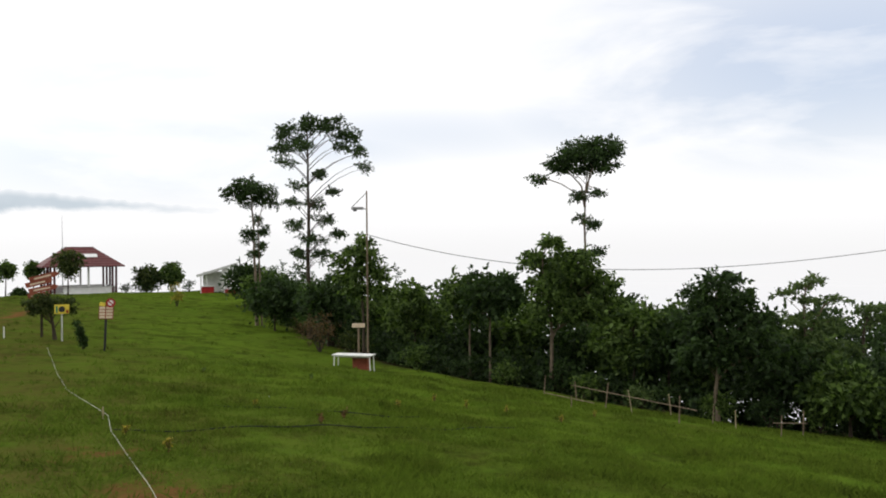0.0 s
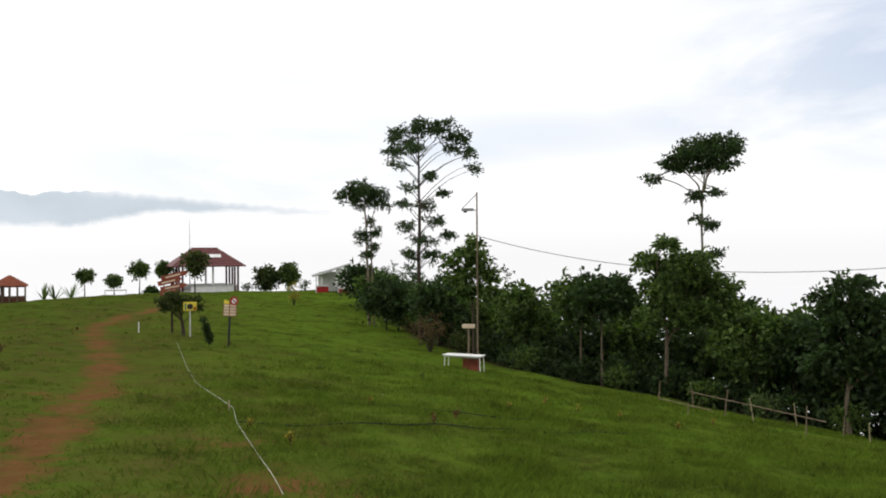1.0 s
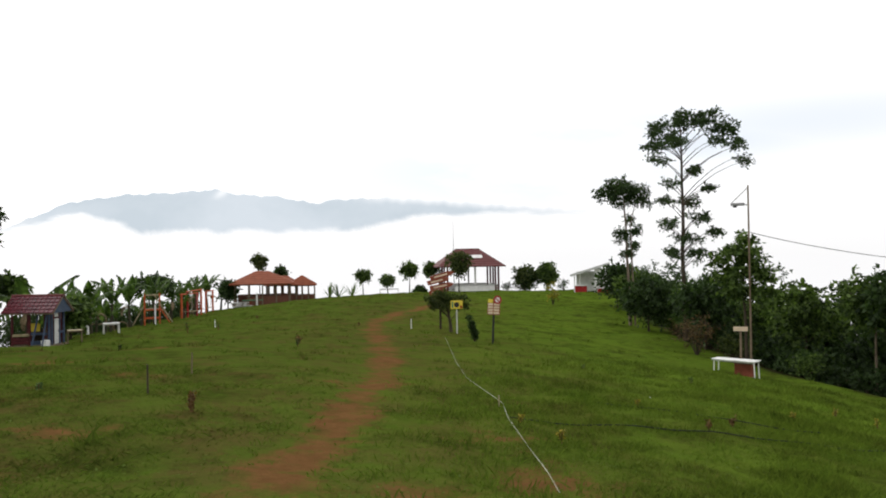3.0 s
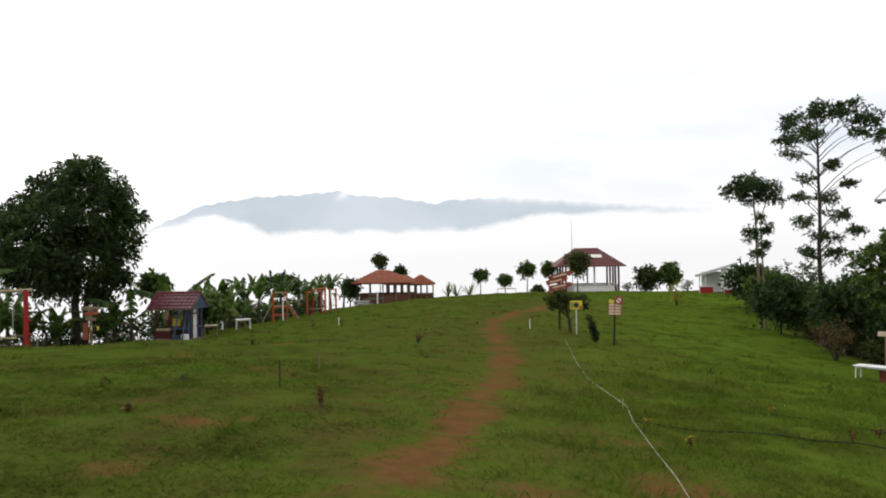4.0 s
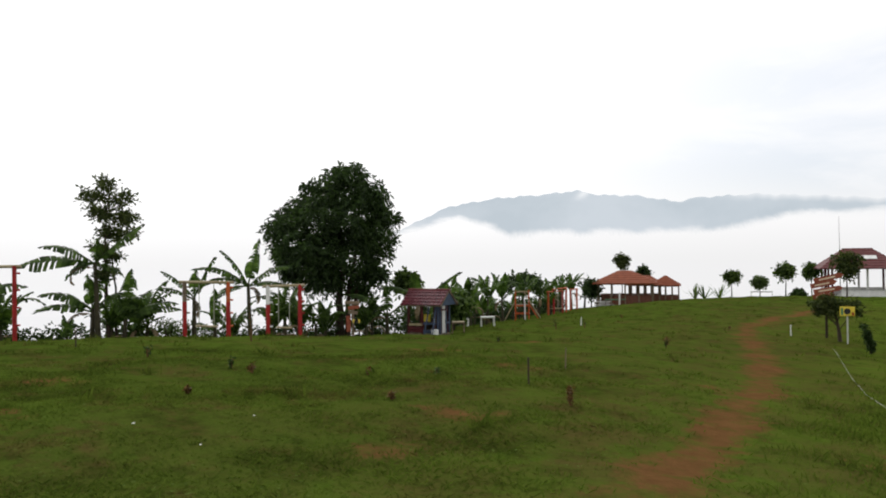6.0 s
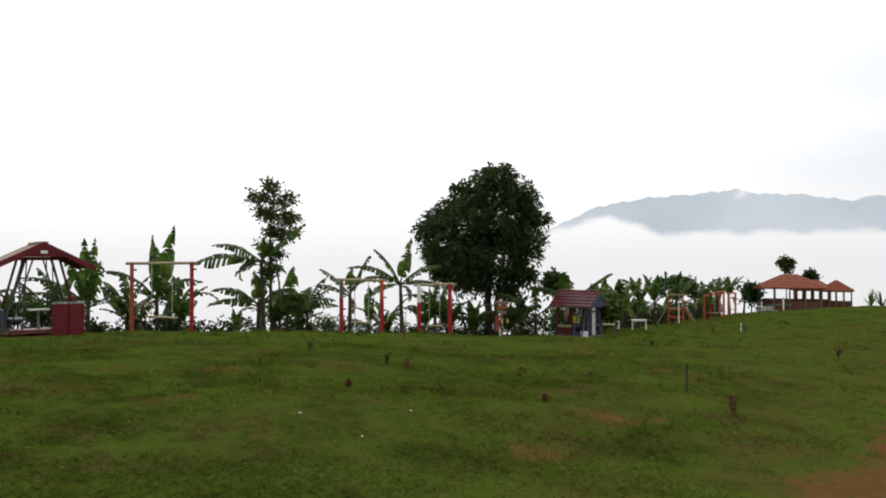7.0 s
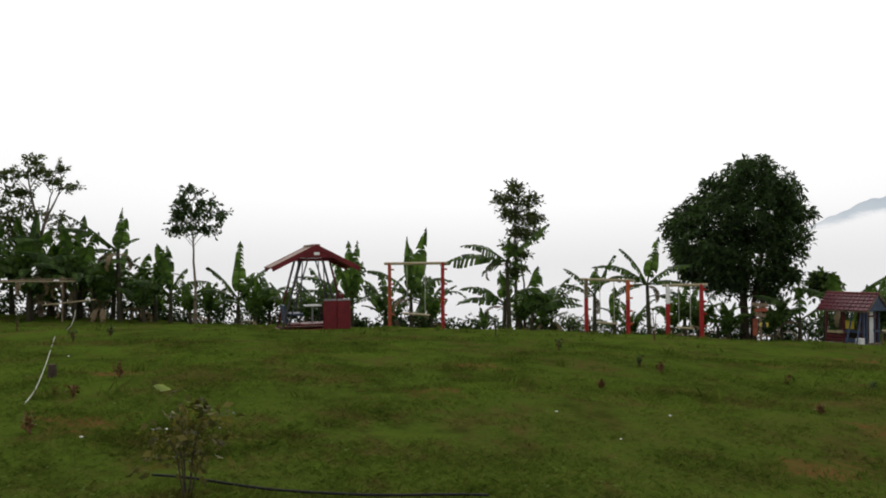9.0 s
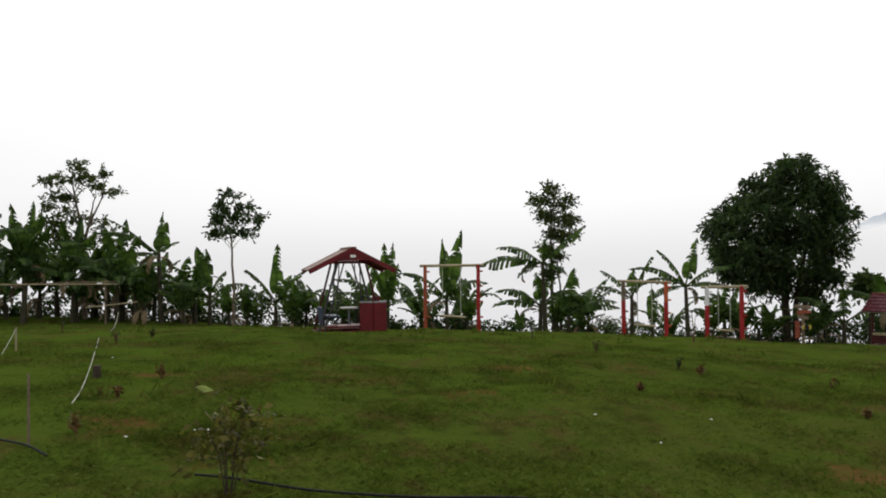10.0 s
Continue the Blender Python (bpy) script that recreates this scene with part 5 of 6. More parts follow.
def pavilion():
    az, far = 25.1, 64.6
    p = spot(az, far)
    p.z = -1.72
    root = thing("pavilion", p, "open pavilion with a maroon hipped roof and white low walls", "pavilion", turn=az + 8)
    part("floor_slab", block(0, 0, 0.1, 4.9, 4.6, 0.3), CONCRETE, root)
    for x in (-2.15, -1.9, 0.35, 2.0, 2.25):
        for y in (-1.95, 1.95):
            part("column", block(x, y, 1.25, 0.14, 0.14, 2.1), WHITE if x == 0.35 else MAROON, root)
    for x in (-2.15, 2.15):
        part("column", block(x, 0, 1.25, 0.14, 0.14, 2.1), MAROON, root)
    for sx, sy, wx, wy in ((0.4, -1.95, 3.4, 0.1), (0, 1.95, 4.1, 0.1), (-2.15, 0.9, 0.1, 1.7), (2.15, -0.9, 0.1, 1.7), (2.15, 0.95, 0.1, 1.6)):
        wall = part("low_wall", block(sx, sy, 0.46, wx, wy, 0.44), WHITE, root)
        part("coping", block(sx, sy, 0.72, wx + 0.06, wy + 0.08, 0.07), CONCRETE, wall)
    roof = hip_roof("roof", 5.5, 5.2, 1.9, 2.25, 3.65, ROOF_RED, root, 8)
    slope = math.degrees(math.atan2(1.4, 2.55))
    part("roof_panel", block(0, 0, 0, 1.2, 0.5, 0.03, pose(0.45, -1.3, 3.03, slope, 0, 0)), WHITE, roof, "pale translucent roof panel")
    part("ridge_cap", block(0, 0, 3.655, 2.0, 0.24, 0.07), ROOF_RED, roof)
    for y in (-2.0, 2.0):
        part("eave_beam", block(0, y, 2.28, 4.7, 0.12, 0.14), WHITE, root)


pavilion()
mast = thing("radio_mast", spot(26.1, 68.4), "thin grey radio mast behind the pavilion", "mast")
rod("pole", (0, 0, -0.2), (0, 0, 4.2), 0.04, GREY_METAL, mast)
rod("whip", (0, 0, 4.2), (-0.03, 0, 6.7), 0.025, GREY_METAL, mast, 0.012)


def shelter(az, far, level, wide, deep, eave, top, label, turn, ridge):
    """An open hut: posts, a hipped tile roof, a half-height brick wall, a table and benches."""
    p = spot(az, far)
    p.z = level
    root = thing("garden_hut", p, label, "hut", "garden huts", turn)
    part("floor_slab", block(0, 0, 0.02, wide * 0.9, deep * 0.9, 0.2), CONCRETE, root)
    n = 5
    for x, y in ((-0.15, -0.1), (0.2, 0.1)):
        table = part("table", block(wide * x, deep * y, 0.72, 0.9, 0.6, 0.05), WOOD, root)
        for dx in (-0.38, 0.38):
            part("table_leg", block(wide * x + dx, deep * y, 0.4, 0.07, 0.5, 0.62), WOOD, table)
        part("bench_seat", block(wide * x, deep * y - 0.5, 0.36, 0.9, 0.25, 0.5), PLANK_RED, root)
    for i in range(n):
        for y in (-deep * 0.42, 0.0, deep * 0.42):
            part("post", block(-wide * 0.42 + i * wide * 0.84 / (n - 1), y, eave / 2, 0.1, 0.1, eave + 0.1), WOOD, root)
    part("half_wall", block(wide * 0.12, -deep * 0.40, 0.42, wide * 0.56, 0.12, 0.7), BRICK, root)
    part("half_wall", block(0, deep * 0.40, 0.42, wide * 0.8, 0.12, 0.7), BRICK, root)
    hip_roof("roof", wide, deep, ridge, eave, top, ROOF_ORANGE, root, 7)
    part("eave_beam", block(0, -deep * 0.42, eave - 0.05, wide * 0.88, 0.1, 0.12), WOOD, root)
    return root


shelter(40.0, 60.6, -2.1, 4.7, 4.8, 1.7, 2.6, "open hut with a terracotta tile roof and brick half walls", 40, 0.9)
shelter(38.6, 65.5, -2.3, 2.8, 4.0, 1.6, 2.3, "lower open hut with a terracotta tile roof", 36, 0.8)
shelter(37.2, 65.0, -2.35, 2.4, 2.5, 1.6, 2.35, "small open hut with a pointed terracotta roof", 36, 0.1)


def bench(name, place, turn, long, deep, high, top_mat, leg_mat, label, group="benches"):
    root = thing(name, place, label, "bench", group, turn)
    for i in range(3):
        part("slat", block(0, (i - 1) * deep / 3, high - 0.02, long, deep / 3 - 0.012, 0.03), top_mat, root)
    for x in (-long * 0.45, long * 0.45):
        for y in (-deep * 0.36, deep * 0.36):
            beam("leg", (x * 1.04, y, -0.08), (x, y, high - 0.03), 0.032, 0.032, leg_mat, root)
    part("apron", block(0, -deep * 0.36, high - 0.055, long * 0.86, 0.025, 0.035), leg_mat, root)
    return root


bench("garden_bench", spot(40.7, 57.6), 42, 1.5, 0.4, 0.45, GREEN, WOOD, "green painted bench in front of the hut")
bench("garden_bench", spot(41.6, 58.0), 44, 1.3, 0.4, 0.35, WHITE, WHITE, "low white bench in front of the hut")
wpost = thing("white_post", spot(40.4, 57.2), "white wooden post in the grass by the hut", "post")
part("shaft", block(0, 0, 0.4, 0.09, 0.09, 1.0), WHITE, wpost)
bench("garden_bench", spot(6.55, 24.6), -16, 1.3, 0.46, 0.46, WHITE, WHITE, "long white bench on the slope before the wood")
crate = thing("wooden_crate", spot(6.0, 24.9), "small red-brown wooden crate behind the white bench", "crate", turn=-16)
part("body", block(0, 0, 0.17, 0.5, 0.3, 0.4), PLANK_RED, crate)
part("lid", block(0, 0, 0.385, 0.54, 0.34, 0.03), WOOD, crate)
bench("garden_bench", spot(49.95, 33.6), 58, 0.6, 0.4, 0.42, WHITE, WHITE, "white bench by the banana plants")
bench("garden_bench", spot(52.1, 26.4), 50, 0.42, 0.4, 0.42, BAMBOO, WOOD, "small wooden bench beside the playhouse")
wpost = thing("white_post", spot(51.4, 34.0), "short white post by the banana plants", "post")
part("shaft", block(0, 0, 0.18, 0.09, 0.09, 0.5), WHITE, wpost)
bench("garden_bench", spot(30.9, 63.4), 30, 1.6, 0.4, 0.5, CONCRETE, WOOD, "grey bench on the hill's crest")


def shed():
    az = 16.3
    p = spot(az, 57.4)
    p.z = -1.6
    root = thing("white_shed", p, "white shed with a slanted white roof and red panels", "shed", turn=az)
    slope = pose(0.1, 0, 1.86, 0, -17, 0)
    part("roof", block(0, 0, 0, 2.9, 2.2, 0.09, slope), WHITE, root)
    part("fascia", block(0, -1.12, 0, 2.9, 0.03, 0.18, slope), CONCRETE, root)
    part("wall_panel", block(0.85, -0.85, 0.95, 0.9, 0.08, 2.0), WHITE, root)
    part("wall_panel", block(0.2, 0.85, 0.8, 2.2, 0.08, 1.8), WHITE, root)
    for x in (-1.0, -0.62):
        part("post", block(x, -0.85, 0.75, 0.08, 0.08, 1.55), WHITE, root)
    part("counter", block(-0.55, -0.9, 0.32, 0.85, 0.1, 0.72), RED, root, "red front panel")
    part("counter", block(0.95, -0.95, 0.28, 0.7, 0.1, 0.4), RED, root, "red front panel")
    part("ledge", block(-0.55, -0.92, 0.72, 0.95, 0.2, 0.05), WHITE, root)


shed()


# ---- signs and posts on the slope ----
def notice_sign():
    root = thing("notice_sign", spot(23.36, 24.2), "notice board with red lettering on a black post", "sign", turn=23)
    root.scale = (1.06, 1.06, 1.08)
    root.rotation_euler.y = math.radians(2.5)
    part("post", block(0, 0, 0.37, 0.06, 0.06, 0.98), BLACK, root)
    board = part("board", block(0.0, -0.045, 1.0, 0.36, 0.025, 0.34), PLANK_RED, root)
    for z in (1.125, 1.045, 0.965, 0.885):
        for x, w in ((-0.095, 0.14), (0.08, 0.16)):
            part("text_plate", block(x, -0.062, z, w, 0.012, 0.062, bevel=0.004), CREAM, board, "cream plate of faded writing")
    bm = bmesh.new()
    bmesh.ops.create_cone(bm, cap_ends=True, segments=18, radius1=0.12, radius2=0.12, depth=0.03, matrix=pose(0.10, -0.06, 1.26, 90, 0, 0))
    disc = part("red_disc", bm, RED, root, "round red prohibition disc")
    bm = bmesh.new()
    bmesh.ops.create_cone(bm, cap_ends=True, segments=18, radius1=0.07, radius2=0.07, depth=0.01, matrix=pose(0.10, -0.078, 1.26, 90, 0, 0))
    part("white_field", bm, WHITE, disc)
    part("red_bar", block(0, 0, 0, 0.14, 0.006, 0.03, pose(0.10, -0.087, 1.26, 0, 40, 0), bevel=0), RED, disc)
    part("yellow_board", block(0, 0, 0, 0.14, 0.025, 0.10, pose(-0.10, -0.045, 1.22, 0, 12, 0)), YELLOW, root)


def yellow_sign():
    root = thing("picture_sign", spot(25.95, 26.6), "yellow sign with a dark picture on a white post", "sign", turn=26)
    root.scale = (1.07, 1.07, 1.05)
    part("post", block(0, 0, 0.4, 0.04, 0.04, 0.95), CONCRETE, root)
    board = part("board", block(0, -0.045, 0.93, 0.38, 0.025, 0.27), YELLOW, root)
    bm = bmesh.new()
    bmesh.ops.create_cone(bm, cap_ends=True, segments=14, radius1=0.085, radius2=0.085, depth=0.01, matrix=pose(0.0, -0.063, 0.93, 90, 0, 0))
    part("picture", bm, BLACK, board, "dark round picture")
    part("stripe", block(-0.13, -0.062, 0.93, 0.05, 0.006, 0.2, bevel=0), GREEN, board)
    part("stripe", block(0.14, -0.062, 0.86, 0.06, 0.006, 0.08, bevel=0), RED, board)


def plank_sign():
    root = thing("plank_signpost", spot(27.15, 28.2), "signpost of tilted red-brown planks above a shrub", "sign", turn=27)
    root.scale = (1.12, 1.12, 1.08)
    part("post", block(0, 0.05, 0.8, 0.07, 0.07, 1.9), BARK, root)
    for i, (x, z, w, a) in enumerate([(0.08, 1.80, 0.8, -15), (-0.05, 1.62, 0.72, -14), (0.06, 1.44, 0.78, -11), (-0.05, 1.26, 0.6, -9)]):
        bm = bmesh.new()
        out = [(-w / 2, -0.075), (w / 2 - 0.1, -0.075), (w / 2, 0), (w / 2 - 0.1, 0.075), (-w / 2, 0.075)]
        m = pose(x, -0.02, z, 0, a, 0)
        front = [bm.verts.new(m @ Vector((px, -0.02, pz))) for px, pz in out]
        back = [bm.verts.new(m @ Vector((px, 0.02, pz))) for px, pz in out]
        bm.faces.new(front)
        bm.faces.new(back[::-1])
        for k in range(5):
            bm.faces.new((front[k], back[k], back[(k + 1) % 5], front[(k + 1) % 5]))
        plank = part("plank", bm, PLANK_RED, root)
        part("text_bar", block(0, 0, 0, w * 0.55, 0.006, 0.045, m @ Matrix.Translation((-0.05, -0.026, 0)), bevel=0), CREAM, plank)


notice_sign()
yellow_sign()
plank_sign()

# lamp pole with its bracket, a board on a stake, and the cable
pole_at = spot(5.54, 26.9)
lamp = thing("lamp_pole", pole_at, "tall thin lamp pole with a triangular bracket", "lamp pole", turn=5)
top = 3.55 - pole_at.z
rod("pole", (0, 0, -0.3), (0, 0, top), 0.035, WOOD, lamp, 0.025)
rod("brace", (0, 0, top - 0.06), (-0.5, 0, top - 0.55), 0.014, GREY_METAL, lamp)
rod("arm", (0, 0, top - 0.62), (-0.52, 0, top - 0.62), 0.016, GREY_METAL, lamp)
shade_part = part("lamp_head", block(-0.32, 0, top - 0.60, 0.42, 0.16, 0.09), GREY_METAL, lamp)
part("bulb", block(-0.40, 0, top - 0.67, 0.12, 0.1, 0.06), BLACK, shade_part)
board_at = spot(6.2, 25.9)
stake = thing("board_post", board_at, "pale board nailed on a thin wooden post", "sign", turn=6)
rod("post", (0, 0, -0.2), (0, 0, 1.35), 0.035, WOOD, stake)
part("board", block(0, -0.05, 1.32, 0.42, 0.03, 0.14), CREAM, stake)
k = np.linspace(0, 1, 40)
ca_ = np.radians(5.54 - 47 * k)
cr_ = 26.9 + 3.5 * k
cz_ = 2.05 + (2.6 - 2.05) * k - 7.0 * k * (1 - k) * (1 - 0.25 * k)
cable = tube("power_cable", np.stack([-cr_ * np.sin(ca_), cr_ * np.cos(ca_), cz_], -1), 0.011, BLACK, None, 5)
tagged(cable, "thin black cable sagging from the lamp pole", "cable")

# broken fence along the wood
fence = thing("stake_fence", Vector((0, 0, 0)), "broken fence of pale stakes and fallen bamboo rails", "fence")
for n, (x, y, h, lx) in enumerate([(2.9, 22.9, 0.55, 0.06), (3.7, 21.9, 0.6, -0.05), (4.7, 19.6, 0.6, -0.12), (5.35, 18.0, 0.62, 0.03), (6.6, 19.4, 0.5, 0.04), (7.0, 18.9, 0.45, -0.02), (7.9, 18.5, 0.5, 0.02), (8.6, 18.9, 0.62, 0.02), (10.4, 18.4, 0.55, -0.05), (3.1, 19.2, 0.3, 0.0), (4.2, 20.6, 0.7, 0.1), (5.9, 20.4, 0.6, -0.08), (12.0, 18.2, 0.6, 0.05)]):
    z = ground_z(x, y)
    rod("stake", (x, y, z - 0.15), (x + lx, y, z + h), 0.016, (WOOD, WOOD, BAMBOO)[n % 3], fence, 0.012)
for (ax, ay, az_), (bx, by, bz) in [((3.6, 22.2, 0.45), (5.9, 18.4, 0.30)), ((7.8, 18.7, 0.3), (8.7, 18.9, 0.32)), ((2.9, 22.9, 0.05), (4.0, 21.0, 0.12))]:
    rod("rail", (ax, ay, ground_z(ax, ay) + az_), (bx, by, ground_z(bx, by) + bz), 0.011, WOOD, fence)


# ---- ropes, hoses and stakes on the lawn ----
def on_lawn(points, lift=0.02, n=60):
    pts = np.array(points, float)
    s = np.linspace(0, len(pts) - 1, n)
    x, y = np.interp(s, range(len(pts)), pts[:, 0]), np.interp(s, range(len(pts)), pts[:, 1])
    for _ in range(3):
        x[1:-1], y[1:-1] = (x[:-2] + 2 * x[1:-1] + x[2:]) / 4, (y[:-2] + 2 * y[1:-1] + y[2:]) / 4
    return np.stack([x, y, heights(x, y) + lift], -1)


rope_line = np.array([(x, y, ground_z(x, y) + z) for x, y, z in ((-11.15, 22.07, 0.05), (-7.3, 14.97, 0.05), (-5.89, 12.42, 0.02), (-4.22, 10.06, 0.06), (-3.55, 8.6, 0.02), (-2.38, 6.48, 0.04), (-2.03, 5.9, 0.0))])
sag = np.linspace(0, 6, 73)
rope_line = np.stack([np.interp(sag, range(7), rope_line[:, i]) for i in range(3)], -1)
rope_line[:, 2] += 0.006 * np.sin(sag * 5.0)
rope = tube("boundary_rope", rope_line, 0.0034, ROPE, None, 6)
tagged(rope, "white boundary rope lying along the lawn", "rope")
for line in ([(-3.37, 11.68), (-2.6, 11.9), (-1.9, 12.22), (-1.24, 12.44), (-0.4, 12.9)], [(-3.67, 8.93), (-2.57, 9.5), (-1.5, 10.25), (-0.57, 10.97), (0.22, 11.66), (1.1, 12.4)], [(-4.95, -0.95), (-4.81, -0.55), (-4.69, 0.0), (-4.63, 0.28), (-4.5, 0.9)], [(-6.4, -3.6), (-5.9, -2.6), (-5.5, -2.1), (-5.3, -1.9)]):
    hose = tube("garden_hose", on_lawn(line, 0.022), 0.0075, HOSE, None, 6)
    tagged(hose, "black garden hose lying in the grass", "hose", "hoses")


def stick(name, x, y, high, r, material, label, lean=(0.0, 0.0), category="stake"):
    root = thing(name, Vector((x, y, ground_z(x, y))), label, category, "stakes in the lawn")
    rod("shaft", (0, 0, -0.1), (lean[0], lean[1], high), r, material, root, r * 0.8, 6)
    return root


stick("wooden_stake", -4.30, 10.1, 0.16, 0.012, BAMBOO, "short bamboo stake holding the rope")
stick("wooden_stake", -7.5, 6.95, 0.36, 0.014, BARK, "short dark wooden stake in the lawn")
stick("wooden_stake", -9.0, 9.15, 0.34, 0.012, WOOD, "thin dark wooden stake in the lawn", (0.02, 0))
stick("white_stake", -13.97, 24.9, 0.36, 0.022, WHITE, "short white stake beside the footpath")
stick("white_stake", -20.85, 22.2, 0.32, 0.022, WHITE, "short white stake on the lawn")
stick("bamboo_stake", -5.57, -2.12, 0.46, 0.010, WOOD, "split bamboo stake with a knotted tie")
stick("bamboo_stake", -8.69, -2.74, 0.13, 0.05, BARK, "dark stub of wood in the grass")
stick("bamboo_stake", -11.35, -4.68, 0.32, 0.016, BAMBOO, "short bamboo stake holding a slack rope")
stick("wooden_stake", -13.6, 2.9, 0.28, 0.012, BARK, "thin dark stick in the lawn")
for n, pts in enumerate(([(-13.84, -4.43, 0.03), (-10.03, -3.22, 0.05), (-8.72, -2.83, 0.05), (-7.41, -2.45, 0.03), (-6.82, -2.31, 0.01)], [(-14.76, -4.54, 0.02), (-16.8, -5.1, 0.12), (-18.6, -5.6, 0.25), (-20.1, -6.04, 0.38)], [(-11.35, -4.68, 0.28), (-11.1, -4.66, 0.14), (-10.82, -4.63, 0.01)])):
    line = np.array([(x, y, ground_z(x, y) + z + 0.02) for x, y, z in pts])
    s = np.linspace(0, len(line) - 1, 24)
    line = np.stack([np.interp(s, range(len(line)), line[:, i]) for i in range(3)], -1)
    for _ in range(6):
        line[1:-1] = (line[:-2] + 2 * line[1:-1] + line[2:]) / 4
    tagged(tube("tie_rope", line, 0.0055, ROPE, None, 6), "pale slack rope over the grass", "rope", "slack ropes")
rails = thing("bamboo_rail", Vector((0, 0, 0)), "thin weathered bamboo rail before the banana plants", "fence")
for az, far in ((116.4, 26.0), (107.6, 26.2)):
    p = spot(az, far)
    rod("post", (p.x, p.y, p.z - 0.2), (p.x, p.y, 1.12), 0.025, WOOD, rails)
p, q = spot(119.5, 26.0), spot(106.8, 26.2)
rod("rail", (p.x, p.y, 1.06), (q.x, q.y, 0.96), 0.022, BAMBOO, rails)
rod("rail", (p.x, p.y, 0.98), (q.x, q.y, 1.04), 0.018, WOOD, rails)
p, q = spot(108.8, 25.9), spot(105.6, 25.7)
rod("rail", (p.x, p.y, 0.28), (q.x, q.y, 0.42), 0.018, BAMBOO, rails)


# ---- play things along the rim ----
def gondola_swing():
    root = thing("gondola_swing", spot(91.2, 19.8), "roofed red gondola swing with two facing seats", "swing", turn=101)
    root.scale = (0.83, 0.83, 0.90)
    for y in (-0.55, 0.55):
        for sx in (-1, 1):
            beam("leg", (sx * 0.99, y, -0.05), (sx * 0.42, y, 2.0), 0.06, 0.06, MAROON if sx * y < 0 else DARK_IRON, root)
            beam("leg", (sx * 0.80, y * 1.02, 0.1), (sx * 0.20, y, 2.0), 0.04, 0.04, DARK_IRON, root)
        beam("top_beam", (-0.75, y, 1.98), (0.75, y, 1.98), 0.07, 0.08, DARK_RED, root)
        beam("base_rail", (-1.0, y, 0.07), (1.0, y, 0.07), 0.09, 0.09, DARK_RED, root)
    for x in (-0.98, 0.98):
        beam("base_rail", (x, -0.6, 0.06), (x, 0.6, 0.06), 0.09, 0.09, WOOD, root)
    roof = part("roof_slope", block(0, 0, 0, 1.42, 1.7, 0.03, pose(-0.62, 0, 2.07, 0, -25, 0)), ROOF_BROWN, root, "weathered brown roof sheet")
    part("roof_slope", block(0, 0, 0, 1.42, 1.7, 0.03, pose(0.62, 0, 2.07, 0, 25, 0)), DARK_RED, root)
    for y in (-0.87, 0.87):
        for sx in (-1, 1):
            part("barge_board", block(0, 0, 0, 1.44, 0.03, 0.13, pose(sx * 0.62, y, 2.03, 0, sx * 25, 0)), DARK_RED, root)
        bm = bmesh.new()
        v = [bm.verts.new(c) for c in ((-0.55, y, 2.03), (0.55, y, 2.03), (0.0, y, 2.28))]
        w = [bm.verts.new(c.co + Vector((0, 0.02, 0))) for c in v]
        bm.faces.new(v)
        bm.faces.new(w[::-1])
        for i in range(3):
            bm.faces.new((v[i], w[i], w[(i + 1) % 3], v[(i + 1) % 3]))
        part("gable", bm, DARK_RED, root)
    part("ridge_cap", block(0, 0, 2.37, 0.22, 1.74, 0.05), ROOF_BROWN, root)
    car = part("gondola_floor", block(0, 0, 0.22, 1.5, 0.8, 0.05), DARK_RED, root)
    for x in (-0.5, 0.62):
        seat = part("seat", block(x, 0, 0.5, 0.38, 0.86, 0.06), NAVY if x < 0 else DARK_RED, root)
    for y in (-0.24, 0.24):
        part("seat_back", block(0.80, y - 0.2, 0.62, 0.06, 0.44, 0.86), DARK_RED, root)
    for x in (0.42, 0.83):
        part("back_panel", block(x, -0.66, 0.48, 0.395, 0.07, 0.78, bevel=0.06), DARK_RED, root, "red rounded side panel")
        part("cap_rail", block(x, -0.66, 0.89, 0.38, 0.08, 0.05), GREY_METAL, root, "worn grey top rail")
    # solid white plate stands in for bright sky through the gable's opening
    part("gable_sky_plate", block(0, -0.885, 2.14, 0.16, 0.012, 0.07, bevel=0.004), WHITE, root, "white plate painted as the bright sky through a gable opening")
    part("seat_back", block(-0.74, 0, 0.62, 0.05, 0.86, 0.5, pose(0, 0, 0, 0, -8, 0)), NAVY, root)
    part("table", block(0.02, 0, 0.72, 0.5, 0.4, 0.04), WHITE, root)
    rod("table_leg", (0.02, 0, 0.22), (0.02, 0, 0.72), 0.03, GREY_METAL, root)
    for x in (-0.42, 0.34):
        for y in (-0.42, 0.42):
            rod("hanger", (x, y, 0.24), (x * 0.8, y, 1.96), 0.016, DARK_IRON, root)
    for z in (0.85, 1.15, 1.45):
        rod("rung", (-0.42, -0.42, z), (-0.20, -0.42, z), 0.014, DARK_IRON, root)


gondola_swing()


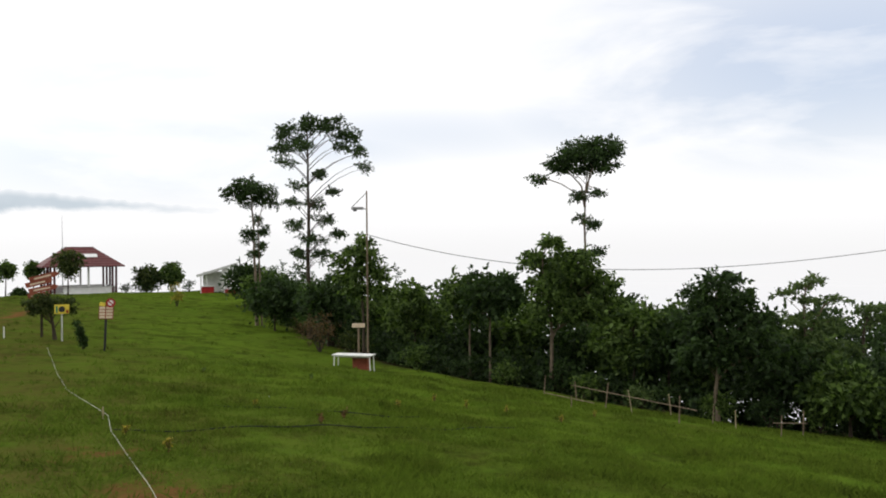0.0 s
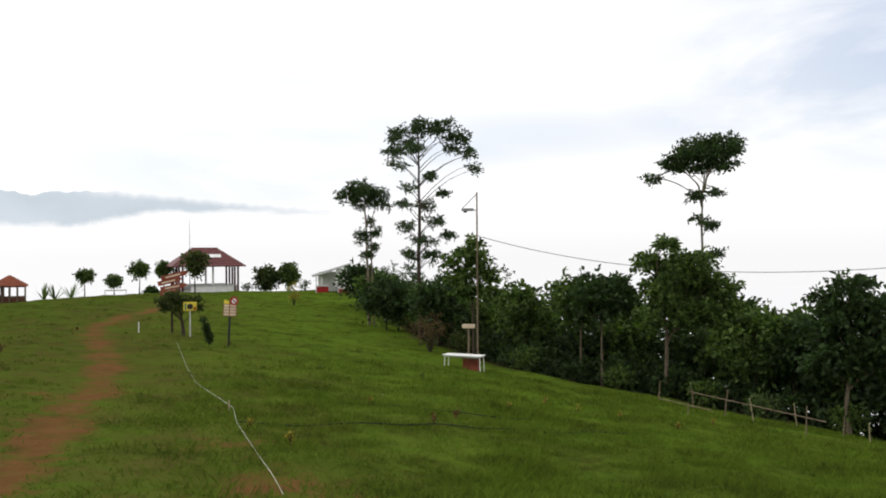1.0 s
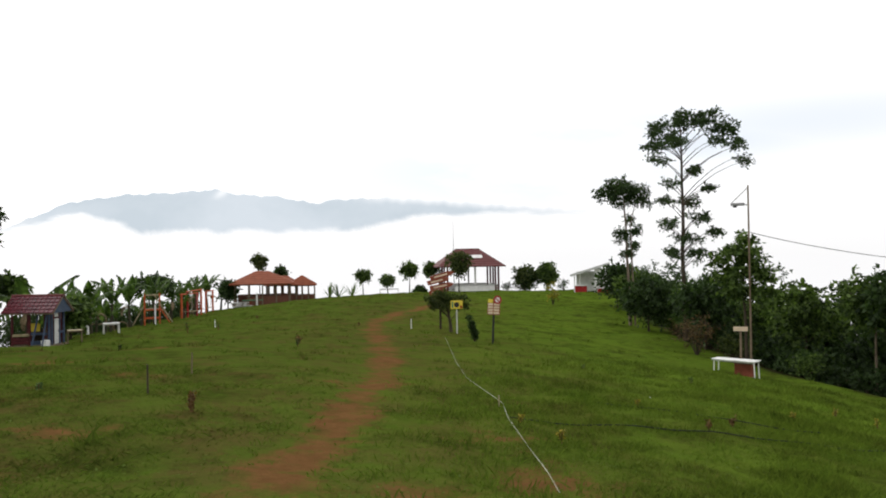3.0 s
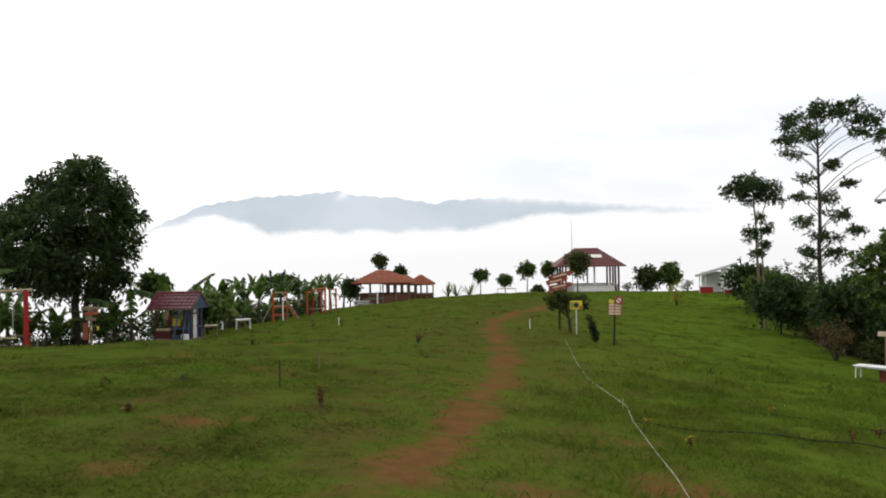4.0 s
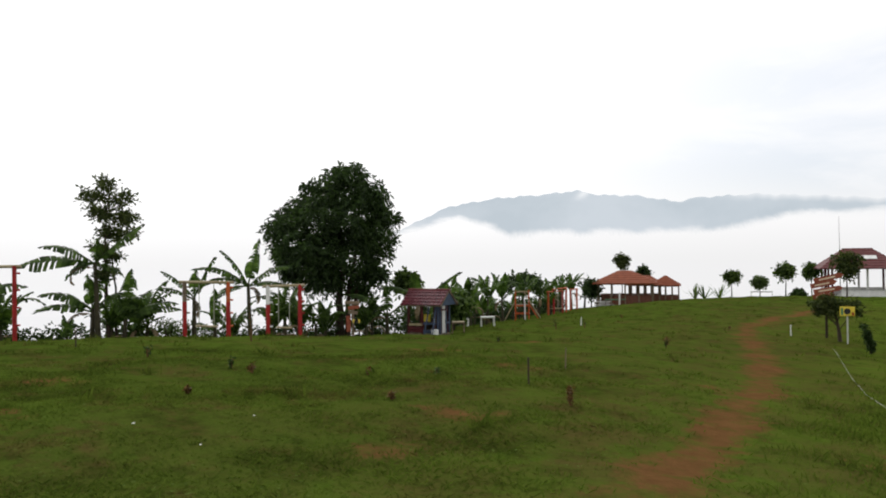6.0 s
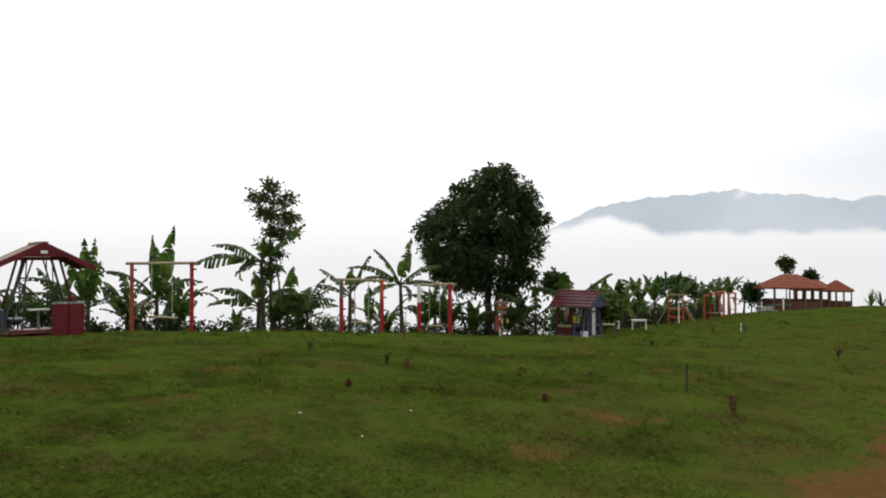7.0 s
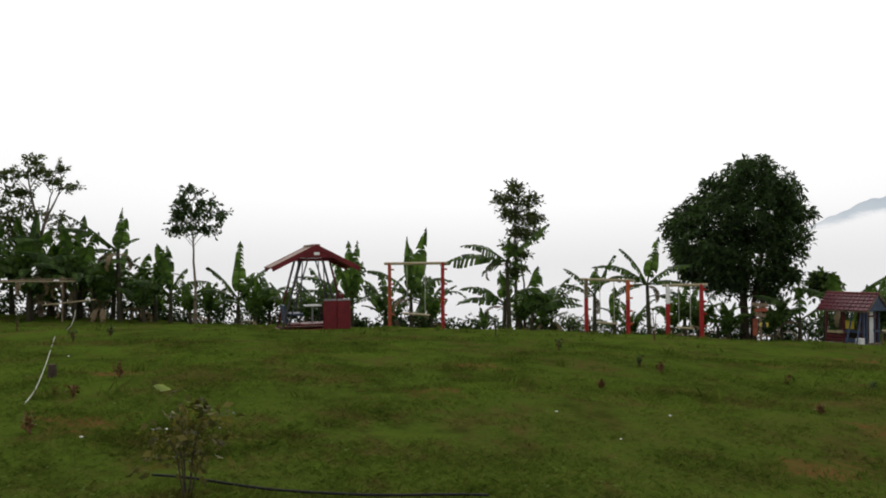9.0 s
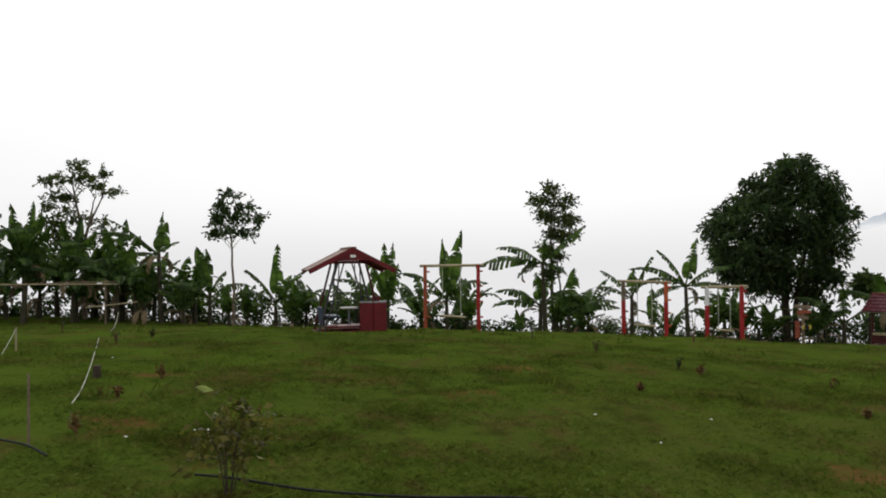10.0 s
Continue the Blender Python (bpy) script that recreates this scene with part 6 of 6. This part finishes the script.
def swing_frame(a, b, high, mats, label, seat_at=0.24, turn_label="swing frame", knobs=True, beam_mat=None):
    """Two painted posts, a pole across, and a plank seat on two ropes."""
    a, b = Vector(a), Vector(b)
    root = thing("swing", a, label, "swing", "swings along the rim")
    span = b - a
    flat = Vector((span.x, span.y, 0)).normalized()
    for foot, m in ((Vector((0, 0, 0)), mats[0]), (span, mats[1])):
        post = part("post", block(foot.x, foot.y, foot.z + high * 0.5 - 0.06, 0.098, 0.098, high + 0.12), m[0], root)
        if len(m) > 1:
            part("paint_band", block(foot.x, foot.y, foot.z + high * 0.33, 0.104, 0.104, high * 0.64), m[1], post)
        if knobs:
            rng = np.random.default_rng(int(abs(foot.x) * 100) + 5)
            for z in (0.22, 0.45, 0.68, 0.9):
                part("foothold", block(foot.x + flat.x * 0.09, foot.y + flat.y * 0.09, foot.z + high * z, 0.09, 0.09, 0.05), m[0], post)
    rod("top_pole", -flat * 0.16 + Vector((0, 0, high - 0.02)), span + flat * 0.16 + Vector((0, 0, high - 0.02)), 0.042, beam_mat or BAMBOO, root)
    for s in (0.33, 0.67):
        p = span * s
        rod("rope", (p.x, p.y, p.z + seat_at + 0.05), (p.x, p.y, p.z + high - 0.04), 0.011, ROPE, root)
    c = span * 0.5
    ang = math.degrees(math.atan2(flat.y, flat.x))
    part("seat", block(0, 0, 0, span.length * 0.52, 0.2, 0.045, pose(c.x, c.y, c.z + seat_at + 0.04, 0, 4, ang)), BAMBOO, root)


swing_frame(spot(85.63, 23.7), spot(81.76, 23.4), 2.0, [(RUST, RUST), (RED, RED)], "rust-orange and red post swing with a bamboo crossbar", 0.42)
swing_frame(spot(71.40, 23.9), spot(68.49, 23.9), 1.66, [(WOOD, RED), (ORANGE, RED)], "red and orange post swing with a bamboo crossbar", 0.32)
swing_frame(spot(65.77, 24.0), spot(63.53, 24.0), 1.56, [(WHITE, RED), (RED, RED)], "red and white post swing with a bamboo crossbar", 0.25)
swing_frame(spot(45.5, 48.4), spot(44.47, 50.4), 1.45, [(ORANGE,), (RED,)], "orange swing at the far end of the lawn", 0.3, beam_mat=ORANGE)
swing_frame(spot(45.1, 49.0), spot(44.2, 51.0), 1.6, [(RED,), (ORANGE,)], "red swing behind an orange one", 0.3, beam_mat=ORANGE)
swing_frame(spot(43.89, 55.4), spot(43.43, 56.4), 1.5, [(ORANGE,), (ORANGE,)], "small orange swing near the hut", 0.3, beam_mat=ORANGE)


def climbing_frame():
    p = spot(47.4, 43.6)
    root = thing("climbing_frame", p, "orange climbing frame with sloping ladders", "climbing frame", turn=47)
    root.scale = (0.74, 0.8, 1.1)
    for x in (-0.5, 0.5):
        for y in (-0.4, 0.4):
            part("post", block(x, y, 0.72, 0.1, 0.1, 1.6), ORANGE, root)
    for z in (0.35, 0.75, 1.45):
        for y in (-0.4, 0.4):
            beam("bar", (-0.5, y, z), (0.5, y, z), 0.06, 0.06, ORANGE if z < 1 else BAMBOO, root)
    part("deck", block(0, 0, 0.78, 1.0, 0.8, 0.05), WOOD, root)
    for y in (-0.3, 0.3):
        beam("slide_rail", (0.5, y, 0.85), (1.25, y, 0.02), 0.06, 0.06, ORANGE, root)
        beam("ladder_rail", (-0.5, y, 1.0), (-1.3, y, 0.02), 0.06, 0.06, BAMBOO, root)
        beam("ladder_rail", (0.1, y - 0.3, 1.5), (1.45, y - 0.3, 0.02), 0.05, 0.05, BAMBOO, root)
    for s in (0.2, 0.4, 0.6, 0.8):
        rod("rung", (-0.5 - 0.8 * s, -0.3, 1.0 - s), (-0.5 - 0.8 * s, 0.3, 1.0 - s), 0.02, BAMBOO, root)
    part("white_post", block(0.2, -0.5, 0.5, 0.1, 0.06, 1.0), WHITE, root)


climbing_frame()


def totem_sign():
    root = thing("plank_totem", spot(59.75, 24.8), "post with short rough planks and a yellow disc", "sign", turn=60)
    part("post", block(0, 0, 0.5, 0.08, 0.08, 1.15), WOOD, root)
    for x, z, w, a, m in ((-0.02, 1.08, 0.46, 4, WOOD), (0.02, 0.93, 0.36, -5, PLANK_RED), (0.0, 0.78, 0.30, 6, WOOD), (0.1, 0.5, 0.22, 0, YELLOW)):
        part("plank", block(0, 0, 0, w, 0.035, 0.11, pose(x, -0.06, z, 0, a, 0)), m, root)
    bm = bmesh.new()
    bmesh.ops.create_cone(bm, cap_ends=True, segments=14, radius1=0.07, radius2=0.07, depth=0.02, matrix=pose(0.1, -0.09, 0.5, 90, 0, 0))
    part("disc", bm, BLACK, root)
    part("side_board", block(-0.14, 0.02, 0.42, 0.14, 0.03, 0.5), PLANK_RED, root)


totem_sign()


def playhouse():
    foot = spot(54.2, 26.1)
    foot.z -= 0.07
    root = thing("playhouse", foot, "small wooden playhouse with a maroon tiled roof and grey-blue gable", "playhouse", turn=26)
    root.scale = (0.78, 0.86, 1.0)
    part("floor", block(0, 0, 0.12, 1.55, 1.1, 0.08), WOOD, root)
    for x in (-0.7, -0.05, 0.68):
        for y in (-0.48, 0.48):
            part("post", block(x, y, 0.58, 0.07, 0.07, 1.2), MAROON if x < 0.5 else NAVY, root)
    for z, m in ((0.34, MAROON), (0.46, BAMBOO), (0.24, MAROON)):
        for y in (-0.5, 0.5):
            part("rail", block(-0.36, y, z, 0.68, 0.03, 0.08), m, root)
    part("panel", block(-0.4, 0.46, 0.62, 0.36, 0.03, 0.24), YELLOW, root, "yellow back panel")
    part("panel", block(-0.70, 0, 0.3, 0.03, 0.9, 0.22), MAROON, root)
    part("ceiling_board", block(0, 0, 1.12, 1.5, 1.0, 0.03), WOOD, root)
    part("counter", block(-0.38, 0.1, 0.44, 0.5, 0.5, 0.05), WOOD, root)
    part("rail", block(0.30, -0.50, 0.5, 0.62, 0.03, 0.07), NAVY, root)
    part("rail", block(0.30, -0.50, 0.24, 0.62, 0.03, 0.12), NAVY, root)
    part("wall_panel", block(0.34, 0.46, 0.6, 0.62, 0.03, 0.92), MAROON, root)
    part("end_panel", block(0.72, -0.05, 1.0, 0.035, 0.62, 0.26), MAROON, root)
    for y in (-0.36, 0.14, 0.42):
        part("end_post", block(0.72, y, 0.6, 0.05, 0.06, 1.1), NAVY, root)
    part("end_rail", block(0.72, 0.28, 0.5, 0.03, 0.26, 0.06), NAVY, root)
    # dark board added to stand for the shade inside the open half
    part("interior_shade_board", block(-0.36, 0.485, 0.36, 0.66, 0.025, 0.44), BARK, root)
    door = part("door", block(0.75, -0.12, 0.55, 0.03, 0.26, 0.74), CONCRETE, root, "pale grey painted door")
    part("handle", block(0.775, -0.02, 0.55, 0.03, 0.03, 0.08), BLACK, door)
    part("window_panel", block(0.745, -0.12, 1.03, 0.03, 0.22, 0.12), WHITE, root)
    for sx in (-0.2, 0.2):
        beam("ladder_rail", (0.45 + sx, -0.95, 0.0), (0.45 + sx * 0.8, -0.5, 1.05), 0.05, 0.05, NAVY, root)
    part("box", block(0.62, -0.62, 0.16, 0.22, 0.22, 0.34), WHITE, root)
    slope = 34
    for side in (-1, 1):
        m = pose(0, side * 0.36, 1.32, -side * slope, 0, 0)
        deck = part("roof_deck", block(0, 0, 0, 1.95, 0.86, 0.03, m), WOOD, root)
        for r in range(5):
            for c in range(11):
                bm = bmesh.new()
                y = side * (-0.34 + r * 0.17)
                box(bm, 0, 0, 0, 0.165, 0.2, 0.03, m @ pose(-0.88 + c * 0.176, y, 0.045, side * 8, 0, 0), 0.01)
                part("tile", bm, ROOF_TILE, deck)
    part("ridge_cap", block(0, 0, 1.60, 1.98, 0.16, 0.06), ROOF_RED, root)
    for x in (-0.93, 0.93):
        bm = bmesh.new()
        v = [bm.verts.new(c) for c in ((x, -0.62, 1.10), (x, 0.62, 1.10), (x, 0.0, 1.54))]
        w = [bm.verts.new(c.co - Vector((0.03 if x > 0 else -0.03, 0, 0))) for c in v]
        bm.faces.new(v)
        bm.faces.new(w[::-1])
        for i in range(3):
            bm.faces.new((v[i], v[(i + 1) % 3], w[(i + 1) % 3], w[i]))
        part("gable", bm, NAVY, root)


playhouse()

# ---- small plants and litter in the lawn ----
def weed(x, y, high, material, label, seed, leaf=0.032, name="dry_weed"):
    rng = np.random.default_rng(seed)
    root = thing(name, Vector((x, y, ground_z(x, y))), label, "weed", "weeds in the lawn")
    tips = []
    for i in range(4):
        t = np.array([rng.normal(0, 0.16) * high, rng.normal(0, 0.16) * high, high * rng.uniform(0.6, 1.0)])
        tube("stalk", np.array([[0, 0, -0.03], t * 0.5 + [0, 0, 0.1 * high], t]), [0.009, 0.007, 0.004], DRY, root, 5)
        tips += [t, t * 0.75, t * 0.5]
    part("foliage", fast_mesh("foliage", *sprays(np.array(tips), high * 0.2, 2, 3, leaf, rng)), material, root)


LEAF_DRY = leafy("dry_leaves", (0.06, 0.035, 0.012), (0.17, 0.095, 0.035), 0.2)
for n, (x, y, h, m) in enumerate([(-11.88, 3.51, 0.26, LEAF_DARK), (-9.66, 3.9, 0.2, LEAF_DARK), (-9.23, 4.0, 0.22, LEAF_DRY), (-13.12, -3.92, 0.4, LEAF_DARK), (-17.83, -6.52, 0.5, LEAF_DARK), (-6.06, -2.0, 0.2, LEAF_DRY), (-6.16, 6.31, 0.22, LEAF_DRY), (-12.07, 15.76, 0.4, LEAF_DRY), (-2.64, 7.75, 0.2, LEAF_YELLOW), (-9.0, 5.5, 0.16, LEAF_DRY), (-8.78, 6.45, 0.18, LEAF_PALE), (-7.06, 4.6, 0.12, LEAF_DRY), (-6.53, 6.7, 0.22, LEAF_DRY), (-14.0, 6.0, 1.0, LEAF_DARK),
        (-11.86, 15.5, 0.34, LEAF_DARK), (-19.5, 19.5, 0.55, LEAF_DARK), (-22.5, 26.5, 0.3, LEAF_DRY), (-12.5, 16.4, 0.34, LEAF_DRY), (-13.9, 12.0, 0.2, LEAF_DARK), (-16.1, 24.7, 0.25, LEAF_DRY), (-19.0, 20.4, 0.5, LEAF_DARK), (-8.0, 2.8, 0.12, LEAF_DRY), (-8.37, -2.0, 0.2, LEAF_DRY), (-7.3, -2.1, 0.22, LEAF_DRY), (-14.0, -3.6, 0.3, LEAF_DARK),
        (-0.2, 16.6, 0.28, LEAF_YELLOW), (0.45, 15.9, 0.26, LEAF_YELLOW), (-2.9, 12.2, 0.2, LEAF_YELLOW), (-1.6, 10.4, 0.2, LEAF_DRY), (-1.5, 11.9, 0.2, LEAF_DRY), (2.2, 14.9, 0.2, LEAF_YELLOW), (-3.4, 8.6, 0.16, LEAF_YELLOW), (3.2, 16.9, 0.25, LEAF_YELLOW), (1.2, 15.2, 0.3, LEAF_YELLOW), (-5.5, 18.0, 0.2, LEAF_MID), (-3.2, 19.0, 0.25, LEAF_MID), (-0.8, 14.0, 0.25, LEAF_YELLOW)]):
    weed(x, y, h * 0.62, m, "dry brown weed in the short grass" if m is LEAF_DRY else "small leafy weed in the grass", 500 + n, 0.032 if m is LEAF_YELLOW else 0.035)
seedling = shrub("seedling", Vector((-4.6, -0.70, ground_z(-4.6, -0.70))), 0.46, 0.66, LEAF_SEED, "young seedling with dull green and reddish leaves", 140, 14, 0.05, 5, 5, category="seedling", stem=0.005)
tip = np.array([[0.04, -0.15, 0.60], [0.045, -0.16, 0.595]])
part("tip_leaf", fast_mesh("tip_leaf", *leaf_arrays(tip, np.array([[-0.1, 1.0, -0.35], [-0.3, 1.0, -0.2]]), 0.09, np.random.default_rng(3), 0.5)), LEAF_TIP, seedling, "large pale green leaf")
for n, (x, y) in enumerate([(-6.08, -1.1), (-6.07, -1.19), (-5.81, -1.59), (-9.85, -2.95), (-5.77, 2.14), (-6.51, 2.86), (-6.48, 1.87), (-3.0, 13.6)]):
    r_ = np.random.default_rng(700 + n)
    bm = bmesh.new()
    bmesh.ops.create_icosphere(bm, subdivisions=1, radius=0.011, matrix=pose(x, y, ground_z(x, y) + 0.045, 0, 0, n * 40) @ Matrix.Diagonal((1.4, 0.8, 0.5, 1)))
    tagged(part("pebble", bm, WHITE), "small white pebble in the grass", "pebble", "pebbles")

# ---- grass ----
GRASS = lawn_material("grass_blades", True)


def grass(name, count, near, far, az0, az1, high, label, seed, keep=None, width=0.006, lean=0.5):
    """Blades strewn over a sector of the lawn, thinner with distance."""
    rng = np.random.default_rng(seed)
    r = np.sqrt(rng.uniform(near**2, far**2, count)) if near > 12 else near * (far / near) ** rng.uniform(0, 1, count) ** 0.8
    a = np.radians(rng.uniform(az0, az1, count))
    x, y = -r * np.sin(a), r * np.cos(a)
    d, _ = to_lines(x, y, TRAIL, False)
    _, inside = to_lines(x, y, RIM, True)
    patch = np.clip(1.5 * (0.6 * mottle(x, y, 0.8, 5) + 0.4 * mottle(x, y, 0.33, 6)) - 0.25, 0, 1)
    ok = inside & (d > 0.12 + 0.5 * rng.random(count)) & (rng.random(count) < np.clip(d / 3.6, 0.25, 1)) & (rng.random(count) < 0.4 + 0.6 * patch)
    for px, py, pr in BARE:
        ok &= rng.random(count) > 0.8 * np.exp(-((x - px) ** 2 + (y - py) ** 2) / pr**2)
    if keep is not None:
        ok &= keep(x, y, rng)
    x, y, r, patch = x[ok], y[ok], r[ok], patch[ok]
    n = len(x)
    z = heights(x, y) - 0.01
    h = high * rng.uniform(0.45, 1.25, n) * (0.35 + 1.15 * patch)
    w = width * (0.7 + r * 0.085) * rng.uniform(0.7, 1.3, n)
    turn = rng.uniform(0, 2 * np.pi, n)
    lx, ly = rng.normal(0, lean, n) * h, rng.normal(0, lean, n) * h
    cx, cy = np.cos(turn) * w, np.sin(turn) * w
    v = np.stack([np.stack([x - cx, y - cy, z], -1), np.stack([x + cx, y + cy, z], -1), np.stack([x + lx * 0.4 + cx * 0.6, y + ly * 0.4 + cy * 0.6, z + h * 0.6], -1), np.stack([x + lx, y + ly, z + h], -1)], 1).reshape(-1, 3)
    ob = part(name, fast_mesh(name, v, np.arange(4 * n).reshape(-1, 4)), GRASS)
    tagged(ob, label, "grass", kind="stuff")


def by_wood(x, y, rng):
    return rng.random(len(x)) < np.clip((x + 6.5 + 0.15 * (y - 8)) * 0.35, 0, 1)


grass("lawn_grass", 300000, 3.2, 14, -34, 122, 0.036, "short worn lawn grass", 901, lean=1.1)
grass("long_grass", 150000, 4.5, 24, -34, 32, 0.085, "long lush grass on the slope by the wood", 903, by_wood, 0.0045, 0.4)


def tufts(name, count, near, far, az0, az1, high, label, seed):
    """Separate tufts of a dozen blades that break up the mown lawn."""
    rng = np.random.default_rng(seed)
    r = np.sqrt(rng.uniform(near**2, far**2, count))
    a = np.radians(rng.uniform(az0, az1, count))
    x, y = -r * np.sin(a), r * np.cos(a)
    d, _ = to_lines(x, y, TRAIL, False)
    _, inside = to_lines(x, y, RIM, True)
    ok = inside & (d > 0.6)
    x, y = np.repeat(x[ok], 12), np.repeat(y[ok], 12)
    size = np.repeat(rng.uniform(0.5, 1.4, ok.sum()), 12)
    n = len(x)
    x, y = x + rng.normal(0, 0.07, n) * size, y + rng.normal(0, 0.07, n) * size
    z, h, w = heights(x, y) - 0.01, high * size * rng.uniform(0.5, 1.1, n), 0.012 * size
    turn = rng.uniform(0, 2 * np.pi, n)
    lx, ly = rng.normal(0, 0.5, n) * h, rng.normal(0, 0.5, n) * h
    cx, cy = np.cos(turn) * w, np.sin(turn) * w
    v = np.stack([np.stack([x - cx, y - cy, z], -1), np.stack([x + cx, y + cy, z], -1), np.stack([x + lx * 0.4 + cx * 0.6, y + ly * 0.4 + cy * 0.6, z + h * 0.6], -1), np.stack([x + lx, y + ly, z + h], -1)], 1).reshape(-1, 3)
    tagged(part(name, fast_mesh(name, v, np.arange(4 * n).reshape(-1, 4)), GRASS), label, "grass", kind="stuff")


tufts("grass_tufts", 4500, 11, 58, -32, 120, 0.08, "scattered tufts of longer grass on the lawn", 911)
tufts("coarse_tufts", 380, 6, 40, -32, 120, 0.12, "coarse clumps of uncut grass", 912)


def clover(count, near, far, az0, az1, seed):
    """Small round-leaved weeds lying flat among the grass, in drifts."""
    rng = np.random.default_rng(seed)
    r = near * (far / near) ** rng.uniform(0, 1, count)
    a = np.radians(rng.uniform(az0, az1, count))
    x, y = -r * np.sin(a), r * np.cos(a)
    d, _ = to_lines(x, y, TRAIL, False)
    _, inside = to_lines(x, y, RIM, True)
    ok = inside & (d > 0.5) & (rng.random(count) < np.clip(3 * mottle(x, y, 0.7, 9) - 1.1, 0, 1))
    x, y, r = x[ok], y[ok], r[ok]
    centres = np.stack([x, y, heights(x, y) + rng.uniform(0.015, 0.05, len(x))], -1)
    ways = np.stack([rng.normal(size=len(x)), rng.normal(size=len(x)), rng.normal(0, 0.25, len(x))], -1)
    side = np.cross(ways, [0, 0, 1.0])
    side /= np.linalg.norm(side, axis=1)[:, None]
    ways /= np.linalg.norm(ways, axis=1)[:, None]
    w = (0.012 * rng.uniform(0.6, 1.5, len(x)))[:, None]
    v = np.stack([centres - ways * w, centres + side * w * 0.8, centres + ways * w, centres - side * w * 0.8], 1).reshape(-1, 3)
    ob = part("clover", fast_mesh("clover", v, np.arange(len(v)).reshape(-1, 4)), CLOVER)
    tagged(ob, "small pale-leaved clover scattered through the lawn", "clover", kind="stuff")


CLOVER = leafy("clover_leaves", (0.05, 0.075, 0.014), (0.10, 0.14, 0.035), 0.3)
CLOVER.node_tree.nodes["Principled BSDF"].inputs["Specular IOR Level"].default_value = 0.0
clover(9000, 3.6, 13, -33, 121, 921)
